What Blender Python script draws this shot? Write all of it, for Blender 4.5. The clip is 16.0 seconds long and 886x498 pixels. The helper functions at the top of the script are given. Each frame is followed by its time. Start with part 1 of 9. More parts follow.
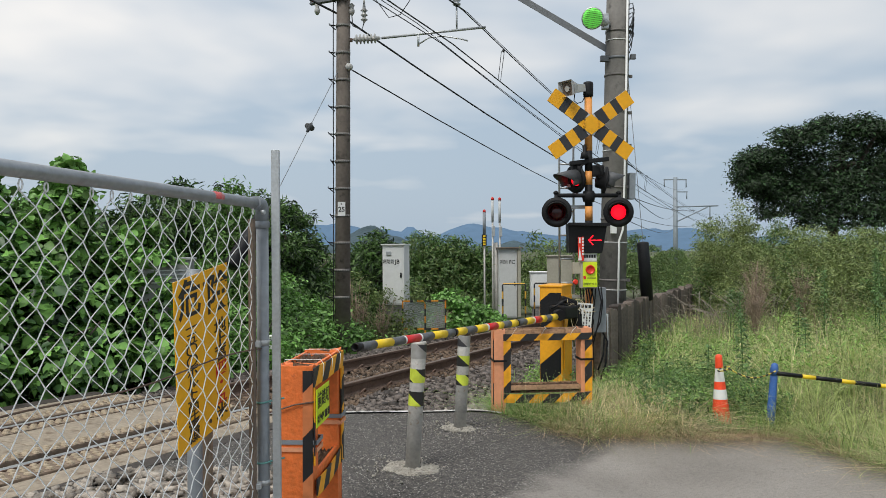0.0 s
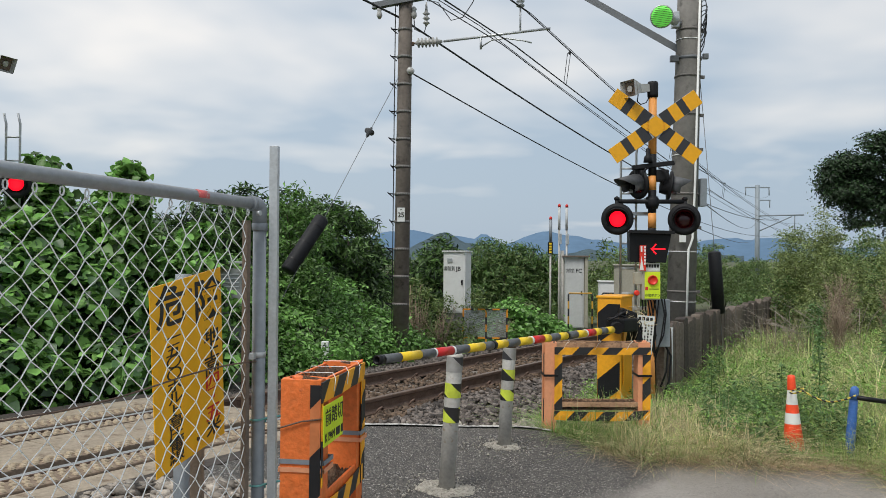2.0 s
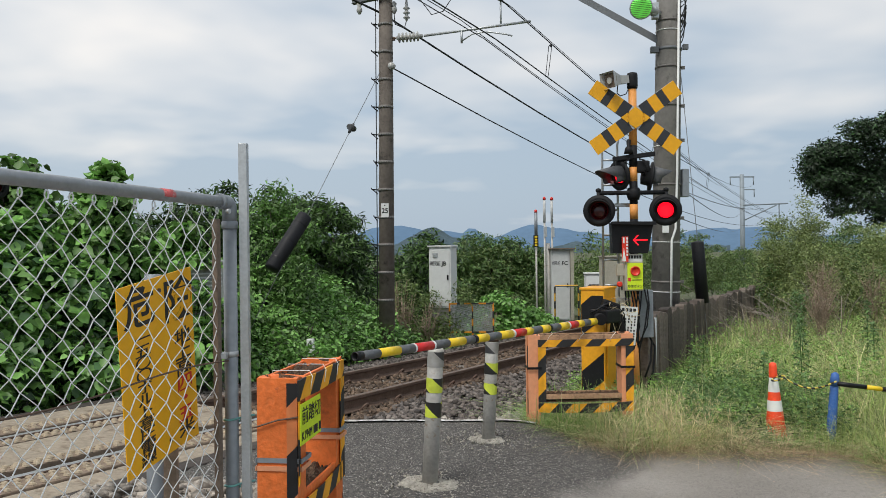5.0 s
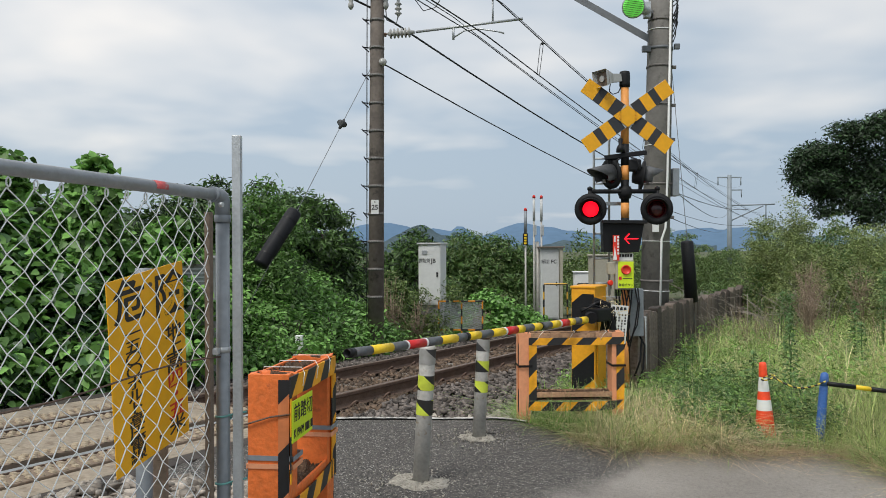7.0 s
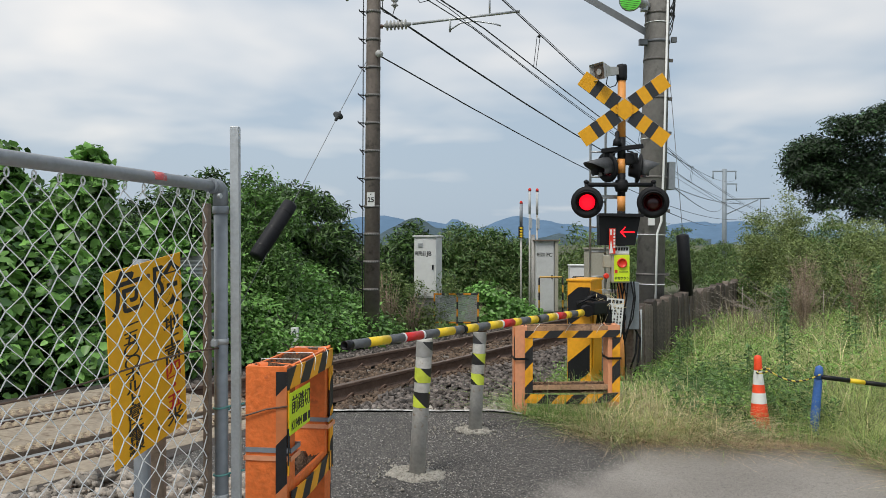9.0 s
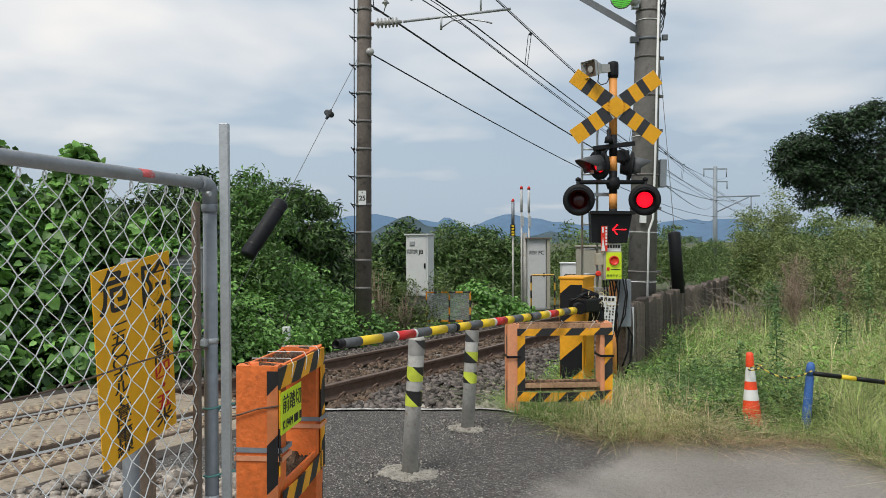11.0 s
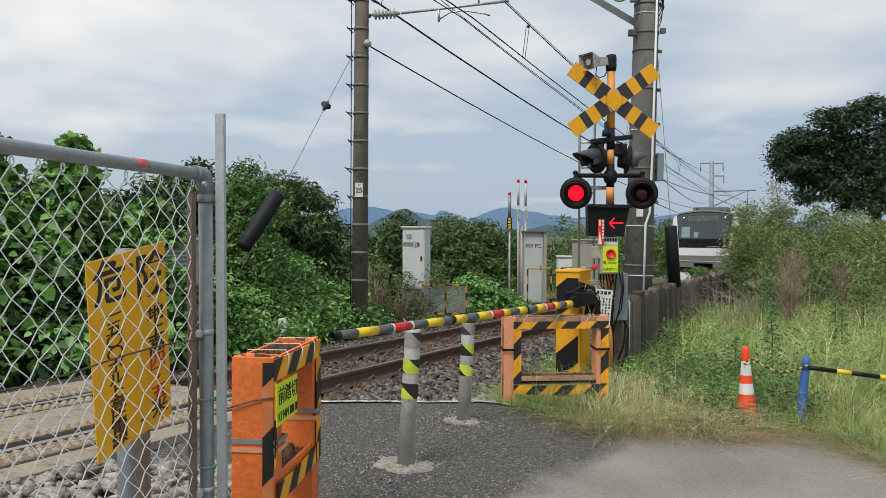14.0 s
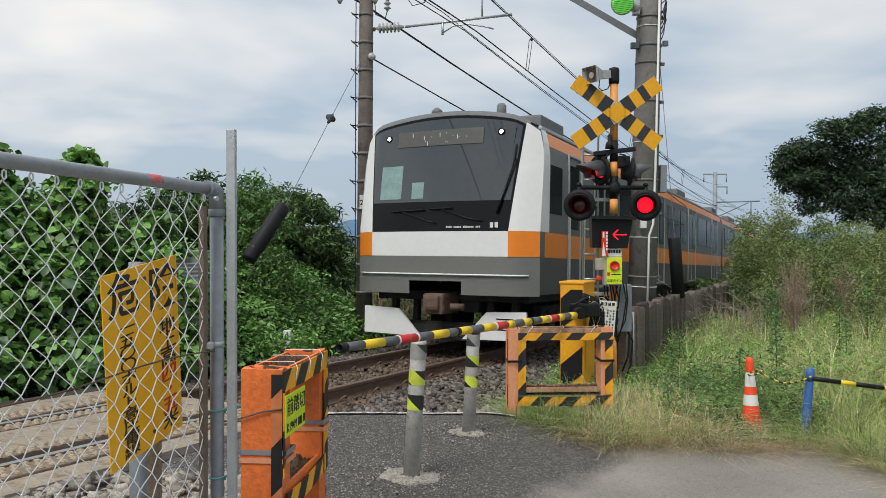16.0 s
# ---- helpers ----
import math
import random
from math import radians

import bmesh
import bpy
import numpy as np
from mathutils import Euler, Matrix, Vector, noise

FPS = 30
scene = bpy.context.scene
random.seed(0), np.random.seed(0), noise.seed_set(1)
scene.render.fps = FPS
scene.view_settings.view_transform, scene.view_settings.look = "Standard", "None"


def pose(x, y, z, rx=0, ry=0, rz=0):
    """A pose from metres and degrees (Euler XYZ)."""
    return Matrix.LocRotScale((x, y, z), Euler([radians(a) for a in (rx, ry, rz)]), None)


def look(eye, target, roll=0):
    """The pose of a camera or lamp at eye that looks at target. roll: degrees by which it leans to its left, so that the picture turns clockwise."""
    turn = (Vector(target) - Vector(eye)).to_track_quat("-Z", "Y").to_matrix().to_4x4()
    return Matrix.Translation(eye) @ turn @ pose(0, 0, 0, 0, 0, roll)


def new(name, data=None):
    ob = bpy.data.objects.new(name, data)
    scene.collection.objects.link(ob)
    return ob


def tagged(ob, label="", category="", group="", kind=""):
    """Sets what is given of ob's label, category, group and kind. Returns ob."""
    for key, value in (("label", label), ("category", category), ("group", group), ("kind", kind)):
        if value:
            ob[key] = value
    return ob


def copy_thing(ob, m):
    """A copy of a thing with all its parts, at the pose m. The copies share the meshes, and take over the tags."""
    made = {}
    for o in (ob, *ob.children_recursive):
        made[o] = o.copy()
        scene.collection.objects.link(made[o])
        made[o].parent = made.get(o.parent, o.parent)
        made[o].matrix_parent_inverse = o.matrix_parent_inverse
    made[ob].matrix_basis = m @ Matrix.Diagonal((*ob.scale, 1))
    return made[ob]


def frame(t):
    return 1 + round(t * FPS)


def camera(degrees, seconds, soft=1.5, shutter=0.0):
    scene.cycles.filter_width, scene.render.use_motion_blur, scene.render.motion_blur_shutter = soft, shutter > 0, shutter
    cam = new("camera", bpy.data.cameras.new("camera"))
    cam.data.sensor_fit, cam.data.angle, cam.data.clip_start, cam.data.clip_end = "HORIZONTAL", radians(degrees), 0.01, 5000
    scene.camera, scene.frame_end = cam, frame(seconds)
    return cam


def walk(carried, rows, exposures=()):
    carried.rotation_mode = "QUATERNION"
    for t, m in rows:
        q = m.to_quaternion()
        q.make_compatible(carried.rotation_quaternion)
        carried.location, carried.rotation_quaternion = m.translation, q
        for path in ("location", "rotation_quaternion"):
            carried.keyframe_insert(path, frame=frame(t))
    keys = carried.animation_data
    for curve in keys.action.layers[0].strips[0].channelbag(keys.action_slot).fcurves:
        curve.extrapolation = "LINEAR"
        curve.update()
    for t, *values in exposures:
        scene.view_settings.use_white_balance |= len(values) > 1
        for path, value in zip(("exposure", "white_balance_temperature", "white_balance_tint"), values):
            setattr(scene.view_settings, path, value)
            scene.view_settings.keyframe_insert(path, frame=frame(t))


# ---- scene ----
cam = camera(61.0, 16.0, soft=0.4)
PATH = [
    (0, (-0.334, 0.208, 1.488), (-0.2, 2.203, 1.483), -0.3),
    (0.5, (-0.263, 0.229, 1.5), (-0.164, 2.227, 1.498), -0.6),
    (1, (-0.213, 0.33, 1.498), (-0.174, 2.33, 1.514), -0.7),
    (1.5, (-0.164, 0.457, 1.495), (-0.158, 2.456, 1.529), -0.2),
    (2, (-0.096, 0.498, 1.485), (-0.157, 2.497, 1.499), 0.4),
    (2.5, (-0.048, 0.509, 1.489), (-0.146, 2.507, 1.496), -0.3),
    (3, (-0.034, 0.513, 1.486), (-0.109, 2.512, 1.502), -0.9),
    (3.5, (-0.035, 0.51, 1.485), (-0.085, 2.51, 1.501), -0.9),
    (4, (-0.035, 0.508, 1.485), (-0.073, 2.507, 1.497), -0.8),
    (6.5, (-0.058, 0.535, 1.48), (-0.069, 2.535, 1.471), -0.3),
    (7, (-0.068, 0.545, 1.478), (-0.066, 2.545, 1.472), -0.2),
    (7.5, (-0.074, 0.545, 1.476), (-0.074, 2.545, 1.466), -0.1),
    (8, (-0.078, 0.544, 1.477), (-0.076, 2.544, 1.467), 0.1),
    (8.5, (-0.082, 0.548, 1.475), (-0.073, 2.548, 1.462), 0.1),
    (9, (-0.081, 0.548, 1.476), (-0.066, 2.548, 1.451), -0.0),
    (11.5, (-0.081, 0.576, 1.47), (-0.043, 2.575, 1.438), -0.2),
    (12, (-0.08, 0.579, 1.467), (-0.045, 2.579, 1.428), -0.2),
    (12.5, (-0.078, 0.576, 1.467), (-0.038, 2.575, 1.423), -0.1),
    (13, (-0.077, 0.573, 1.468), (-0.034, 2.572, 1.424), -0.1),
    (13.5, (-0.081, 0.579, 1.466), (-0.037, 2.578, 1.42), -0.1),
    (14, (-0.083, 0.582, 1.469), (-0.037, 2.58, 1.421), 0.1),
    (14.5, (-0.081, 0.573, 1.469), (-0.037, 2.572, 1.431), -0.0),
    (15, (-0.087, 0.565, 1.473), (-0.048, 2.564, 1.444), -0.0),
    (15.5, (-0.09, 0.55, 1.475), (-0.056, 2.55, 1.451), -0.0),
    (16, (-0.096, 0.539, 1.476), (-0.059, 2.539, 1.458), 0.0),
]
walk(cam, [(t, look(eye, target, roll)) for t, eye, target, roll in PATH])

# ---- world and light ----
world = bpy.data.worlds.new("sky")
scene.world = world
world.use_nodes = True


def sky_world():
    nt = world.node_tree
    nt.nodes.clear()
    out = nt.nodes.new("ShaderNodeOutputWorld")
    bg = nt.nodes.new("ShaderNodeBackground")
    bg.inputs["Strength"].default_value = 0.107
    sky = nt.nodes.new("ShaderNodeTexSky")
    sky.sky_type = "NISHITA"
    sky.sun_disc = False
    sky.sun_elevation = radians(48)
    sky.sun_rotation = radians(-35)
    sky.air_density = 1.2
    sky.dust_density = 2.5
    tc = nt.nodes.new("ShaderNodeTexCoord")
    sep = nt.nodes.new("ShaderNodeSeparateXYZ")
    nt.links.new(tc.outputs["Generated"], sep.inputs[0])
    # flatten the direction so that the cloud layer narrows towards the horizon
    add = nt.nodes.new("ShaderNodeMath")
    add.operation = "ADD"
    add.inputs[1].default_value = 0.16
    nt.links.new(sep.outputs["Z"], add.inputs[0])
    dx = nt.nodes.new("ShaderNodeMath")
    dx.operation = "DIVIDE"
    dy = nt.nodes.new("ShaderNodeMath")
    dy.operation = "DIVIDE"
    nt.links.new(sep.outputs["X"], dx.inputs[0])
    nt.links.new(add.outputs[0], dx.inputs[1])
    nt.links.new(sep.outputs["Y"], dy.inputs[0])
    nt.links.new(add.outputs[0], dy.inputs[1])
    comb = nt.nodes.new("ShaderNodeCombineXYZ")
    nt.links.new(dx.outputs[0], comb.inputs[0])
    nt.links.new(dy.outputs[0], comb.inputs[1])
    n1 = nt.nodes.new("ShaderNodeTexNoise")
    n1.inputs["Scale"].default_value = 1.15
    n1.inputs["Detail"].default_value = 3.5
    n1.inputs["Roughness"].default_value = 0.5
    n1.inputs["Distortion"].default_value = 0.15
    nt.links.new(comb.outputs[0], n1.inputs["Vector"])
    ramp = nt.nodes.new("ShaderNodeValToRGB")
    ramp.color_ramp.elements[0].position = 0.36
    ramp.color_ramp.elements[0].color = (3.95, 4.95, 6.05, 1)
    ramp.color_ramp.elements[1].position = 0.74
    ramp.color_ramp.elements[1].color = (8.9, 8.65, 8.35, 1)
    low = nt.nodes.new("ShaderNodeMapRange")
    low.interpolation_type = "SMOOTHSTEP"
    low.inputs["From Min"].default_value, low.inputs["From Max"].default_value = 0.02, 0.30
    low.inputs["To Min"].default_value, low.inputs["To Max"].default_value = -0.22, 0.05
    nt.links.new(sep.outputs["Z"], low.inputs["Value"])
    sky_mix = nt.nodes.new("ShaderNodeMath")
    sky_mix.operation = "ADD"
    nt.links.new(n1.outputs["Fac"], sky_mix.inputs[0])
    nt.links.new(low.outputs[0], sky_mix.inputs[1])
    # the cloud sheet brightens towards the hidden sun, behind and to the west
    side = nt.nodes.new("ShaderNodeMath")
    side.operation = "MULTIPLY_ADD"
    side.inputs[1].default_value = -0.07
    nt.links.new(sep.outputs["X"], side.inputs[0])
    nt.links.new(sky_mix.outputs[0], side.inputs[2])
    nt.links.new(side.outputs[0], ramp.inputs[0])
    mix = nt.nodes.new("ShaderNodeMixRGB")
    mix.inputs[0].default_value = 0.90
    nt.links.new(sky.outputs[0], mix.inputs[1])
    nt.links.new(ramp.outputs[0], mix.inputs[2])
    nt.links.new(mix.outputs[0], bg.inputs["Color"])
    nt.links.new(bg.outputs[0], out.inputs[0])


sky_world()
sun = new("sun", bpy.data.lights.new("sun", "SUN"))
sun.data.energy = 2.5
sun.data.angle = radians(25)
sun.data.color = (1.0, 0.97, 0.92)
sun.matrix_world = look((0, 0, 20), (6, 9, 4))
scene.view_settings.exposure = 0.0


# ---- materials ----
def mat(name, base, rough=0.6, metal=0.0, var=0.25, scale=8.0, bump=0.15, stain=None, emit=0.0, spec=0.5, random_tint=0.0, island=0.0, fine=6.0, trans=0.0):
    """A surface with variation at two scales, an optional stain colour and fine relief."""
    m = bpy.data.materials.new(name)
    m.use_nodes = True
    nt = m.node_tree
    p = nt.nodes["Principled BSDF"]
    p.inputs["Roughness"].default_value = rough
    p.inputs["Metallic"].default_value = metal
    p.inputs["Specular IOR Level"].default_value = spec
    base = tuple(base) + (1,)
    if emit:
        p.inputs["Base Color"].default_value = base
        p.inputs["Emission Color"].default_value = base
        p.inputs["Emission Strength"].default_value = emit
        return m
    tc = nt.nodes.new("ShaderNodeTexCoord")
    coarse = nt.nodes.new("ShaderNodeTexNoise")
    coarse.inputs["Scale"].default_value = scale
    coarse.inputs["Detail"].default_value = 4
    nt.links.new(tc.outputs["Object"], coarse.inputs["Vector"])
    grain = nt.nodes.new("ShaderNodeTexNoise")
    grain.inputs["Scale"].default_value = scale * fine
    grain.inputs["Detail"].default_value = 3
    nt.links.new(tc.outputs["Object"], grain.inputs["Vector"])
    lo = tuple(c * (1 - var) for c in base[:3]) + (1,)
    hi = tuple(min(1, c * (1 + var)) for c in base[:3]) + (1,)
    ramp = nt.nodes.new("ShaderNodeValToRGB")
    ramp.color_ramp.elements[0].position, ramp.color_ramp.elements[1].position = 0.32, 0.68
    ramp.color_ramp.elements[0].color, ramp.color_ramp.elements[1].color = lo, hi
    mixf = nt.nodes.new("ShaderNodeMath")
    mixf.operation = "MULTIPLY_ADD"
    mixf.inputs[1].default_value = 0.5
    half = nt.nodes.new("ShaderNodeMath")
    half.operation = "MULTIPLY"
    half.inputs[1].default_value = 0.5
    nt.links.new(coarse.outputs["Fac"], half.inputs[0])
    nt.links.new(grain.outputs["Fac"], mixf.inputs[0])
    nt.links.new(half.outputs[0], mixf.inputs[2])
    nt.links.new(mixf.outputs[0], ramp.inputs[0])
    col = ramp.outputs[0]
    if stain:
        sr = nt.nodes.new("ShaderNodeValToRGB")
        sr.color_ramp.elements[0].position, sr.color_ramp.elements[1].position = stain[1], stain[1] + 0.12
        st = nt.nodes.new("ShaderNodeTexNoise")
        st.inputs["Scale"].default_value = scale * 1.7
        st.inputs["Detail"].default_value = 6
        st.inputs["Roughness"].default_value = 0.65
        nt.links.new(tc.outputs["Object"], st.inputs["Vector"])
        nt.links.new(st.outputs["Fac"], sr.inputs[0])
        mx = nt.nodes.new("ShaderNodeMixRGB")
        nt.links.new(sr.outputs[0], mx.inputs[0])
        nt.links.new(col, mx.inputs[1])
        mx.inputs[2].default_value = tuple(stain[0]) + (1,)
        col = mx.outputs[0]
    if random_tint or island:
        src = nt.nodes.new("ShaderNodeObjectInfo").outputs["Random"] if random_tint else nt.nodes.new("ShaderNodeNewGeometry").outputs["Random Per Island"]
        amount = random_tint or island
        hs = nt.nodes.new("ShaderNodeHueSaturation")
        mr = nt.nodes.new("ShaderNodeMapRange")
        mr.inputs["To Min"].default_value, mr.inputs["To Max"].default_value = 1 - amount, 1 + amount
        nt.links.new(src, mr.inputs["Value"])
        nt.links.new(mr.outputs[0], hs.inputs["Value"])
        nt.links.new(col, hs.inputs["Color"])
        col = hs.outputs[0]
    nt.links.new(col, p.inputs["Base Color"])
    if bump:
        b = nt.nodes.new("ShaderNodeBump")
        b.inputs["Strength"].default_value = bump
        b.inputs["Distance"].default_value = 0.02
        nt.links.new(grain.outputs["Fac"], b.inputs["Height"])
        nt.links.new(b.outputs[0], p.inputs["Normal"])
    if trans:
        tr = nt.nodes.new("ShaderNodeBsdfTranslucent")
        nt.links.new(col, tr.inputs["Color"])
        ms = nt.nodes.new("ShaderNodeMixShader")
        ms.inputs[0].default_value = trans
        nt.links.new(p.outputs[0], ms.inputs[1])
        nt.links.new(tr.outputs[0], ms.inputs[2])
        nt.links.new(ms.outputs[0], nt.nodes["Material Output"].inputs["Surface"])
    return m


def striped(name, a, b, period, slant, rough=0.5, axis="x", phase=0.0):
    """Diagonal warning stripes of two worn paints, in the object's own space."""
    m = bpy.data.materials.new(name)
    m.use_nodes = True
    nt = m.node_tree
    p = nt.nodes["Principled BSDF"]
    p.inputs["Roughness"].default_value = rough
    tc = nt.nodes.new("ShaderNodeTexCoord")
    dot = nt.nodes.new("ShaderNodeVectorMath")
    dot.operation = "DOT_PRODUCT"
    dot.inputs[1].default_value = {"x": (1, 0, slant), "y": (0, 1, slant), "z": (slant, 0, 1), "w": (0, slant, 1)}[axis]
    nt.links.new(tc.outputs["Object"], dot.inputs[0])
    d = nt.nodes.new("ShaderNodeMath")
    d.operation = "MULTIPLY_ADD"
    d.inputs[1].default_value = 1 / period
    d.inputs[2].default_value = phase
    nt.links.new(dot.outputs["Value"], d.inputs[0])
    fr = nt.nodes.new("ShaderNodeMath")
    fr.operation = "FRACT"
    nt.links.new(d.outputs[0], fr.inputs[0])
    gt = nt.nodes.new("ShaderNodeMath")
    gt.operation = "GREATER_THAN"
    gt.inputs[1].default_value = 0.5
    nt.links.new(fr.outputs[0], gt.inputs[0])
    mx = nt.nodes.new("ShaderNodeMixRGB")
    mx.inputs[1].default_value = tuple(a) + (1,)
    mx.inputs[2].default_value = tuple(b) + (1,)
    nt.links.new(gt.outputs[0], mx.inputs[0])
    n = nt.nodes.new("ShaderNodeTexNoise")
    n.inputs["Scale"].default_value = 14
    n.inputs["Detail"].default_value = 6
    nt.links.new(tc.outputs["Object"], n.inputs["Vector"])
    r = nt.nodes.new("ShaderNodeValToRGB")
    r.color_ramp.elements[0].position, r.color_ramp.elements[0].color = 0.3, (0.72, 0.70, 0.66, 1)
    r.color_ramp.elements[1].position, r.color_ramp.elements[1].color = 0.6, (1, 1, 1, 1)
    nt.links.new(n.outputs["Fac"], r.inputs[0])
    mul = nt.nodes.new("ShaderNodeMixRGB")
    mul.blend_type = "MULTIPLY"
    mul.inputs[0].default_value = 1
    nt.links.new(mx.outputs[0], mul.inputs[1])
    nt.links.new(r.outputs[0], mul.inputs[2])
    nt.links.new(mul.outputs[0], p.inputs["Base Color"])
    return m


YEL, BLK = (0.90, 0.41, 0.015), (0.03, 0.03, 0.032)
M = {}


def materials():
    M["soil"] = mat("soil", (0.085, 0.08, 0.042), 0.95, 0, 0.4, 1.5, 0.5, stain=((0.055, 0.09, 0.028), 0.46), fine=20)
    # near-black base: the shade between the loose stones is put into the bed's colour
    M["ballast_bed"] = mat("ballast_bed", (0.035, 0.029, 0.024), 0.95, 0, 0.5, 6, 1.0, fine=8)
    M["stone"] = mat("stone", (0.135, 0.115, 0.102), 0.92, 0, 0.4, 9, 0.3, island=0.65)
    M["brown_stone"] = mat("brown_stone", (0.13, 0.09, 0.062), 0.92, 0, 0.4, 9, 0.3, island=0.55)
    M["rail_polished"] = mat("rail_polished", (0.36, 0.37, 0.38), 0.4, 0.3, 0.15, 8, 0.03)
    M["strip_brown"] = mat("strip_brown", (0.22, 0.165, 0.12), 0.85, 0, 0.3, 6, 0.3)
    M["stud"] = mat("stud", (0.38, 0.31, 0.22), 0.85, 0, 0.25, 12, 0.2)
    M["rubble"] = mat("rubble", (0.30, 0.265, 0.225), 0.9, 0, 0.35, 9, 0.35, island=0.5)
    M["deck_edge_gap"] = mat("deck_edge_gap", (0.05, 0.04, 0.034), 0.75, 0, 0.35, 6, 0.3)
    M["pale_stone"] = mat("pale_stone", (0.36, 0.33, 0.28), 0.9, 0, 0.3, 9, 0.3, island=0.35)
    M["rust"] = mat("rust", (0.13, 0.083, 0.06), 0.8, 0, 0.35, 10, 0.3)
    M["rail_top"] = mat("rail_top", (0.15, 0.105, 0.08), 0.5, 0.3, 0.25, 10, 0.05)
    M["sleeper"] = mat("sleeper", (0.20, 0.175, 0.15), 0.9, 0, 0.3, 6, 0.3)
    M["panel"] = mat("panel", (0.31, 0.26, 0.198), 0.9, 0, 0.28, 4, 0.4, stain=((0.17, 0.125, 0.085), 0.54))
    M["concrete"] = mat("concrete", (0.30, 0.29, 0.27), 0.85, 0, 0.2, 3, 0.25, stain=((0.17, 0.165, 0.155), 0.55))
    M["mast_grey"] = mat("mast_grey", (0.19, 0.18, 0.165), 0.85, 0, 0.2, 3, 0.25, stain=((0.11, 0.105, 0.095), 0.55))
    M["far_steel"] = mat("far_steel", (0.26, 0.30, 0.33), 0.6, 0.2, 0.1, 2, 0)
    M["dark_pole"] = mat("dark_pole", (0.16, 0.135, 0.115), 0.85, 0, 0.25, 3, 0.25, stain=((0.07, 0.06, 0.05), 0.55))
    M["footing"] = mat("footing", (0.45, 0.42, 0.36), 0.95, 0, 0.35, 26, 1.0, stain=((0.22, 0.20, 0.17), 0.52))
    M["galv"] = mat("galv", (0.50, 0.52, 0.53), 0.45, 0.55, 0.15, 12, 0.08)
    M["grey_paint"] = mat("grey_paint", (0.24, 0.265, 0.29), 0.5, 0.2, 0.15, 6, 0.05, stain=((0.2, 0.17, 0.14), 0.68))
    M["bollard"] = mat("bollard", (0.44, 0.43, 0.40), 0.55, 0.2, 0.2, 9, 0.12, stain=((0.28, 0.21, 0.14), 0.58))
    M["brown_post"] = mat("brown_post", (0.16, 0.12, 0.09), 0.8, 0, 0.3, 10, 0.2)
    M["orange_rust"] = mat("orange_rust", (0.74, 0.17, 0.034), 0.55, 0, 0.20, 6, 0.3, stain=((0.34, 0.075, 0.03), 0.63))
    M["orange_pale"] = mat("orange_pale", (0.72, 0.31, 0.16), 0.65, 0, 0.12, 5, 0.12, stain=((0.50, 0.19, 0.09), 0.6))
    M["debris"] = mat("debris", (0.12, 0.07, 0.042), 0.95, 0, 0.6, 24, 1.0, stain=((0.30, 0.20, 0.12), 0.6))
    M["white_paint"] = mat("white_paint", (0.72, 0.73, 0.71), 0.6, 0, 0.06, 3, 0.05, stain=((0.45, 0.43, 0.38), 0.66))
    M["white_line"] = mat("white_line", (0.55, 0.54, 0.51), 0.85, 0, 0.25, 9, 0.3, stain=((0.16, 0.15, 0.135), 0.45))
    M["beige"] = mat("beige", (0.36, 0.34, 0.27), 0.6, 0, 0.12, 4, 0.08, stain=((0.22, 0.18, 0.12), 0.64))
    M["yellow"] = mat("yellow", (0.80, 0.36, 0.012), 0.5, 0, 0.1, 6, 0.06, stain=((0.5, 0.2, 0.02), 0.66))
    M["boom_yellow"] = mat("boom_yellow", (0.82, 0.56, 0.02), 0.4, 0, 0.08, 12, 0.05)
    M["boom_grey"] = mat("boom_grey", (0.10, 0.105, 0.11), 0.45, 0, 0.3, 40, 0.05)
    M["boom_red"] = mat("boom_red", (0.60, 0.02, 0.02), 0.4, 0, 0.1, 12, 0.05)
    M["lime"] = mat("lime", (0.62, 0.80, 0.02), 0.45, 0, 0.06, 10, 0.03)
    M["sign_yellow"] = mat("sign_yellow", (0.80, 0.38, 0.006), 0.5, 0, 0.08, 4, 0.04)
    M["sign_amber"] = mat("sign_amber", (0.93, 0.46, 0.008), 0.42, 0, 0.06, 5, 0.03, stain=((0.80, 0.36, 0.01), 0.62))
    M["post_orange"] = mat("post_orange", (0.72, 0.30, 0.07), 0.55, 0, 0.12, 6, 0.06)
    M["chain"] = mat("chain", (0.84, 0.85, 0.85), 0.32, 0.0, 0.1, 20, 0)
    M["rail_tube"] = mat("rail_tube", (0.36, 0.38, 0.40), 0.42, 0.45, 0.15, 10, 0.05, stain=((0.26, 0.26, 0.26), 0.62))
    M["black"] = mat("black", (0.006, 0.006, 0.007), 0.45, 0, 0.3, 10, 0.05, spec=0.3)
    M["black_matt"] = mat("black_matt", (0.011, 0.0115, 0.013), 0.6, 0, 0.3, 10, 0.1, spec=0.25)
    M["cross_black"] = mat("cross_black", (0.028, 0.029, 0.033), 0.5, 0, 0.15, 10, 0.03)
    M["rubber"] = mat("rubber", (0.011, 0.0115, 0.014), 0.6, 0, 0.3, 12, 0.2, spec=0.3)
    M["ink"] = mat("ink", (0.02, 0.02, 0.02), 0.6, 0, 0.1, 10, 0)
    M["red_ink"] = mat("red_ink", (0.62, 0.03, 0.02), 0.6, 0, 0.1, 10, 0)
    M["red_plastic"] = mat("red_plastic", (0.68, 0.035, 0.015), 0.35, 0, 0.1, 10, 0.03)
    M["cone_red"] = mat("cone_red", (0.86, 0.075, 0.02), 0.5, 0, 0.15, 9, 0.05)
    M["blue"] = mat("blue", (0.04, 0.12, 0.36), 0.55, 0, 0.25, 12, 0.05, stain=((0.18, 0.25, 0.36), 0.56))
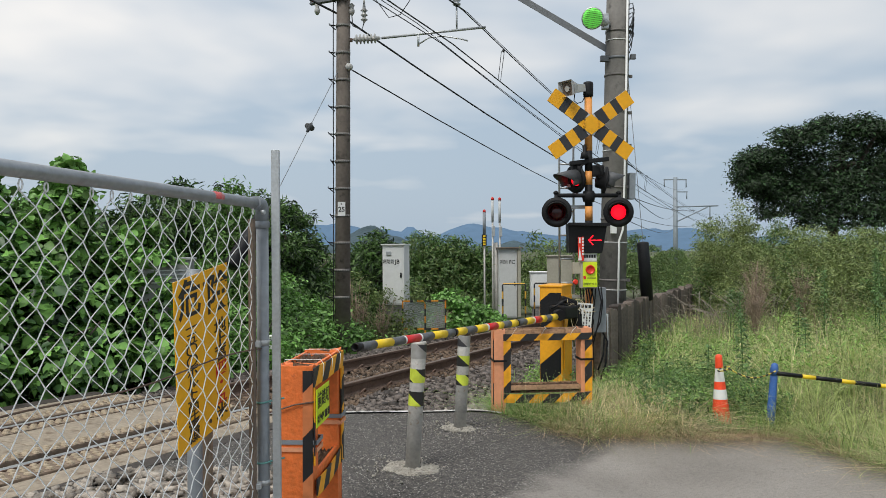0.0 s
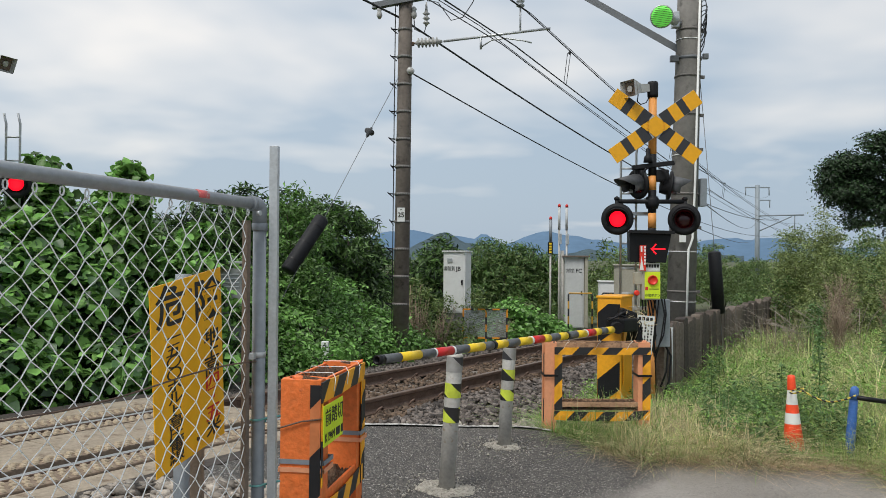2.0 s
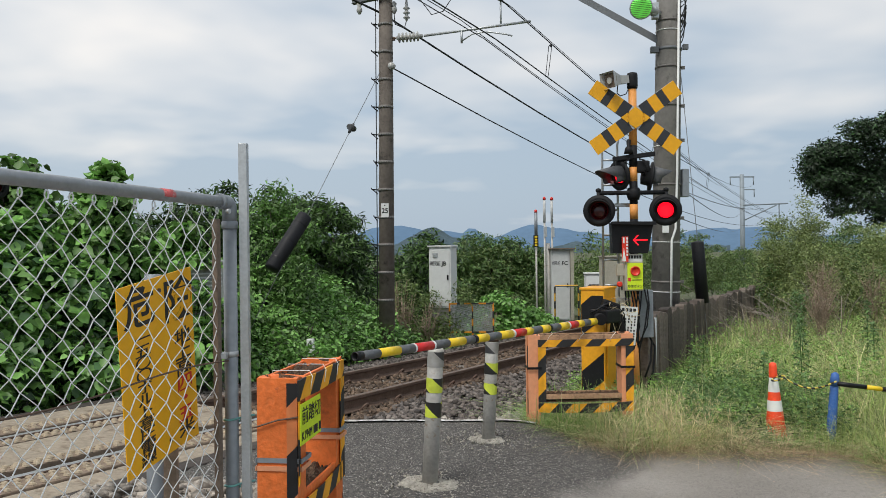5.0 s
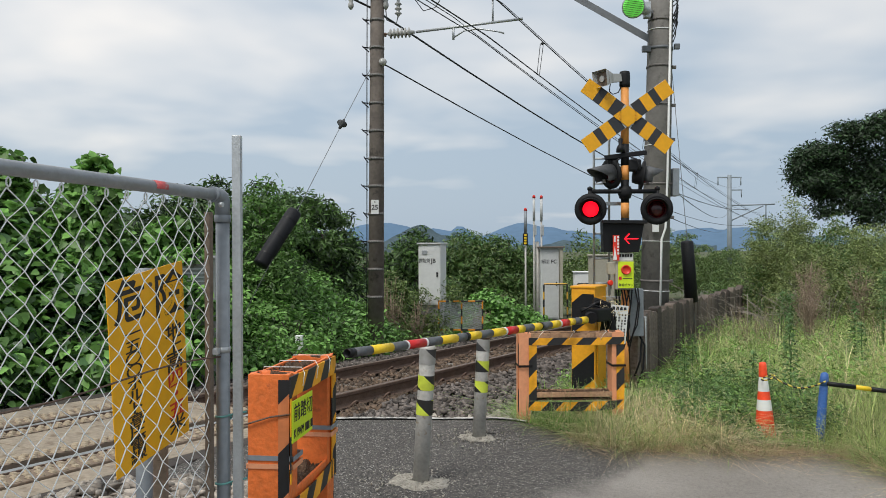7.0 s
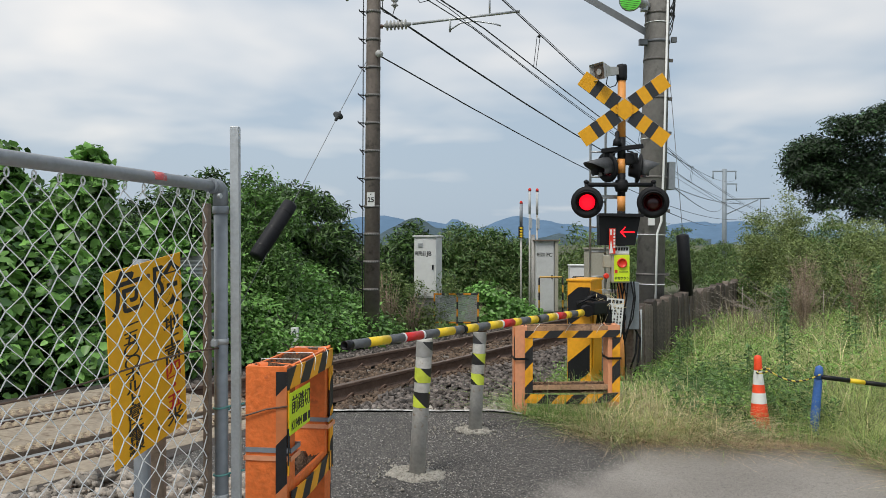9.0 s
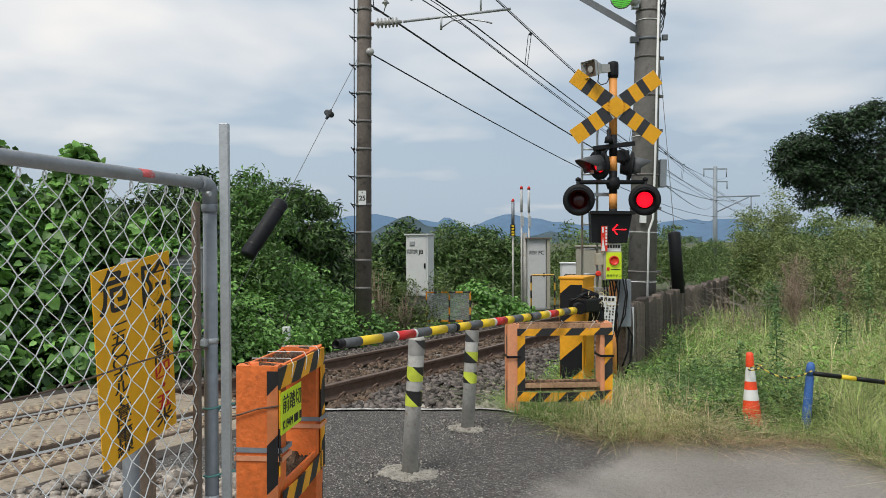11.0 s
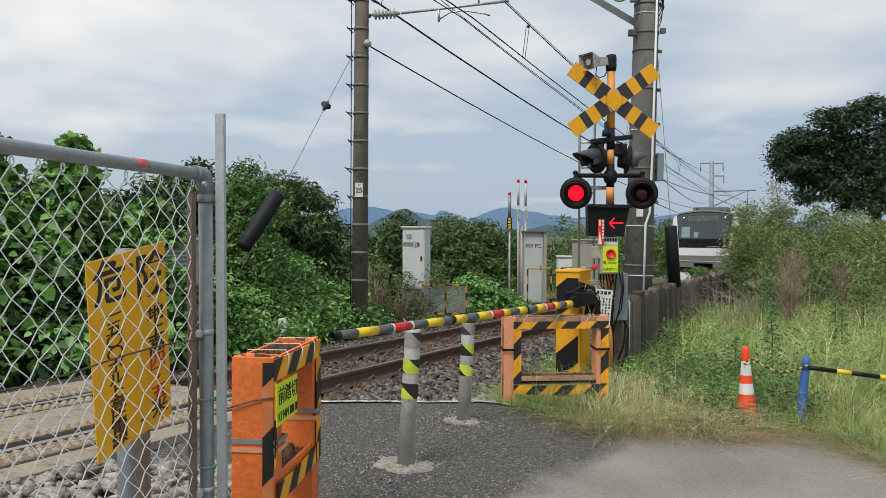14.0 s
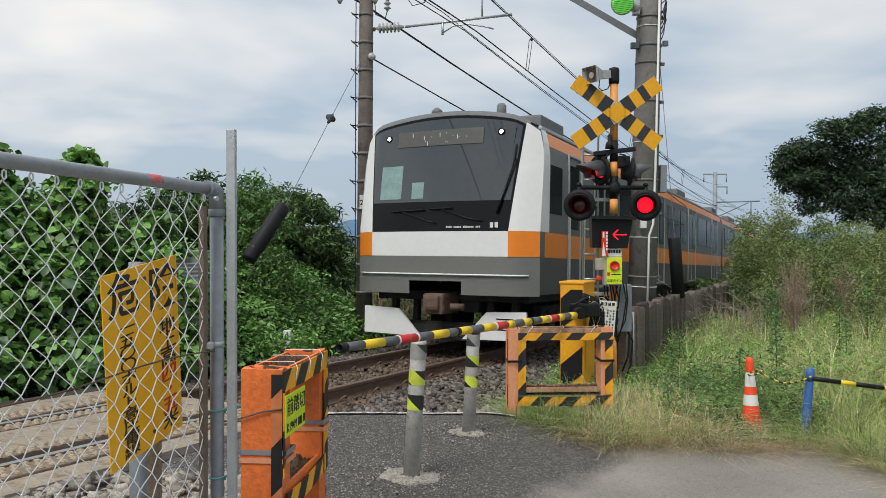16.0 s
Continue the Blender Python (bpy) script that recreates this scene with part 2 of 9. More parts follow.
    M["wire"] = mat("wire", (0.03, 0.032, 0.035), 0.6, 0.2, 0.2, 10, 0)
    M["porcelain"] = mat("porcelain", (0.42, 0.42, 0.40), 0.25, 0, 0.08, 12, 0)
    M["plank"] = mat("plank", (0.13, 0.102, 0.083), 0.9, 0, 0.4, 5, 0.6, random_tint=0.5)
    M["glow_red"] = mat("glow_red", (1.0, 0.004, 0.016), emit=1.7)
    M["glow_arrow"] = mat("glow_arrow", (1.0, 0.006, 0.02), emit=2.0)
    M["lamp_off"] = mat("lamp_off", (0.05, 0.004, 0.005), 0.2, 0, 0.1, 10, 0)
    M["glow_green"] = mat("glow_green", (0.16, 0.72, 0.10), emit=0.5)
    M["leaf_a"] = mat("leaf_a", (0.19, 0.38, 0.09), 0.42, 0, 0.25, 2, 0, island=0.5, trans=0.25)
    M["leaf_b"] = mat("leaf_b", (0.088, 0.17, 0.042), 0.5, 0, 0.3, 2, 0, island=0.5, trans=0.2)
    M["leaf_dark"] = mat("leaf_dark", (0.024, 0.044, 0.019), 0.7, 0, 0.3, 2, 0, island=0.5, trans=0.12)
    M["leaf_light"] = mat("leaf_light", (0.155, 0.22, 0.068), 0.5, 0, 0.3, 2, 0, island=0.45, trans=0.25)
    M["grass"] = mat("grass", (0.39, 0.46, 0.165), 0.6, 0, 0.3, 1.5, 0, island=0.55, trans=0.3)
    M["grass_green"] = mat("grass_green", (0.21, 0.345, 0.09), 0.55, 0, 0.35, 1.5, 0, island=0.55, trans=0.3)
    M["litter"] = mat("litter", (0.58, 0.43, 0.28), 0.85, 0, 0.3, 2, 0, island=0.4, trans=0.1)
    M["straw"] = mat("straw", (0.72, 0.61, 0.38), 0.8, 0, 0.25, 2, 0, island=0.5, trans=0.2)
    M["dead_brush"] = mat("dead_brush", (0.28, 0.21, 0.15), 0.85, 0, 0.3, 2, 0, island=0.3)
    M["bark"] = mat("bark", (0.07, 0.055, 0.045), 0.9, 0, 0.35, 8, 0.5)
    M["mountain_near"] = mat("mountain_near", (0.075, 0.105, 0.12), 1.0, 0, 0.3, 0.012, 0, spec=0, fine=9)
    # the far ridge's blue has the distance haze put into the colour
    M["mountain_far_haze"] = mat("mountain_far_haze", (0.115, 0.185, 0.275), 1.0, 0, 0.1, 0.004, 0, spec=0)
    M["train_white"] = mat("train_white", (0.78, 0.78, 0.765), 0.45, 0, 0.04, 2, 0)
    M["train_orange"] = mat("train_orange", (0.85, 0.24, 0.02), 0.35, 0, 0.05, 2, 0)
    M["steel"] = mat("steel", (0.155, 0.152, 0.146), 0.45, 0.2, 0.06, 1.5, 0.02)
    M["steel_dark"] = mat("steel_dark", (0.10, 0.10, 0.092), 0.5, 0.15, 0.1, 2, 0.02)
    M["train_mask"] = mat("train_mask", (0.005, 0.0055, 0.007), 0.2, 0, 0.1, 2, 0, spec=0.25)
    M["screen"] = mat("screen", (0.034, 0.043, 0.049), 0.02, 0, 0.1, 2, 0, spec=1.0)
    M["train_glass"] = mat("train_glass", (0.008, 0.009, 0.010), 0.22, 0, 0.1, 2, 0, spec=0.12)
    M["apron"] = mat("apron", (0.165, 0.165, 0.155), 0.6, 0, 0.06, 2, 0.02)
    M["band"] = mat("band", (0.27, 0.27, 0.26), 0.6, 0.2, 0.25, 30, 0.1, stain=((0.14, 0.12, 0.10), 0.55))
    M["band_dark"] = mat("band_dark", (0.15, 0.14, 0.13), 0.6, 0.2, 0.25, 30, 0.1)
    M["hood_grey"] = mat("hood_grey", (0.075, 0.078, 0.083), 0.6, 0, 0.25, 8, 0.05)
    M["weed_grey"] = mat("weed_grey", (0.125, 0.225, 0.075), 0.55, 0, 0.3, 1.5, 0, island=0.5, trans=0.2)
    M["leaf_olive"] = mat("leaf_olive", (0.235, 0.285, 0.10), 0.55, 0, 0.3, 2, 0, island=0.5, trans=0.25)
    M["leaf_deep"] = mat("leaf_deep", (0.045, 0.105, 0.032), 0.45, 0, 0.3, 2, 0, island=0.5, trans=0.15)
    M["cabinet_grey"] = mat("cabinet_grey", (0.52, 0.53, 0.52), 0.55, 0, 0.08, 3, 0.04, stain=((0.36, 0.33, 0.28), 0.64))
    M["dull_box"] = mat("dull_box", (0.27, 0.285, 0.28), 0.6, 0, 0.12, 4, 0.05, stain=((0.17, 0.17, 0.14), 0.56))
    M["strut_grey"] = mat("strut_grey", (0.13, 0.14, 0.15), 0.55, 0.1, 0.15, 5, 0.05)
    M["guy_strand"] = mat("guy_strand", (0.20, 0.21, 0.22), 0.5, 0.4, 0.1, 10, 0)
    M["weed"] = mat("weed", (0.22, 0.385, 0.085), 0.5, 0, 0.3, 1.5, 0, island=0.5, trans=0.25)
    M["timber_pale"] = mat("timber_pale", (0.40, 0.24, 0.14), 0.85, 0, 0.35, 12, 0.3, stain=((0.22, 0.13, 0.08), 0.52))
    M["under"] = mat("under", (0.035, 0.034, 0.034), 0.8, 0.1, 0.4, 6, 0.2)
    M["roof_grey"] = mat("roof_grey", (0.16, 0.165, 0.17), 0.7, 0, 0.15, 2, 0.05)
    M["headlight"] = mat("headlight", (1.0, 0.93, 0.72), emit=5.0)


materials()


# ---- mesh helpers ----
def box(bm, c, size, rot=None, bevel=0.0):
    r = bmesh.ops.create_cube(bm, size=1.0)
    vs = r["verts"]
    bmesh.ops.scale(bm, vec=Vector(size), verts=vs)
    if bevel:
        es = list({e for v in vs for e in v.link_edges})
        b = bmesh.ops.bevel(bm, geom=es, offset=bevel, segments=2, affect="EDGES", profile=0.6)
        vs = list({v for f in b["faces"] for v in f.verts} | {v for v in vs if v.is_valid})
    if rot is not None:
        bmesh.ops.transform(bm, matrix=rot, verts=vs)
    bmesh.ops.translate(bm, vec=Vector(c), verts=vs)
    return vs


def rod(bm, p0, p1, r0, r1=None, seg=12, caps=True):
    p0, p1 = Vector(p0), Vector(p1)
    r1 = r0 if r1 is None else r1
    d = p1 - p0
    q = d.to_track_quat("Z", "Y")
    a, b = [], []
    for i in range(seg):
        w = 2 * math.pi * i / seg
        o = Vector((math.cos(w), math.sin(w), 0))
        a.append(bm.verts.new(p0 + q @ (o * r0)))
        b.append(bm.verts.new(p1 + q @ (o * r1)))
    for i in range(seg):
        f = bm.faces.new((a[i], a[(i + 1) % seg], b[(i + 1) % seg], b[i]))
        f.smooth = seg > 6
    if caps:
        bm.faces.new(a[::-1])
        bm.faces.new(b)


def lathe(bm, profile, m=None, seg=24, close=True):
    """Turns a profile of (radius, z) round the z axis; m places it."""
    m = m or Matrix()
    rings = []
    for r, z in profile:
        rings.append([bm.verts.new(m @ Vector((r * math.cos(2 * math.pi * i / seg), r * math.sin(2 * math.pi * i / seg), z))) for i in range(seg)])
    for a, b in zip(rings, rings[1:]):
        for i in range(seg):
            f = bm.faces.new((a[i], a[(i + 1) % seg], b[(i + 1) % seg], b[i]))
            f.smooth = True
    if close:
        bm.faces.new(rings[0][::-1])
        bm.faces.new(rings[-1])


def tube(bm, pts, r, seg=6):
    """A bent round bar through the points."""
    pts = [Vector(p) for p in pts]
    rings = []
    for i, p in enumerate(pts):
        d = (pts[min(i + 1, len(pts) - 1)] - pts[max(i - 1, 0)]).normalized()
        q = d.to_track_quat("Z", "Y")
        rings.append([bm.verts.new(p + q @ Vector((math.cos(2 * math.pi * k / seg) * r, math.sin(2 * math.pi * k / seg) * r, 0))) for k in range(seg)])
    for a, b in zip(rings, rings[1:]):
        best = min(range(seg), key=lambda o: sum((a[k].co - b[(k + o) % seg].co).length for k in range(seg)))
        for k in range(seg):
            f = bm.faces.new((a[k], a[(k + 1) % seg], b[(k + 1 + best) % seg], b[(k + best) % seg]))
            f.smooth = True
    bm.faces.new(rings[0][::-1])
    bm.faces.new(rings[-1])


def prism(bm, outline, depth, m):
    """An outline of (x, z) with thickness along y, placed by m."""
    a = [bm.verts.new(m @ Vector((x, 0, z))) for x, z in outline]
    b = [bm.verts.new(m @ Vector((x, depth, z))) for x, z in outline]
    n = len(outline)
    bm.faces.new(a)
    bm.faces.new(b[::-1])
    for i in range(n):
        bm.faces.new((a[i], b[i], b[(i + 1) % n], a[(i + 1) % n]))


def part(name, bm, material, parent=None, label=""):
    bmesh.ops.recalc_face_normals(bm, faces=bm.faces[:])
    me = bpy.data.meshes.new(name)
    bm.to_mesh(me)
    bm.free()
    me.materials.append(M[material] if isinstance(material, str) else material)
    ob = new(name, me)
    if parent is not None:
        ob.parent = parent
    if label:
        ob["label"] = label
    return ob


def thing(name, label, category, m=None, group="", kind=""):
    ob = new(name)
    ob.empty_display_size = 0.2
    if m is not None:
        ob.matrix_world = m
    return tagged(ob, label, category, group, kind)


def fast_mesh(name, verts, faces, material, smooth=False):
    """A mesh from arrays: verts (n, 3), faces (m, k)."""
    me = bpy.data.meshes.new(name)
    n, k = faces.shape
    me.vertices.add(len(verts))
    me.vertices.foreach_set("co", np.asarray(verts, dtype=np.float32).ravel())
    me.loops.add(n * k)
    me.loops.foreach_set("vertex_index", faces.astype(np.int32).ravel())
    me.polygons.add(n)
    me.polygons.foreach_set("loop_start", np.arange(0, n * k, k, dtype=np.int32))
    me.polygons.foreach_set("loop_total", np.full(n, k, dtype=np.int32))
    if smooth:
        me.polygons.foreach_set("use_smooth", np.ones(n, dtype=bool))
    me.update(calc_edges=True)
    me.materials.append(M[material])
    return new(name, me)


# ---- plan: the track is straight, with an even gradient ----
HEAD = radians(28.3)
U = Vector((math.sin(HEAD), math.cos(HEAD), 0))
R = Vector((math.cos(HEAD), -math.sin(HEAD), 0))
T0 = Vector((-0.01, 11.32, -0.107))
GRADE = -0.0346


def trk(s, off=0.0, z=0.0):
    """A place by the track: s along it, off towards the road, z over the rail's top."""
    return T0 + U * s + R * off + Vector((0, 0, GRADE * s + z))


def s_off(x, y):
    v = Vector((x - T0.x, y - T0.y, 0))
    return v.dot(U), v.dot(R)


def smooth(a, b, v):
    t = min(1, max(0, (v - a) / (b - a)))
    return t * t * (3 - 2 * t)


def road_z(x, y):
    z = -0.15 * smooth(0.3, 1.4, x) - 0.02 * smooth(1.4, 5, x)
    s, off = s_off(x, y)
    up = T0.z + GRADE * max(-12, s) - 0.01
    return z + max(0.0, up - z) * smooth(3.0, 1.4, off) * smooth(-3.2, -4.2, s)


def ground_z(x, y):
    s, off = s_off(x, y)
    rail = T0.z + GRADE * max(-30, min(90, s))
    if off < 0:
        side = rail - 0.24 - 0.05 * max(0, -off - 3)
    else:
        bank = -0.17 - 0.010 * max(0, min(40, s)) + 0.13 * max(0, min(9, off - 4.4))
        low = road_z(x, y) - 0.05
        side = low + (bank - low) * smooth(6.3, 7.6, y) * smooth(0.2, 1.0, x)
        edge = 2.9 if s > -1 else 2.3
        side = side + (rail - 0.24 - side) * smooth(edge, edge - 0.5, off)
        side = min(side, low) if y < 6.6 and x < 2.9 else side
    far = math.hypot(x, y)
    if far > 60:
        side = side + (-14 - side) * smooth(60, 300, far)
    return max(-16, side)


# ---- ground ----
def ground():
    lin = [i * 0.35 for i in range(-40, 75)]
    out_p = [26.6 * 1.35 ** k for k in range(1, 16)]
    ys = [-p + 12 for p in out_p[::-1]] + lin + [p for p in out_p]
    xs = [-p + 8 for p in out_p[::-1]] + [i * 0.35 for i in range(-46, 65)] + [p - 3 for p in out_p]
    ys, xs = sorted(ys), sorted(xs)
    v = np.array([(x, y, ground_z(x, y)) for y in ys for x in xs])
    nx = len(xs)
    f = np.array([(j * nx + i, j * nx + i + 1, (j + 1) * nx + i + 1, (j + 1) * nx + i) for j in range(len(ys) - 1) for i in range(nx - 1)])
    g = fast_mesh("ground", v, f, "soil", True)
    tagged(g, "earth with dry grass litter beside the railway", "ground", kind="structure")


ground()


def sheet(name, inside, z, material, step=0.12, box_=(-6, 1, 8, 8.5), thick=0.05):
    """A paved sheet over the grid cells whose centre lies inside, with its edge turned down."""
    bm = bmesh.new()
    x0, y0, x1, y1 = box_
    cache = {}

    def vert(i, j):
        if (i, j) not in cache:
            x, y = x0 + i * step, y0 + j * step
            cache[i, j] = bm.verts.new((x, y, z(x, y)))
        return cache[i, j]
    for i in range(int((x1 - x0) / step)):
        for j in range(int((y1 - y0) / step)):
            if inside(x0 + (i + 0.5) * step, y0 + (j + 0.5) * step):
                f = bm.faces.new((vert(i, j), vert(i + 1, j), vert(i + 1, j + 1), vert(i, j + 1)))
                f.smooth = True
    edge = [e for e in bm.edges if e.is_boundary]
    ex = bmesh.ops.extrude_edge_only(bm, edges=edge)
    bmesh.ops.translate(bm, vec=(0, 0, -thick), verts=[g for g in ex["geom"] if isinstance(g, bmesh.types.BMVert)])
    return part(name, bm, material)


def road_edge(x):
    """Where the paving ends towards the verge, as y over x."""
    if x < 0.55:
        return 6.95 + 0.10 * x + 0.05
    return 7.0 - 0.42 * smooth(0.5, 1.6, x) - 0.22 * smooth(1.6, 5.0, x) - 1.9 * smooth(2.9, 3.7, x)


def wob(x, y, k=2.2, a=0.08):
    return a * noise.noise(Vector((x * k, y * k, 3.1)))


def asphalt_material():
    """Coarse aggregate in dark new paving and a paler worn lane, parted by a wavering line."""
    m = bpy.data.materials.new("asphalt_two_ages")
    m.use_nodes = True
    nt = m.node_tree
    p = nt.nodes["Principled BSDF"]
    p.inputs["Roughness"].default_value = 0.88
    tc = nt.nodes.new("ShaderNodeTexCoord")

    def tex(kind, scale, detail=3):
        n = nt.nodes.new(kind)
        n.inputs["Scale"].default_value = scale
        if kind == "ShaderNodeTexNoise":
            n.inputs["Detail"].default_value = detail
        nt.links.new(tc.outputs["Object"], n.inputs["Vector"])
        return n

    def ramp(src, stops):
        r = nt.nodes.new("ShaderNodeValToRGB")
        while len(r.color_ramp.elements) < len(stops):
            r.color_ramp.elements.new(0.5)
        for e, (pos, c) in zip(r.color_ramp.elements, stops):
            e.position, e.color = pos, tuple(c) + (1,)
        nt.links.new(src, r.inputs[0])
        return r.outputs[0]

    def mix(a, b, f, mode="MIX"):
        x = nt.nodes.new("ShaderNodeMixRGB")
        x.blend_type = mode
        for k, v in ((0, f), (1, a), (2, b)):
            if isinstance(v, (int, float)):
                x.inputs[k].default_value = v
            else:
                nt.links.new(v, x.inputs[k])
        return x.outputs[0]
    big = tex("ShaderNodeTexNoise", 0.9, 5)
    mid = tex("ShaderNodeTexNoise", 26, 4)
    cells = tex("ShaderNodeTexVoronoi", 120)
    chips = tex("ShaderNodeTexVoronoi", 150)
    sep = nt.nodes.new("ShaderNodeSeparateColor")
    nt.links.new(chips.outputs["Color"], sep.inputs[0])
    dark = ramp(cells.outputs["Color"], ((0.12, (0.026, 0.025, 0.024)), (0.55, (0.079, 0.074, 0.067)), (0.97, (0.195, 0.172, 0.153))))
    dark = mix(dark, ramp(mid.outputs["Fac"], ((0.3, (0.7, 0.7, 0.7)), (0.7, (1.2, 1.2, 1.2)))), 1.0, "MULTIPLY")
    chip = ramp(sep.outputs[0], ((0.0, (0, 0, 0)), (0.945, (0, 0, 0)), (0.952, (1, 1, 1))))
    pale = nt.nodes.new("ShaderNodeRGB")
    pale.outputs[0].default_value = (0.42, 0.40, 0.37, 1)
    dark = mix(dark, pale.outputs[0], chip)
    old = ramp(cells.outputs["Color"], ((0.04, (0.15, 0.14, 0.126)), (0.2, (0.235, 0.217, 0.195)), (0.9, (0.325, 0.30, 0.27))))
    old = mix(old, ramp(big.outputs["Fac"], ((0.3, (0.74, 0.73, 0.72)), (0.7, (1.1, 1.1, 1.1)))), 1.0, "MULTIPLY")
    dot = nt.nodes.new("ShaderNodeVectorMath")
    dot.operation = "DOT_PRODUCT"
    dot.inputs[1].default_value = (1.0, -0.62, 0)
    nt.links.new(tc.outputs["Object"], dot.inputs[0])
    a = nt.nodes.new("ShaderNodeMath")
    a.operation = "MULTIPLY_ADD"
    a.inputs[1].default_value = 0.45
    nt.links.new(tex("ShaderNodeTexNoise", 2.2, 6).outputs["Fac"], a.inputs[0])
    nt.links.new(dot.outputs["Value"], a.inputs[2])
    mr = nt.nodes.new("ShaderNodeMapRange")
    mr.inputs["From Min"].default_value, mr.inputs["From Max"].default_value = -2.40, -2.14
    nt.links.new(a.outputs[0], mr.inputs["Value"])
    col = mix(dark, old, mr.outputs[0])
    nt.links.new(col, p.inputs["Base Color"])
    b = nt.nodes.new("ShaderNodeBump")
    b.inputs["Strength"].default_value = 0.7
    b.inputs["Distance"].default_value = 0.006
    nt.links.new(cells.outputs["Distance"], b.inputs["Height"])
    nt.links.new(b.outputs[0], p.inputs["Normal"])
    return m


def paving():
    M["asphalt"] = asphalt_material()
    a = sheet("road", lambda x, y: y < road_edge(x) + wob(x, y, 3, 0.04) and s_off(x, y)[1] > 1.30, lambda x, y: road_z(x, y) + 0.008 * noise.noise(Vector((x * 1.5, y * 1.5, 0))), "asphalt", 0.07, (-7.0, -3.0, 9.0, 7.4))
    tagged(a, "dark coarse asphalt patch beside a worn pale lane", "road", kind="structure")
    bm = bmesh.new()
    n = 60
    rows = []
    for i in range(n + 1):
        x = -1.45 + 2.1 * i / n
        y = 6.93 + 0.10 * x
        w = 0.020 + 0.022 * noise.noise(Vector((x * 7, 0, 1)))
        rows.append((bm.verts.new((x, y - w, road_z(x, y) + 0.014)), bm.verts.new((x, y + 0.045 + 0.01 * noise.noise(Vector((x * 9, 3, 1))), road_z(x, y) + 0.012)), bm.verts.new((x, y + 0.06, road_z(x, y) - 0.06))))
    for p, q in zip(rows, rows[1:]):
        bm.faces.new((p[0], q[0], q[1], p[1]))
        bm.faces.new((p[1], q[1], q[2], p[2]))
    tagged(part("trim", bm, "white_line"), "worn white edge line along the asphalt", "edge line", kind="structure")


paving()


# ---- railway ----
def rail_profile():
    # half outline of a flat-bottomed rail, top at zero
    h = [(0.0, 0.0), (0.028, -0.001), (0.033, -0.006), (0.033, -0.032), (0.009, -0.045), (0.008, -0.115), (0.03, -0.132), (0.062, -0.143), (0.062, -0.153)]
    return h + [(-x, z) for x, z in h[::-1][:-1]]


def rails():
    prof = rail_profile()
    for off in (0.566, -0.566):
        bm = bmesh.new()
        loops = []
        for s in (-34.0, -12.0, -4.4, 0.0, 20.0, 110.0):
            loops.append([bm.verts.new(trk(s, off + x, z)) for x, z in prof])
        for a, b in zip(loops, loops[1:]):
            for i in range(len(prof)):
                f = bm.faces.new((a[i], a[(i + 1) % len(prof)], b[(i + 1) % len(prof)], b[i]))
        ob = part("rail", bm, "rust")
        ob.data.materials.append(M["rail_top"])
        ob.data.materials.append(M["rail_polished"])
        for f in ob.data.polygons:
            if f.normal.z > 0.95 and f.center.z > trk(0, 0, -0.004).z + GRADE * (f.center - T0).dot(U):
                f.material_index = 2 if -12 < (f.center - T0).dot(U) < -4.4 else 1
        tagged(ob, "rusty brown steel rail with a worn bright top", "rail", "rails of the single track")


def sleepers_and_clips():
    bm = bmesh.new()
    box(bm, (0, 0, -0.235), (2.05, 0.21, 0.15), bevel=0.015)
    base = None
    ang = pose(0, 0, 0, math.degrees(math.atan(GRADE)), 0, -math.degrees(HEAD))
    n = 0
    for i in range(-5, 62):
        s = -3.2 + i * 0.62 + 0.0
        if s < -4.3:
            continue
        m = Matrix.Translation(trk(s)) @ ang
        if base is None:
            base = thing("sleeper", "weathered sleeper half buried in ballast with rail clips", "sleeper", m, "sleepers of the track")
            part("sleeper_bar", bm, "sleeper", base)
            for sx in (-0.566, 0.566):
                for side in (-1, 1):
                    c = bmesh.new()
                    x = sx + side * 0.075
                    tube(c, [(x, -0.09, -0.15), (x + side * 0.03, -0.07, -0.10), (x + side * 0.035, -0.02, -0.085), (x + side * 0.02, 0.03, -0.105), (x - side * 0.012, 0.05, -0.125)], 0.011, 6)
                    box(c, (x + side * 0.02, -0.03, -0.148), (0.10, 0.13, 0.02), bevel=0.004)
                    part("rail_clip", c, "rust", base)
        else:
            copy_thing(base, m)
        n += 1


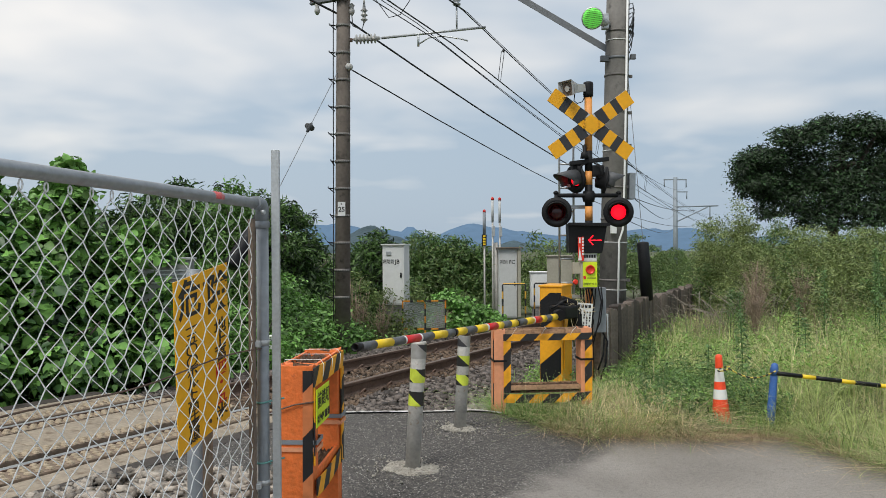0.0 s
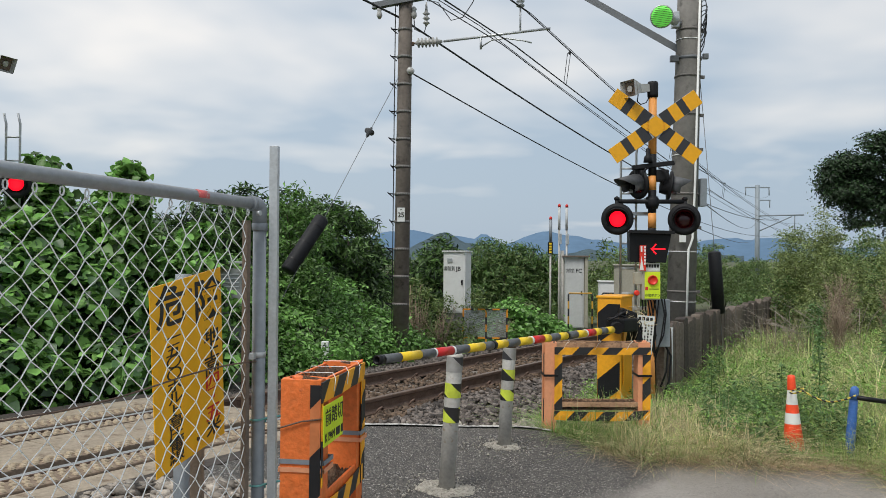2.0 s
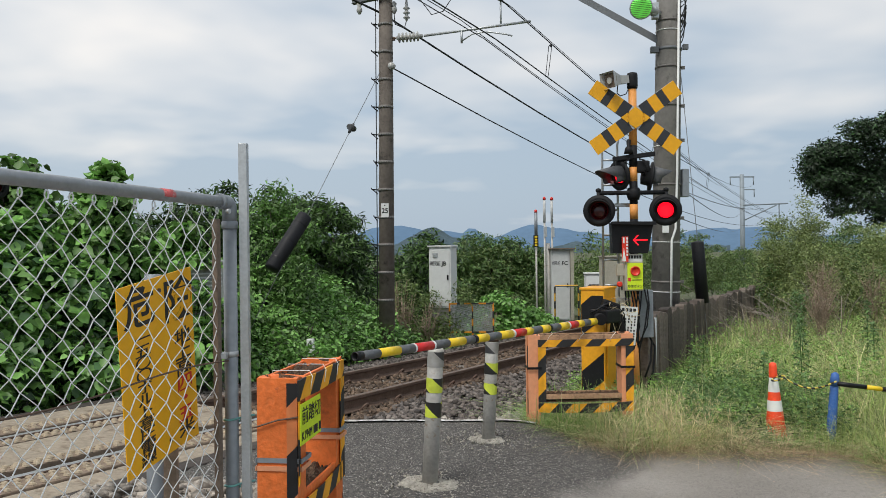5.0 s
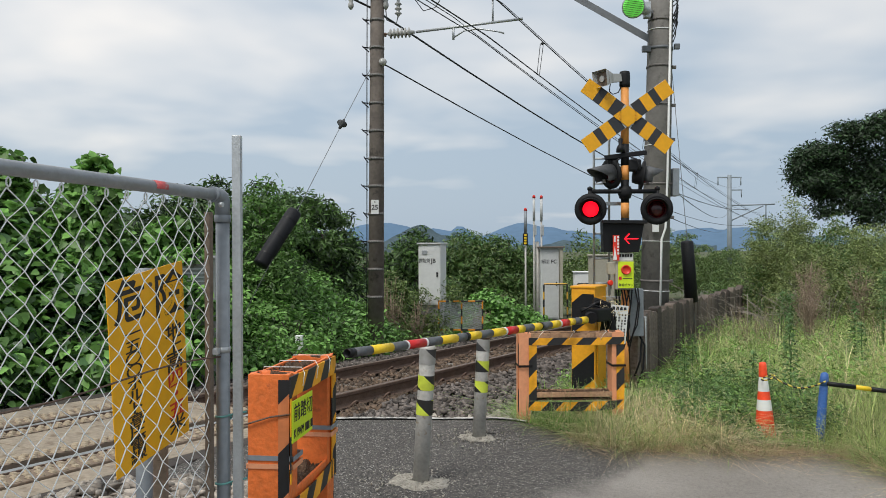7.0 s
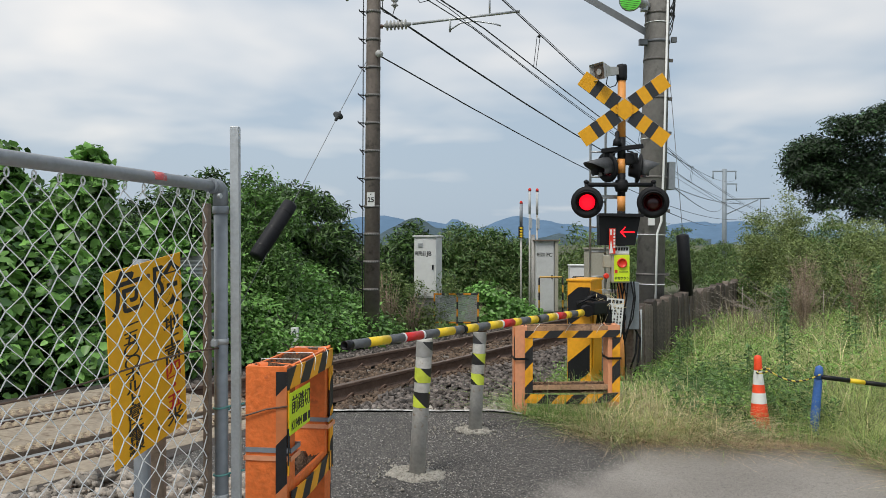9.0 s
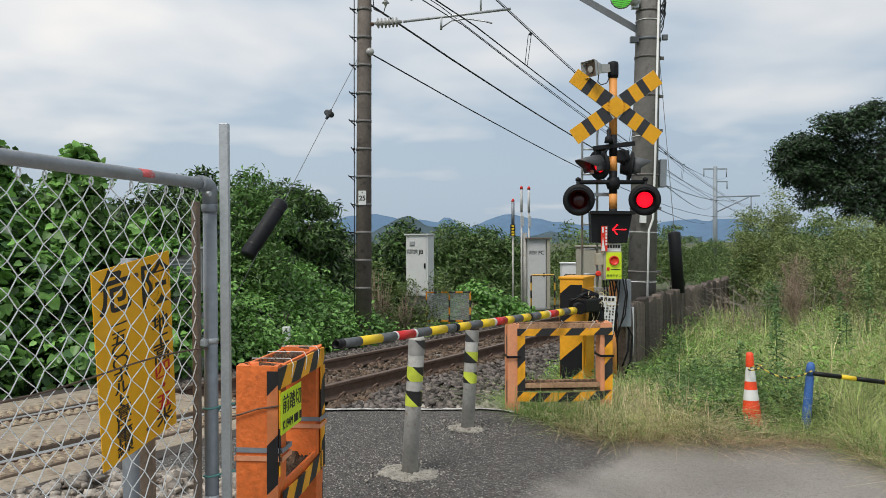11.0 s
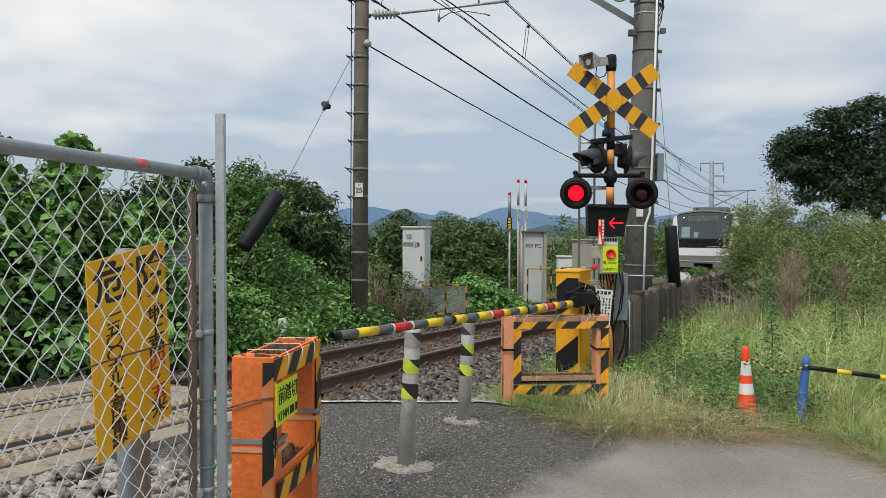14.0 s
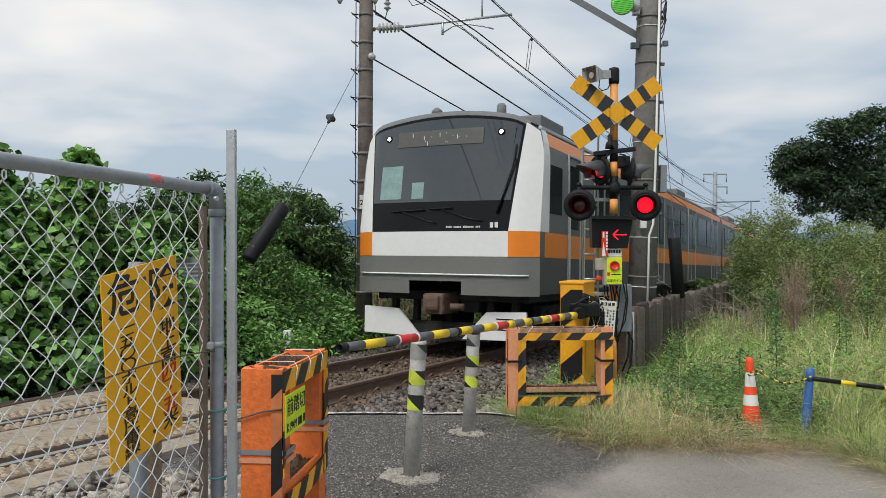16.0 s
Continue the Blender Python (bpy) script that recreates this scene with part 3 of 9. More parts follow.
def stone_cloud(name, pts, size, material, seed=1, squash=0.7):
    """Many crushed stones: cubes with every corner knocked about."""
    rng = np.random.default_rng(seed)
    cube = np.array([(x, y, z) for x in (-1, 1) for y in (-1, 1) for z in (-1, 1)]) * 0.62
    tri = np.array([(0, 1, 3), (0, 3, 2), (4, 6, 7), (4, 7, 5), (0, 4, 5), (0, 5, 1), (2, 3, 7), (2, 7, 6), (0, 2, 6), (0, 6, 4), (1, 5, 7), (1, 7, 3)])
    n = len(pts)
    v = cube[None] * (1 + rng.uniform(-0.45, 0.35, (n, 8, 1))) + rng.uniform(-0.16, 0.16, (n, 8, 3))
    v = v * rng.uniform(0.6, 1.4, (n, 1, 3)) * np.array([1, 1, squash])
    a = rng.uniform(0, 6.283, n)
    b = rng.uniform(-0.7, 0.7, n)
    ca, sa, cb, sb = np.cos(a), np.sin(a), np.cos(b), np.sin(b)
    x = v[..., 0] * cb[:, None] + v[..., 2] * sb[:, None]
    z = -v[..., 0] * sb[:, None] + v[..., 2] * cb[:, None]
    y = v[..., 1]
    v = np.stack([x * ca[:, None] - y * sa[:, None], x * sa[:, None] + y * ca[:, None], z], -1)
    v = v * (size * rng.uniform(0.5, 1.4, (n, 1, 1))) + np.asarray(pts)[:, None]
    f = tri[None] + 8 * np.arange(n)[:, None, None]
    return fast_mesh(name, v.reshape(-1, 3), f.reshape(-1, 3), material)


def ballast_z(off):
    """Height of the ballast under the rail's top, by the distance from the middle."""
    if off > 0:
        return -0.15 if off < 2.2 else -0.15 - 0.05 * (off - 2.2)
    return -0.155 - 0.09 * smooth(1.25, 2.3, -off)


def ballast():
    bm = bmesh.new()
    offs = [i * 0.3 for i in range(-10, 11)]
    rows = []
    for i in range(0, 61):
        s = -4.42 + 0.4 * i + 0.5 * max(0, i - 40)
        rows.append([bm.verts.new(trk(s, o, ballast_z(o) - 0.03)) for o in offs])
    for a, b in zip(rows, rows[1:]):
        for p, q, r, t in zip(a, a[1:], b[1:], b):
            bm.faces.new((p, q, r, t)).smooth = True
    ob = part("ballast_bed", bm, "ballast_bed")
    tagged(ob, "near-black bed under the track, the shade between stones in its colour", "ballast", kind="structure")
    rng = np.random.default_rng(4)
    pts = []
    for _ in range(31000):
        s = -4.35 + 21 * rng.random() ** 1.6
        o = rng.uniform(-2.5, 3.0)
        if abs(abs(o) - 0.566) < 0.06:
            continue
        p = trk(s, o, ballast_z(o) - 0.012 + 0.02 * rng.random())
        if p.y < road_edge(p.x) + 0.05 and p.x < 1.4:
            continue
        pts.append(tuple(p))
    inside = [p for p in pts if abs(s_off(p[0], p[1])[1]) < 0.85 + 0.25 * noise.noise(Vector(p) * 1.5)]
    chosen = set(inside)
    ob = stone_cloud("ballast", [p for p in pts if p not in chosen], 0.034, "stone", 3)
    tagged(ob, "loose crushed ballast stones in grey and brown", "ballast", kind="stuff")
    ob = stone_cloud("ballast", inside, 0.030, "brown_stone", 13)
    tagged(ob, "rust-stained ballast stones between the rails", "ballast", kind="stuff")
    pts = []
    for _ in range(900):
        x, y = rng.normal(0.75, 0.35), rng.normal(7.35, 0.22)
        if y > road_edge(x) + 0.05:
            s, o = s_off(x, y)
            pts.append((x, y, max(ground_z(x, y), trk(s, o, ballast_z(o)).z) + 0.01))
    ob = stone_cloud("gravel", pts, 0.035, "pale_stone", 6)
    tagged(ob, "pale gravel beside the guard frame", "gravel", kind="stuff")
    pts = []
    for _ in range(3000):
        x, y = rng.uniform(-2.7, -0.92), rng.uniform(3.2, 5.1)
        off = s_off(x, y)[1]
        if off > 1.36 and y < 5.02 + 0.14 * noise.noise(Vector((x * 3, 2, 0))):
            pts.append((x, y, road_z(x, y) + 0.005 + 0.07 * rng.random() * smooth(5.0, 4.6, y)))
    ob = stone_cloud("rubble", pts, 0.040, "rubble", 8, 0.6)
    tagged(ob, "heap of pale broken stones at the fence foot", "stones", kind="stuff")


def crossing():
    """Concrete slabs between and beside the rails, with dotted rubber strips along them."""
    deck = thing("crossing_deck", "worn concrete crossing slabs with dotted anti-slip strips", "crossing deck", Matrix.Translation(trk(-7)) @ pose(0, 0, 0, math.degrees(math.atan(GRADE)), 0, -math.degrees(HEAD)))
    s0, s1 = -5.0, 2.55

    def slab(name, o0, o1, mat_, z=0.0, n=3, gap=0.015):
        L = (s1 - s0) / n
        for k in range(n):
            bm = bmesh.new()
            box(bm, ((o0 + o1) / 2, s0 + L * (k + 0.5), z - 0.06), (o1 - o0, L - gap, 0.12), bevel=0.008)
            part(name, bm, mat_, deck)
    slab("slab", -0.28, 0.28, "panel", 0.0, 4)
    slab("slab", -1.22, -0.86, "panel", -0.005, 4)
    slab("slab", 0.88, 1.12, "panel", -0.012, 4)
    for o0, o1 in ((-0.43, -0.295), (0.295, 0.43), (-0.85, -0.65), (0.65, 0.87)):
        slab("rubber_strip", o0, o1, "strip_brown", 0.002, 2)
        bm = bmesh.new()
        n = int((s1 - s0) / 0.075)
        for i in range(n):
            for j in range(3):
                x = o0 + (o1 - o0) * (j + 0.5) / 3
                y = s0 + 0.04 + i * 0.075 + 0.03 * (j % 2)
                a = [bm.verts.new((x + dx, y + dy, 0.004)) for dx, dy in ((-.024, -.016), (.024, -.016), (.024, .016), (-.024, .016))]
                b = [bm.verts.new((x + dx * .7, y + dy * .7, 0.016)) for dx, dy in ((-.024, -.016), (.024, -.016), (.024, .016), (-.024, .016))]
                bm.faces.new(b)
                for k in range(4):
                    bm.faces.new((a[k], a[(k + 1) % 4], b[(k + 1) % 4], b[k]))
        tagged(part("stud_relief", bm, "stud", deck), kind="stuff")
    bm = bmesh.new()
    box(bm, (1.22, (s0 + s1) / 2, -0.09), (0.16, s1 - s0, 0.17), bevel=0.015)
    part("edge_timber", bm, "deck_edge_gap", deck, "dark brown edge timber")
    bm = bmesh.new()
    box(bm, (-1.33, (s0 + s1) / 2, -0.09), (0.18, s1 - s0, 0.17), bevel=0.015)
    part("edge_timber", bm, "deck_edge_gap", deck, "dark brown edge timber")
    # dark strips stand in for the shade down the flangeway gaps
    for o in (0.49, -0.49):
        bm = bmesh.new()
        box(bm, (o, (s0 + s1) / 2, -0.06), (0.10, s1 - s0, 0.05))
        part("flangeway_shade", bm, "deck_edge_gap", deck)


# ---- things at the road ----
def bollard(x, y, height, radius, flip, bands, lean):
    b = thing("bollard", "grey steel bollard with black and lime reflective bands", "bollard", pose(x, y, road_z(x, y), 0, lean, 0), "bollards at the crossing")
    bm = bmesh.new()
    lathe(bm, [(radius, -0.1), (radius, height - 0.012), (radius - 0.01, height)], seg=28)
    part("post", bm, "bollard", b)
    st = striped("lime_black", (0.60, 0.70, 0.07), (0.02, 0.02, 0.02), 0.20, 0.85 if flip else 0.9, 0.4, "z", 0.2)
    st2 = striped("grey_black", (0.33, 0.33, 0.32), (0.04, 0.04, 0.045), 0.26, 0.9, 0.5, "z", 0.32)
    for (z0, z1), m in zip(bands, (st, st, st2)):
        bm = bmesh.new()
        lathe(bm, [(radius + 0.002, z0), (radius + 0.002, z1)], seg=28, close=False)
        part("band", bm, m, b)
    rng = random.Random(int(x * 100) + 7)
    R0 = 0.165 if not flip else 0.115
    bm = bmesh.new()
    rows = []
    for j in range(7):
        row = []
        for i in range(44):
            a = 2 * math.pi * i / 44
            e = Vector((math.cos(a), math.sin(a), 0))
            rr = R0 * (1 + 0.38 * noise.noise(e * 1.3 + Vector((x, y, 0))) + 0.16 * noise.noise(e * 4 + Vector((y, x, 0))))
            r = radius * 0.9 + (rr - radius * 0.9) * j / 6
            lump = 0.009 * noise.noise(e * r * 40 + Vector((x, 0, 3))) + 0.005 * noise.noise(e * r * 110)
            crack = -0.014 if abs(noise.noise(e * r * 14 + Vector((5, x, 1)))) < 0.05 else 0
            z = 0.020 * (1 - (j / 6) ** 4) + lump + crack if j < 6 else -0.03
            row.append(bm.verts.new((1.22 * r * math.cos(a), r * math.sin(a), z)))
        rows.append(row)
    for p, q in zip(rows, rows[1:]):
        for i in range(44):
            bm.faces.new((p[i], q[i], q[(i + 1) % 44], p[(i + 1) % 44]))
    part("footing", bm, "footing", b, "rough cracked concrete footing")
    pts = []
    for k in range(130):
        a, r = rng.uniform(0, 6.28), 0.12 + 0.22 * rng.random() ** 1.5
        pts.append((r * 1.2 * math.cos(a), r * math.sin(a), 0.006))
    crumbs = stone_cloud("gravel", pts, 0.009, "footing", 5)
    tagged(crumbs, kind="stuff")
    crumbs.parent = b
    if flip:
        bm = bmesh.new()
        lathe(bm, [(radius + 0.001, height - 0.05), (radius + 0.001, height + 0.001), (radius - 0.012, height + 0.004)], seg=28)
        part("cap", bm, "rust", b, "rusty cap")
    return b


def boom():
    tip, base = Vector((-0.535, 4.22, 0.958)), Vector((1.25, 7.47, 0.80))
    d = (base - tip).normalized()
    L = (base - tip).length
    b = thing("barrier_boom", "lowered barrier boom banded yellow grey and red", "barrier", Matrix.Translation(tip) @ d.to_track_quat("X", "Z").to_matrix().to_4x4())
    grey, yel, red, wht, blk = "boom_grey", "boom_yellow", "boom_red", "white_paint", "black"
    cuts = [0, 0.052, 0.201, 0.395, 0.539, 0.554, 0.745, 0.764, 0.933, 1.137, 1.261, 1.301, 1.466, 1.651, 1.859, 1.888, 2.081, 2.209, 2.389, 2.554, 2.591, 2.78, 2.98, 3.007, 3.206, 3.354, 3.525]
    kinds = [blk, grey, yel, grey, wht, red, wht, grey, yel, grey, blk, yel, grey, yel, wht, red, yel, grey, yel, blk, grey, yel, wht, red, yel, grey, yel]
    spans = [(a, b, k) for a, b, k in zip(cuts, cuts[1:] + [L], kinds)]
    for a, c, m in spans:
        if c <= a:
            continue
        k = 0.0015 if m in ("black", "white_paint") else 0
        bm = bmesh.new()
        if a == 0:
            lathe(bm, [(0.016, 0.05), (0.017, 0.0), (0.0235, -0.001), (0.0245, c)], pose(0, 0, 0, 0, 90, 0), 24)
        else:
            rod(bm, (a, 0, 0), (c, 0, 0), 0.0235 + 0.0025 * a + k, 0.0235 + 0.0025 * c + k, 24)
        part("band", bm, m, b)


def guard(m, length, height, label, pale, dep=0.165):
    """A guard frame of two worn beams stood on end, an open trough on top and another below, faced with striped strips."""
    g = thing("guard_frame", label, "guard frame", m, "guard frames beside the crossing")
    orange = "orange_pale" if pale else "orange_rust"
    w = 0.105
    ph = 0.1 if pale else 0.35
    stripe = striped("guard_stripe", YEL, (0.02, 0.02, 0.022), 0.26, -1.0, 0.55, "x", ph)
    vstripe = striped("guard_stripe_upright", YEL, (0.02, 0.02, 0.022), 0.30, -1.0, 0.55, "z", 0.55)
    for x in (w / 2, length - w / 2):
        bm = bmesh.new()
        n = 5
        ring = []
        for i in range(n + 1):
            for j in range(n + 1):
                ring.append((i, j))
        # a closed box whose top edge is dented and split
        top = {}
        low = {}
        cut = (0.0, 0.07, 0.35, 0.65, 0.93, 1.0)
        for i, j in ring:
            px, py = x + w * (cut[i] - 0.5), dep * (0.05 + 0.9 * cut[j] if j in (1, n - 1) else cut[j])
            rim_ = i in (0, 1, n - 1, n) or j in (0, 1, n - 1, n)
            edge = i in (0, n) or j in (0, n)
            nz = noise.noise(Vector((px * 17, py * 17, x * 3)))
            zt = height + 0.016 * nz if rim_ else height - 0.07 - 0.03 * abs(nz)
            top[i, j] = bm.verts.new((px, py, zt))
            if edge:
                low[i, j] = bm.verts.new((px, py, -0.2))
        for i in range(n):
            for j in range(n):
                bm.faces.new((top[i, j], top[i + 1, j], top[i + 1, j + 1], top[i, j + 1]))
        rim = [(i, 0) for i in range(n)] + [(n, j) for j in range(n)] + [(i, n) for i in range(n, 0, -1)] + [(0, j) for j in range(n, 0, -1)]
        for a, b in zip(rim, rim[1:] + rim[:1]):
            bm.faces.new((top[a], low[a], low[b], top[b]))
        post = part("post", bm, orange, g)
        post.data.materials.append(M["debris"])
        for f in post.data.polygons:
            if height - 0.13 < f.center.z < height - 0.02:
                f.material_index = 1
    z2 = 0.44 if not pale else 0.215
    for z in (height - 0.045, z2):
        for y in (0.010, dep - 0.010):
            bm = bmesh.new()
            zz = z if y > 0.05 or not pale else z
            tall = 0.045 if z < 0.5 else 0.085
            box(bm, (length / 2, y, zz), (length - 2 * w, 0.014, tall), bevel=0.003)
            part("beam", bm, "timber_pale" if pale else orange, g)
        bm = bmesh.new()
        box(bm, (length / 2, dep / 2, z - 0.045), (length - 2 * w, dep - 0.034, 0.012), bevel=0.003)
        part("trough_floor", bm, "debris", g)
        bm = bmesh.new()
        nx, ny = 44, 9
        rows = []
        for i in range(nx + 1):
            xx = w + (length - 2 * w) * i / nx
            rows.append([bm.verts.new((xx, 0.018 + (dep - 0.036) * j / ny, z + (0.004 if z > 0.6 else -0.012) + 0.040 * (0.4 + noise.noise(Vector((xx * 16, j * 1.3, z))) + 0.5 * noise.noise(Vector((xx * 50, j * 3.1, z)))))) for j in range(ny + 1)])
        for a, b in zip(rows, rows[1:]):
            for p, q, r, t in zip(a, a[1:], b[1:], b):
                bm.faces.new((p, q, r, t))
        part("debris", bm, "debris", g, "rust flakes and dead leaves in the trough")
    if pale:
        strips = [(0.085, length, height - 0.105, height - 0.042, stripe), (0.085, length, 0.085, 0.165, stripe), (0.085, 0.155, 0.17, height - 0.108, vstripe), (length - 0.07, length, 0.17, height - 0.108, vstripe)]
    else:
        strips = [(-0.02, length, height - 0.09, height - 0.005, stripe), (0.02, length, 0.365, 0.445, stripe), (-0.025, 0.02, 0.52, height - 0.094, vstripe), (length - 0.06, length + 0.01, 0.36, height - 0.094, vstripe)]
    for k, (x0, x1, z0, z1, mt) in enumerate(strips):
        bm = bmesh.new()
        # a thin board that bows a little along its length
        nx = 14
        fr, bk = [], []
        for i in range(nx + 1):
            xx = x0 + (x1 - x0) * i / nx
            sag = -0.012 * math.sin(math.pi * i / nx) if k == 1 else 0.004 * noise.noise(Vector((xx * 6, z0, k)))
            bow = -0.012 - 0.006 * math.sin(math.pi * i / nx + k)
            fr.append((bm.verts.new((xx, bow, z0 + sag)), bm.verts.new((xx, bow, z1 + sag))))
            bk.append((bm.verts.new((xx, bow + 0.006, z0 + sag)), bm.verts.new((xx, bow + 0.006, z1 + sag))))
        for i in range(nx):
            bm.faces.new((fr[i][0], fr[i + 1][0], fr[i + 1][1], fr[i][1]))
            bm.faces.new((bk[i][1], bk[i + 1][1], bk[i + 1][0], bk[i][0]))
            bm.faces.new((fr[i][1], fr[i + 1][1], bk[i + 1][1], bk[i][1]))
            bm.faces.new((bk[i][0], bk[i + 1][0], fr[i + 1][0], fr[i][0]))
        bm.faces.new((fr[0][0], fr[0][1], bk[0][1], bk[0][0]))
        bm.faces.new((fr[nx][1], fr[nx][0], bk[nx][0], bk[nx][1]))
        part("striped_board", bm, mt, g)
    # striped edge strip on the end faces
    for x in (-0.0035, length + 0.0035) if not pale else (-0.0035,):
        bm = bmesh.new()
        box(bm, (x, 0.022, height * 0.53), (0.005, 0.046, height * 0.90) if not pale else (0.005, 0.02, height * 0.9))
        part("edge_strip", bm, striped("edge_stripe", (0.66, 0.22, 0.08), (0.016, 0.016, 0.018), 0.40, 1.0, 0.5, "w", 0.3), g)
    for x in (w * 0.5, length - w * 0.5):
        for z, mt in (((0.645 * height, "grey_paint"), (0.610 * height, "orange_pale")) if not pale else ((0.62 * height, "black"),)):
            bm = bmesh.new()
            for y in (-0.020, dep + 0.003):
                box(bm, (x, y, z), (w + 0.02, 0.003, 0.02))
            for xx in (x - w / 2 - 0.004, x + w / 2 + 0.004):
                box(bm, (xx, dep / 2 - 0.008, z), (0.003, dep + 0.026, 0.02))
            part("strap", bm, mt, g)
    for k in range(3):
        x = length * (0.2 + 0.3 * k)
        bm = bmesh.new()
        tube(bm, [(x - 0.03, -0.024, height - 0.06), (x, -0.022, height - 0.01), (x + 0.03, 0.0, height + 0.010), (x + 0.05, dep, height + 0.006), (x + 0.06, dep + 0.01, height - 0.03)], 0.0018, 6)
        part("tie", bm, "white_paint", g, "white plastic tie")
    return g


def text_part(words, size, material, parent, m, depth=0.0006, squeeze=1.0, bold=0.0):
    """Lettering in the built-in font, turned into a mesh, lying in the local x-z plane."""
    cu = bpy.data.curves.new("lettering", "FONT")
    cu.body = words
    cu.size = size
    cu.extrude = depth
    cu.offset = bold
    cu.align_x, cu.align_y = "CENTER", "CENTER"
    tmp = bpy.data.objects.new("lettering", cu)
    scene.collection.objects.link(tmp)
    me = bpy.data.meshes.new_from_object(tmp.evaluated_get(bpy.context.evaluated_depsgraph_get()))
    bpy.data.objects.remove(tmp)
    me.transform(m @ pose(0, 0, 0, 90, 0, 0) @ Matrix.Diagonal((squeeze, 1, 1, 1)))
    me.materials.clear()
    me.materials.append(M[material])
    ob = new("lettering", me)
    ob.parent = parent
    return ob


def left_guard():
    p0, p1 = Vector((-0.696, 3.60, 0)), Vector((-0.614, 4.27, 0))
    d = (p1 - p0)
    a = math.degrees(math.atan2(d.y, d.x))
    # the striped face looks towards the road
    g = guard(pose(p0.x, p0.y, 0.0, 0, 0.9, a), d.length, 0.955, "rusty orange steel guard frame with striped boards and yellow notice", False, 0.175)
    bm = bmesh.new()
    box(bm, (0.10, -0.024, 0.77), (0.275, 0.004, 0.17), bevel=0.0015)
    ns = part("notice", bm, "lime", g, "yellow crossing notice")
    text_part("前踏切", 0.078, "ink", g, Matrix.Translation((0.105, -0.0275, 0.797)), squeeze=1.1)
    text_part("K194M", 0.052, "ink", g, Matrix.Translation((0.045, -0.0275, 0.718)), squeeze=0.9)
    for x, w in ((0.145, 0.024), (0.175, 0.024), (0.212, 0.010), (0.228, 0.012)):
        bm = bmesh.new()
        box(bm, (x, -0.027, 0.718), (w, 0.002, 0.034))
        part("print_bar", bm, "ink", g)
    bm = bmesh.new()
    tube(bm, [(-0.03, 0.30, 0.735), (-0.012, 0.175, 0.755), (-0.010, 0.08, 0.785), (-0.010, -0.02, 0.80)], 0.004, 6)
    part("tie_wire", bm, "rust", g)


def fence():
    """The chain-link fence with its top rail, corner post and flat edge bar."""
    elbow = Vector((-0.843, 3.2, 0))
    run = Vector((-0.11, -0.345, 0)).normalized()
    n_up = 0.0125  # rise of the rail along the fence
    L = 2.9
    f = thing("chain_link_fence", "galvanised chain-link fence with a grey tube frame", "fence", Matrix.Translation(elbow))
    ztop = lambda a: 1.661 + n_up * a
    bm = bmesh.new()
    pts = [Vector((0, 0, ztop(0) - 0.075))]
    for k in range(6):
        w = k / 5 * math.pi / 2
        pts.append(Vector((0, 0, ztop(0) - 0.026)) + run * (0.026 * (1 - math.cos(w))) + Vector((0, 0, 0.026 * math.sin(w))))
    pts.append(run * 0.062 + Vector((0, 0, ztop(0.06))))
    tube(bm, pts, 0.0262, 18)
    lathe(bm, [(0.0262, ztop(0) - 0.095), (0.0285, ztop(0) - 0.093), (0.0285, ztop(0) - 0.07), (0.0262, ztop(0) - 0.068)], seg=18)
    rod(bm, run * 0.048 + Vector((0, 0, ztop(0.05))), run * 0.064 + Vector((0, 0, ztop(0.06))), 0.0275, seg=18)
    el = part("elbow", bm, "grey_paint", f)
    bm = bmesh.new()
    for q in (run * 0.052 + Vector((0.024, -0.01, ztop(0) - 0.035)),):
        rod(bm, q, q + Vector((0.012, -0.004, 0)), 0.009, seg=8)
    part("bolt", bm, "galv", el)
    bm = bmesh.new()
    rod(bm, run * 0.04 + Vector((0, 0, ztop(0.04))), run * L + Vector((0, 0, ztop(L))), 0.0198, seg=18)
    part("top_rail", bm, "rail_tube", f)
    bm = bmesh.new()
    rod(bm, run * 0.315 + Vector((0, 0, ztop(0.315) + 0.0006)), run * 0.372 + Vector((0, 0, ztop(0.372) + 0.0006)), 0.0200, seg=18)
    part("tape", bm, mat("faded_red", (0.55, 0.10, 0.10), 0.6, 0, 0.3, 20, 0, stain=((0.5, 0.45, 0.44), 0.55)), f, "faded red tape")
    bm = bmesh.new()
    rod(bm, (0, 0, -0.2), (0, 0, ztop(0) - 0.06), 0.0238, seg=20)
    part("corner_post", bm, "grey_paint", f)
    for z in (0.57, 1.118):
        bm = bmesh.new()
        lathe(bm, [(0.0255, z - 0.010), (0.0255, z + 0.010)], seg=18)
        box(bm, run * 0.05 + Vector((0, 0, z)), (0.03, 0.03, 0.022), bevel=0.003)
        part("clamp", bm, "galv", f)
    teal = mat("cable_teal", (0.12, 0.32, 0.30), 0.5)
    for z in (0.64, 0.876):
        bm = bmesh.new()
        tube(bm, [(0.027 * math.cos(w), 0.027 * math.sin(w), z + 0.012 * w / 6) for w in [k * 0.6 for k in range(11)]] + [(0.08, 0.01, z + 0.02)], 0.004, 5)
        part("tie_wire", bm, teal, f, "teal plastic tie wire")
    bm = bmesh.new()
    box(bm, run * 0.065 + Vector((-0.01, -0.0, 0.76)), (0.022, 0.022, 1.68), Matrix.Rotation(math.atan2(run.y, run.x), 4, "Z"), bevel=0.003)
    part("stretcher_post", bm, "brown_post", f, "weathered brown post behind the mesh")
    # flat-sided bar that stands beside the corner post
    bm = bmesh.new()
    bx = Vector((0.052, -0.012, 0))
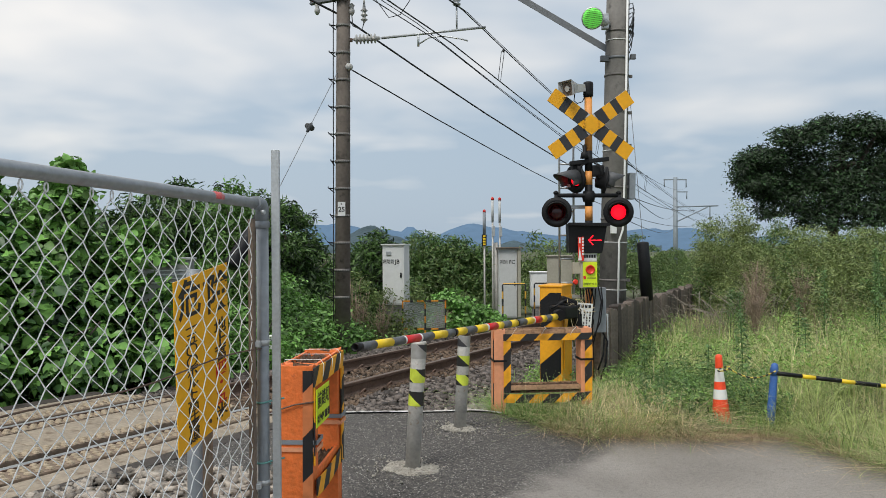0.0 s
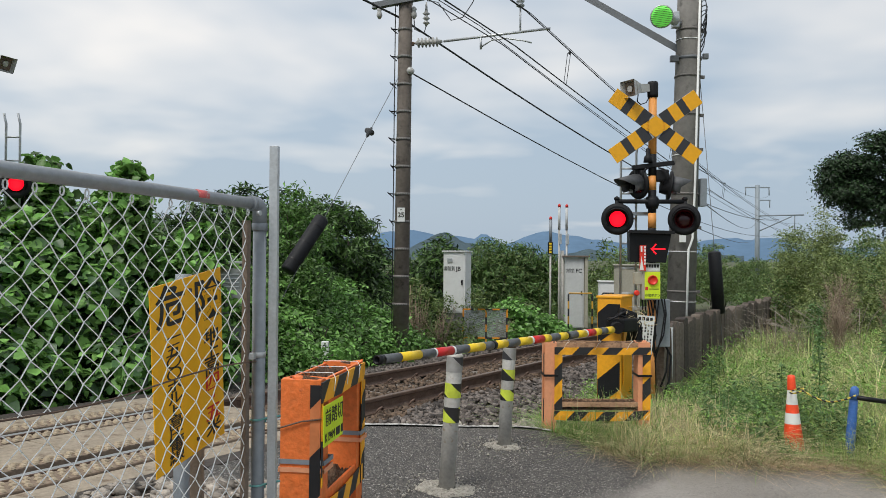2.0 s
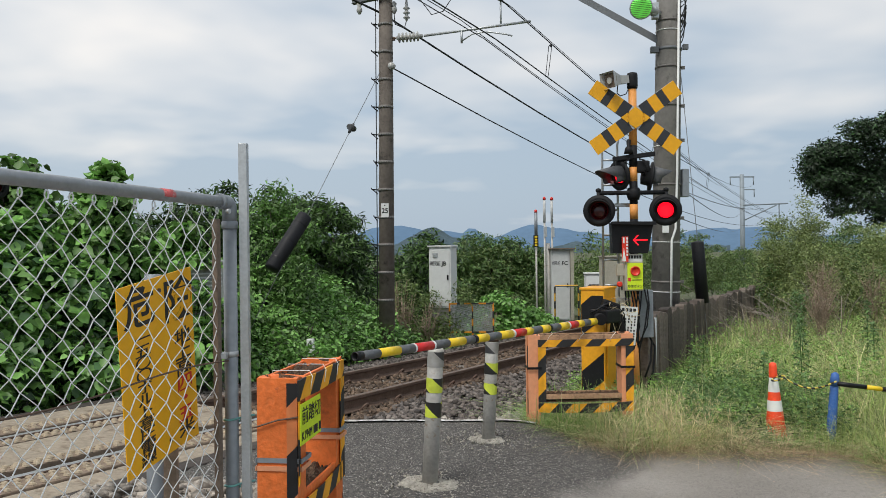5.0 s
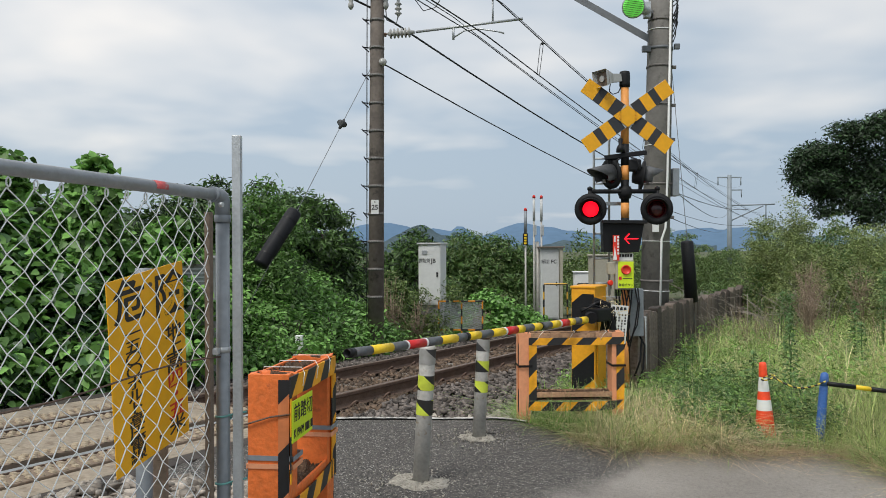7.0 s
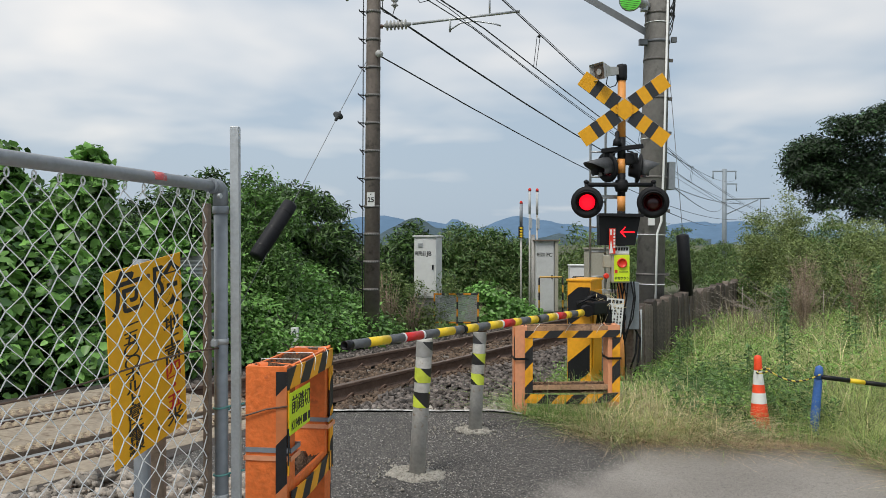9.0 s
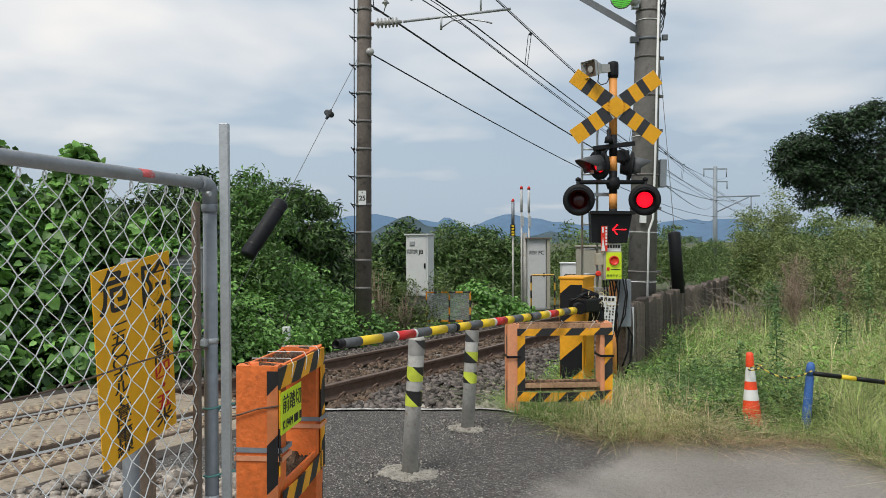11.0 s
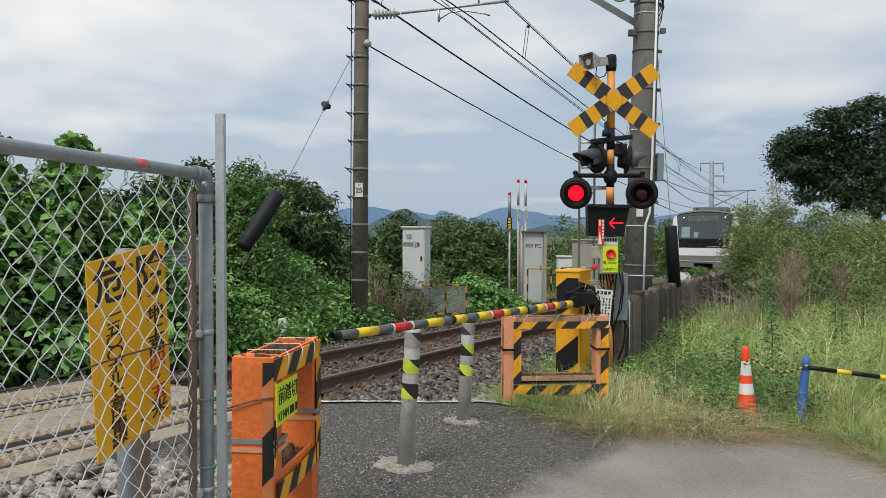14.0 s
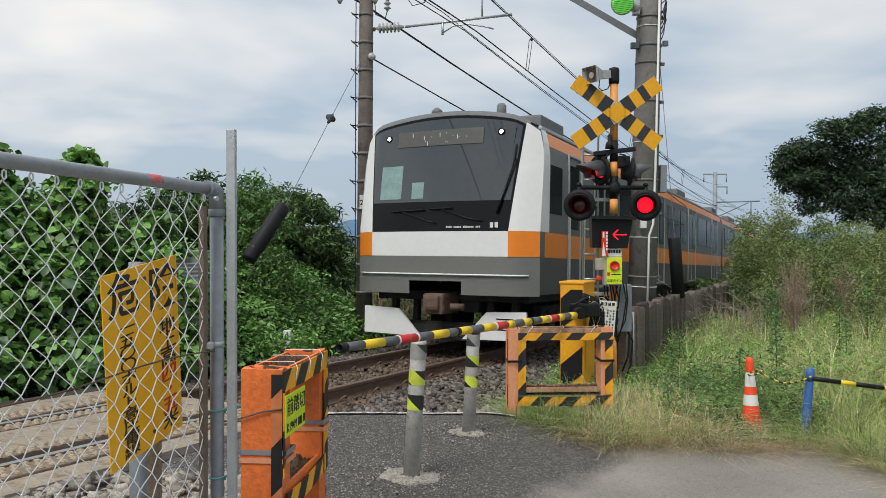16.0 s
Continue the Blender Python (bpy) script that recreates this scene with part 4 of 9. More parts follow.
    box(bm, bx + Vector((0, 0, 0.832)), (0.030, 0.005, 2.08), bevel=0.0015)
    box(bm, bx + Vector((0.0128, 0.0145, 0.832)), (0.005, 0.024, 2.08), bevel=0.0015)
    part("edge_bar", bm, "galv", f, "bare angle bar")
    # mesh of bent wires
    vstep, hstep = 0.081, 0.081
    bm = bmesh.new()
    k0 = 0.075
    nw = int((L - k0) / (hstep / 2))
    rng = random.Random(3)
    for i in range(nw):
        # each wire zigzags between two columns
        pts = []
        a0, a1 = k0 + i * hstep / 2, k0 + (i + 1) * hstep / 2
        flip = i % 2
        z = 1.615 + n_up * a0
        k = 0
        while z > 0.03:
            a = (a0, a1)[(k + flip) % 2]
            bow = 0.006 * (1 if k % 2 else -1)
            pts.append(run * a + Vector((bow * run.y * -1, bow * run.x, z + rng.uniform(-0.002, 0.002))))
            z -= vstep / 2
            k += 1
        tube(bm, pts, 0.0020, 6)
    part("wire_mesh", bm, "chain", f)
    for i in range(0, nw, 2):
        a = k0 + i * hstep / 2
        c = run * a + Vector((0, 0, ztop(a) - 0.034))
        bm = bmesh.new()
        tube(bm, [c + run * (0.0065 * math.cos(w)) + Vector((0, 0, 0.012 * math.sin(w))) for w in [j * 0.785 for j in range(9)]], 0.0024, 5)
        part("wire_loop", bm, "chain", f)
    bm = bmesh.new()
    tube(bm, [run * a + Vector((0.004, 0, 1.095 + 0.012 * math.sin(a * 6))) for a in [0.0 + 0.1 * k for k in range(29)]], 0.003, 5)
    part("strand", bm, "rust", f, "rusty strand through the mesh")
    for a in (1.9, 2.9):
        bm = bmesh.new()
        rod(bm, run * a + Vector((-0.03, 0, -0.2)), run * a + Vector((-0.03, 0, ztop(a) - 0.02)), 0.024, seg=14)
        part("post", bm, "grey_paint", f)


def danger_sign():
    """The tilted sheet with brushed lettering behind the fence."""
    c = Vector((-1.026, 3.017, 1.096))
    m = Matrix.Translation(c) @ Matrix.Rotation(radians(76.83), 4, "Z") @ Matrix.Rotation(radians(3.09), 4, "X") @ Matrix.Rotation(radians(-8.64), 4, "Y")
    w, h = 0.40, 0.6225
    s = thing("warning_sign", "yellow danger sign with brushed black and red lettering", "sign", m)
    bm = bmesh.new()
    prism(bm, [(-w / 2, -h / 2 - 0.0), (w / 2, -h / 2 + 0.0), (w / 2, h / 2), (-w / 2, h / 2)], 0.003, Matrix.Translation((0, -0.0015, 0)))
    part("plate", bm, "sign_amber", s)
    y = -0.0025
    for ch, x, z, sz, mt in (("危", -0.095, 0.225, 0.145, "ink"), ("険", 0.115, 0.205, 0.158, "ink")):
        text_part(ch, sz, mt, s, Matrix.Translation((x, y, z)), squeeze=1.12, bold=0.0022)
    col = "一五〇〇ボルト高圧電線"
    for i, ch in enumerate(col):
        text_part(ch, 0.047, "ink", s, Matrix.Translation((-0.09 + 0.0 * i, y, 0.125 - 0.0405 * i)), squeeze=1.8, bold=0.0004)
    col = [("地", "ink"), ("上", "ink"), ("高", "ink"), ("四", "red_ink"), ("・", "red_ink"), ("五", "red_ink"), ("米", "ink")]
    for i, (ch, mt) in enumerate(col):
        text_part(ch, 0.064, mt, s, Matrix.Translation((0.13, y, 0.075 - 0.056 * i)), squeeze=1.55, bold=0.0007)
    for x, z in ((0.01, 0.265), (0.03, -0.265)):
        bm = bmesh.new()
        rod(bm, (x, -0.001, z), (x, -0.007, z), 0.007, seg=10)
        part("bolt", bm, "rust", s)
    bm = bmesh.new()
    up = m.inverted().to_3x3() @ Vector((0, 0, 1))
    o = Vector((0.062, 0.07, 0))
    rod(bm, o - up * 1.2, o + up * 0.30, 0.028, seg=14)
    part("post", bm, "grey_paint", s, "grey steel tube")
    bm = bmesh.new()
    o = Vector((0.155, 0.085, 0))
    box(bm, o - up * 0.72, (0.07, 0.04, 0.95), up.to_track_quat("Z", "Y").to_matrix().to_4x4(), bevel=0.004)
    part("stake", bm, mat("bare_timber", (0.24, 0.18, 0.13), 0.9, 0, 0.3, 8, 0.3), s, "bare timber stake")


def cone_and_bar():
    c = thing("traffic_cone", "red and white traffic cone among weeds", "traffic cone", pose(2.675, 6.93, -0.205, -2, -1, 8))
    bm = bmesh.new()
    box(bm, (0, 0, 0.012), (0.28, 0.28, 0.03), bevel=0.01)
    part("base", bm, "cone_red", c)
    prof = lambda z: 0.094 - (0.094 - 0.030) * min(1, z / 0.60)
    for a, b, mt in ((0.03, 0.285, "cone_red"), (0.285, 0.375, "white_paint"), (0.375, 0.445, "cone_red"), (0.445, 0.565, "white_paint"), (0.565, 0.69, "cone_red")):
        bm = bmesh.new()
        rows = [(prof(a), a), (prof(b), b)]
        if b > 0.6:
            rows = [(0.033, a), (0.035, a + 0.01), (0.031, 0.66), (0.028, 0.685), (0.012, 0.692)]
        lathe(bm, rows, seg=24, close=b > 0.6)
        part("sleeve" if "white" in mt else "body", bm, mt, c)
    b = thing("blue_post", "blue plastic stake post among weeds", "post", pose(3.0, 6.68, -0.22, 0, 4.5, 0))
    bm = bmesh.new()
    lathe(bm, [(0.040, 0.0), (0.039, 0.03), (0.036, 0.30), (0.032, 0.52), (0.030, 0.56)], seg=18)
    part("stem", bm, "blue", b)
    bm = bmesh.new()
    lathe(bm, [(0.034, 0.555), (0.034, 0.61), (0.029, 0.65), (0.011, 0.665)], seg=18)
    part("cap", bm, "blue", b)
    br = thing("barricade_bar", "black and yellow banded bar hung between posts", "bar", pose(3.05, 6.66, 0.355, 0, 7.5, 0))
    x = 0.0
    k = 0
    while x < 2.6:
        l = 0.24 if k % 2 == 0 else 0.125
        bm = bmesh.new()
        rod(bm, (x, 0, 0), (x + l, 0, 0), 0.019, seg=12)
        part("band", bm, "black" if k % 2 == 0 else "boom_yellow", br)
        x += l
        k += 1
    r = thing("rope", "twisted yellow and black rope slung from the cone", "rope")
    bm = bmesh.new()
    a, e = Vector((2.70, 6.82, 0.375)), Vector((3.03, 6.62, 0.38))
    pts = [a.lerp(e, i / 12) - Vector((0, 0, 0.07 * math.sin(math.pi * i / 12))) for i in range(13)]
    loop = [Vector((2.672 + 0.052 * math.cos(w), 6.87 + 0.052 * math.sin(w), 0.365 + 0.02 * math.cos(w))) for w in [k * 0.7 - 2.2 for k in range(10)]]
    tube(bm, loop + pts, 0.007, 6)
    part("strand", bm, striped("rope_stripe", (0.7, 0.55, 0.1), BLK, 0.05, 0.5, 0.7), r)


# ---- crossing signal ----
LENSES = []


def lamp(parent, m, r, name="lamp", hood=0.16, phase=0, shade="black_matt"):
    """A round signal lamp with its dark disc, hood and a lens that turns its lit face out and in."""
    bm = bmesh.new()
    lathe(bm, [(0.03, 0.11), (r * 0.55, 0.10), (r * 0.62, 0.02), (r, 0.012), (r, -0.006), (r * 0.6, -0.010), (r * 0.56, 0.02)], m @ pose(0, 0, 0, -90, 0, 0), 40, close=False)
    lp = part(name, bm, "black_matt", parent)
    bm = bmesh.new()
    # hood: an open tube whose lower part is cut away
    seg = 30
    a, b = [], []
    for i in range(seg + 1):
        w = math.pi * (-0.18 + 1.36 * i / seg)
        l = hood * (0.45 + 0.55 * max(0, math.sin(w)))
        a.append(bm.verts.new(m @ Vector((r * 0.72 * math.cos(w), 0, r * 0.72 * math.sin(w)))))
        b.append(bm.verts.new(m @ Vector((r * 0.70 * math.cos(w), -l, r * 0.70 * math.sin(w) - 0.1 * l))))
    for i in range(seg):
        bm.faces.new((a[i], a[i + 1], b[i + 1], b[i])).smooth = True
    hd = part("hood", bm, shade, lp)
    sol = hd.modifiers.new("thickness", "SOLIDIFY")
    sol.thickness = 0.004
    bm = bmesh.new()
    lathe(bm, [(0.001, -0.022), (r * 0.3, -0.018), (r * 0.5, -0.006), (r * 0.5, 0.006), (r * 0.3, 0.018), (0.001, 0.022)], pose(0, 0, 0, -90, 0, 0), 32)
    ln = part("lens", bm, "lamp_off", lp, "red signal lens")
    ln.data.materials.append(M["glow_red"])
    for f in ln.data.polygons:
        if f.center.y < -0.002:
            f.material_index = 1
    LENSES.append((ln, m @ pose(0, 0.016, 0), phase))
    return lp


def signal(m, label, boards=True, reach=0.0):
    gz = -0.12
    s = thing("crossing_signal", label, "crossing signal", m, "signals of the crossing")
    for k, (a, b, mt) in enumerate(((gz - 0.2, 0.62, "post_orange"), (0.62, 1.0, "post_orange"), (1.0, 1.785, "black_matt"), (1.785, 1.95, "post_orange"), (1.95, 2.20, "black_matt"), (2.20, 2.357, "post_orange"), (2.357, 2.593, "black_matt"), (2.593, 3.21, "post_orange"), (3.21, 3.25, "black_matt"))):
        bm = bmesh.new()
        rod(bm, (0, 0, a), (0, 0, b), 0.044, seg=24)
        part("post_band", bm, mt, s)
    bm = bmesh.new()
    lathe(bm, [(0.055, 3.22), (0.058, 3.25), (0.058, 3.36), (0.052, 3.385), (0.02, 3.395)], seg=24)
    part("cap", bm, "black_matt", s)
    # crossbuck
    ang = radians(35.5)
    turn = radians(5)
    for sg in (1, -1) if boards else ():
        base = Matrix.Translation((0.012, -0.075 - (0.008 if sg > 0 else 0), 2.885)) @ Matrix.Rotation(turn, 4, "Z") @ Matrix.Rotation(-sg * ang, 4, "Y")
        for side in (-1, 1):
            for a, b, mt in ((0.10, 0.214, "cross_black"), (0.214, 0.329, "sign_yellow"), (0.329, 0.416, "cross_black"), (0.416, 0.577, "sign_yellow")):
                bm = bmesh.new()
                box(bm, (side * (a + b) / 2, 0, 0), (b - a, 0.004, 0.174), bevel=0.001)
                bmesh.ops.transform(bm, matrix=base, verts=bm.verts[:])
                part("board_band", bm, mt, s)
        bm = bmesh.new()
        box(bm, (0, 0.004, 0), (1.145, 0.006, 0.178), bevel=0.001)
        bmesh.ops.transform(bm, matrix=base, verts=bm.verts[:])
        part("cross_board", bm, "galv", s)
    bm = bmesh.new()
    q = Matrix.Translation((0.012, -0.09, 2.885)) @ Matrix.Rotation(turn, 4, "Z")
    prism(bm, [(-0.165, 0), (0, -0.118), (0.165, 0), (0, 0.118)] if boards else [(-0.04, -0.04), (0.04, -0.04), (0.04, 0.04), (-0.04, 0.04)], 0.004, q)
    part("centre_plate", bm, "sign_yellow", s)
    for x in (-0.085, 0.085) if boards else ():
        for z in (-0.06, -0.02, 0.02, 0.06):
            bm = bmesh.new()
            rod(bm, q @ Vector((x, 0.0, z)), q @ Vector((x, -0.010, z)), 0.009, seg=8)
            part("bolt", bm, "cross_black" if abs(z) > 0.04 else "yellow", s)
    # loudspeaker
    bm = bmesh.new()
    mm = Matrix.Translation((-0.20 - reach, -0.10, 3.29)) @ Matrix.Rotation(radians(-58 - 40 * reach), 4, "Z") @ Matrix.Rotation(radians(8 + 45 * reach), 4, "X")
    for (x0, z0, y0), (x1, z1, y1) in (((0.105, 0.09, -0.13), (0.10, 0.085, -0.115)), ((0.10, 0.085, -0.115), (0.045, 0.045, 0.03)), ((0.045, 0.045, 0.03), (0.04, 0.04, 0.16))):
        a = [bm.verts.new(mm @ Vector((sx * x0, y0, sz * z0))) for sx, sz in ((-1, -1), (1, -1), (1, 1), (-1, 1))]
        b = [bm.verts.new(mm @ Vector((sx * x1, y1, sz * z1))) for sx, sz in ((-1, -1), (1, -1), (1, 1), (-1, 1))]
        for k in range(4):
            bm.faces.new((a[k], a[(k + 1) % 4], b[(k + 1) % 4], b[k]))
    spk = part("loudspeaker", bm, "porcelain", s, "weathered off-white horn loudspeaker")
    bm = bmesh.new()
    box(bm, (0, -0.075, 0), (0.17, 0.01, 0.145))
    bmesh.ops.transform(bm, matrix=mm, verts=bm.verts[:])
    part("horn_mouth", bm, "brown_post", spk)
    bm = bmesh.new()
    lathe(bm, [(0.035, -0.10), (0.03, -0.085), (0.02, -0.08)], mm @ pose(0, 0, 0, -90, 0, 0) @ pose(0, 0, 0.0), 16)
    part("horn_core", bm, "porcelain", spk)
    bm = bmesh.new()
    rod(bm, (-0.12 - reach, -0.02, 3.32), (0, 0, 3.32), 0.02, seg=10)
    tube(bm, [(-0.16, -0.02, 3.27), (-0.17, -0.01, 3.17), (-0.13, 0, 3.14), (-0.07, 0, 3.16), (-0.04, 0, 3.22)], 0.006, 6)
    part("bracket", bm, "black_matt", s)
    # lamps: two facing the road, two facing across it
    bm = bmesh.new()
    rod(bm, (-0.39 - reach, -0.03, 2.075), (0.345, -0.03, 2.075), 0.024, seg=12)
    for x in (-0.39 - reach, 0.345):
        rod(bm, (x, -0.03, 2.10), (x, -0.05, 1.98), 0.022, seg=10)
        lathe(bm, [(0.03, 2.09), (0.03, 2.115), (0.008, 2.13)], pose(x, -0.03, 0), 10)
    lathe(bm, [(0.06, 2.0), (0.075, 2.05), (0.075, 2.095), (0.06, 2.13)], seg=20)
    part("lamp_arm", bm, "black_matt", s)
    lamp(s, Matrix.Translation((-0.395 - reach, -0.09, 1.88)) @ pose(0, 0, 0, 0, 0, -14), 0.172, phase=0)
    lamp(s, Matrix.Translation((0.322, -0.09, 1.88)) @ pose(0, 0, 0, 0, 0, -14), 0.172, phase=1)
    lamp(s, Matrix.Translation((-0.15, 0.03, 2.27)) @ pose(0, 0, 0, 8, 0, -62), 0.165, hood=0.30, phase=1, shade="hood_grey")
    lamp(s, Matrix.Translation((0.20, 0.03, 2.25)) @ pose(0, 0, 0, 8, 0, 84), 0.165, hood=0.22, phase=0, shade="hood_grey")
    bm = bmesh.new()
    box(bm, (0, -0.03, 2.47), (0.46, 0.05, 0.05), Matrix.Rotation(radians(-7), 4, "Y"), bevel=0.008)
    lathe(bm, [(0.05, 2.50), (0.04, 2.56), (0.02, 2.58), (0.025, 2.64), (0.005, 2.66)], pose(-0.06, -0.05, 0), 14)
    box(bm, (0.10, 0.0, 2.36), (0.14, 0.12, 0.13), bevel=0.02)
    box(bm, (-0.13, 0.03, 2.36), (0.12, 0.10, 0.16), bevel=0.02)
    tube(bm, [(0.05, -0.06, 2.44), (0.10, -0.10, 2.42), (0.13, -0.09, 2.34), (0.09, -0.06, 2.26)], 0.010, 6)
    tube(bm, [(-0.05, -0.05, 2.44), (-0.12, -0.08, 2.40), (-0.10, -0.07, 2.30)], 0.010, 6)
    part("lamp_bracket", bm, "black_matt", s)
    # direction indicator
    db = Matrix.Translation((-0.045, -0.16, 1.572))
    bm = bmesh.new()
    prism(bm, [(-0.225, -0.155), (0.155, -0.16), (0.215, 0.165), (-0.235, 0.175)], 0.13, db)
    ind = part("direction_indicator", bm, "black", s, "black box with a lit red arrow")
    bm = bmesh.new()
    prism(bm, [(-0.245, 0.155), (0.225, 0.145), (0.22, 0.18), (-0.24, 0.185)], -0.09, db)
    part("indicator_hood", bm, "black_matt", ind)
    bm = bmesh.new()
    # arrow built from rows of small lights
    def dots(p, q, n):
        for i in range(n):
            c = Vector(p).lerp(Vector(q), i / (n - 1))
            box(bm, db @ Vector((c.x, -0.004, c.y)), (0.013, 0.006, 0.011), bevel=0.002)
    dots((0.012, -0.015), (0.142, -0.015), 11)
    dots((0.002, -0.015), (0.047, 0.035), 6)
    dots((0.002, -0.015), (0.047, -0.065), 6)
    part("arrow_lights", bm, "glow_arrow", ind, "lit red arrow")
    # small boards on the post
    bm = bmesh.new()
    box(bm, (-0.025, -0.12, 1.345), (0.165, 0.006, 0.125), bevel=0.001)
    pl = part("name_plate", bm, "white_paint", s)
    bm = bmesh.new()
    for k in range(5):
        box(bm, (-0.083 + 0.029 * k, -0.125, 1.375), (0.022, 0.002, 0.034))
    for k in range(3):
        box(bm, (-0.05 + 0.02 * k, -0.125, 1.315), (0.014, 0.002, 0.022))
    tagged(part("small_print", bm, "ink", pl), kind="stuff")
    bm = bmesh.new()
    box(bm, (-0.145, -0.20, 1.46), (0.068, 0.005, 0.27), bevel=0.001)
    rb = part("red_board", bm, "red_plastic", s, "narrow red board with white arrow")
    bm = bmesh.new()
    prism(bm, [(-0.178, 1.33), (-0.135, 1.33), (-0.160, 1.48)], 0.002, Matrix.Translation((0, -0.2055, 0)))
    box(bm, (-0.160, -0.2055, 1.555), (0.018, 0.002, 0.06))
    for k in range(6):
        box(bm, (-0.124, -0.2055, 1.575 - 0.035 * k), (0.018, 0.002, 0.024))
    part("white_marking", bm, "white_paint", rb)
    # emergency button
    bm = bmesh.new()
    box(bm, (-0.05, -0.13, 1.17), (0.19, 0.10, 0.315), bevel=0.008)
    eb = part("button_box", bm, "beige", s)
    bm = bmesh.new()
    box(bm, (-0.038, -0.185, 1.17), (0.165, 0.004, 0.285), bevel=0.001)
    part("button_plate", bm, "lime", eb, "fluorescent yellow plate")
    bm = bmesh.new()
    lathe(bm, [(0.052, -0.185 * 0), (0.052, 0.02), (0.042, 0.024), (0.038, 0.012), (0.001, 0.014)], Matrix.Translation((-0.038, -0.187, 1.225)) @ pose(0, 0, 0, 90, 0, 0), 28)
    part("push_button", bm, "red_plastic", eb, "red push button")
    text_part("非常ボタン", 0.036, "ink", eb, Matrix.Translation((-0.038, -0.189, 1.06)), squeeze=0.9)
    bm = bmesh.new()
    box(bm, (-0.10, -0.189, 1.135), (0.03, 0.002, 0.035))
    part("red_mark", bm, "red_ink", eb)
    bm = bmesh.new()
    box(bm, (-0.02, -0.189, 1.13), (0.10, 0.002, 0.008))
    tagged(part("small_print", bm, "ink", eb), kind="stuff")
    bm = bmesh.new()
    box(bm, (-0.18, -0.12, 1.24), (0.09, 0.09, 0.13), bevel=0.008)
    part("junction_box", bm, "beige", s)
    bm = bmesh.new()
    lathe(bm, [(0.03, 0), (0.03, 0.03), (0.02, 0.04)], Matrix.Translation((-0.20, -0.15, 1.085)) @ pose(0, 0, 0, 90, 0, 0), 16)
    part("red_knob", bm, "red_plastic", s)
    # cables and clutter below
    rng = random.Random(11)
    bm = bmesh.new()
    for k in range(9):
        x = -0.12 + 0.03 * k
        bm = bmesh.new()
        tube(bm, [(x, -0.06 - 0.02 * rng.random(), 1.02), (x + rng.uniform(-.04, .04), -0.09, 0.85), (x + rng.uniform(-.06, .06), -0.06, 0.62), (0.02 + rng.uniform(-.05, .05), -0.03, 0.35), (0.05, 0.0, gz)], 0.008, 6)
        part("cable", bm, "black_matt", s)
    bm = bmesh.new()
    tube(bm, [(0.10, 0.05, 0.62), (0.19, 0.04, 0.45), (0.17, 0.03, 0.22), (0.10, 0.0, 0.05)], 0.011, 8)
    tube(bm, [(0.14, 0.08, 0.55), (0.23, 0.06, 0.38), (0.2, 0.03, 0.12), (0.13, 0.0, -0.05)], 0.011, 8)
    part("hose", bm, "black_matt", s)
    bm = bmesh.new()
    box(bm, (0.12, 0.05, 0.75), (0.16, 0.12, 0.52), bevel=0.01)
    part("side_box", bm, "grey_paint", s)
    # notice board, tilted
    nb = Matrix.Translation((-0.165, -0.36, 0.66)) @ Matrix.Rotation(radians(5), 4, "Y")
    bm = bmesh.new()
    box(bm, nb @ Vector((0, 0, 0)), (0.19, 0.006, 0.40), Matrix.Rotation(radians(5), 4, "Y"), bevel=0.001)
    nt = part("notice_board", bm, "white_paint", s, "white notice with small print")
    bm = bmesh.new()
    for k in range(4):
        box(bm, nb @ Vector((-0.06 + 0.04 * k, -0.005, 0.165)), (0.028, 0.002, 0.035))
    for k in range(5):
        for j in range(9 - k):
            if (k * 3 + j) % 5 == 4:
                continue
            box(bm, nb @ Vector((0.07 - 0.032 * k, -0.005, 0.10 - 0.030 * j)), (0.015, 0.002, 0.02))
    tagged(part("small_print", bm, "ink", nt), kind="stuff")
    # ladder behind the post
    bm = bmesh.new()
    lx = -0.30 - 0.9 * reach
    for x in (lx, lx + 0.17):
        tube(bm, [(x, 0.20, 0.3), (x, 0.20, 2.62), (x + 0.01, 0.17, 2.74)], 0.014, 8)
    for k in range(8):
        rod(bm, (lx, 0.20, 0.5 + 0.28 * k), (lx + 0.17, 0.20, 0.5 + 0.28 * k), 0.011, seg=8)
    for z in (0.9, 1.95, 2.2):
        box(bm, (-0.10, 0.12, z), (0.26, 0.03, 0.04), bevel=0.004)
    part("ladder", bm, "galv", s)


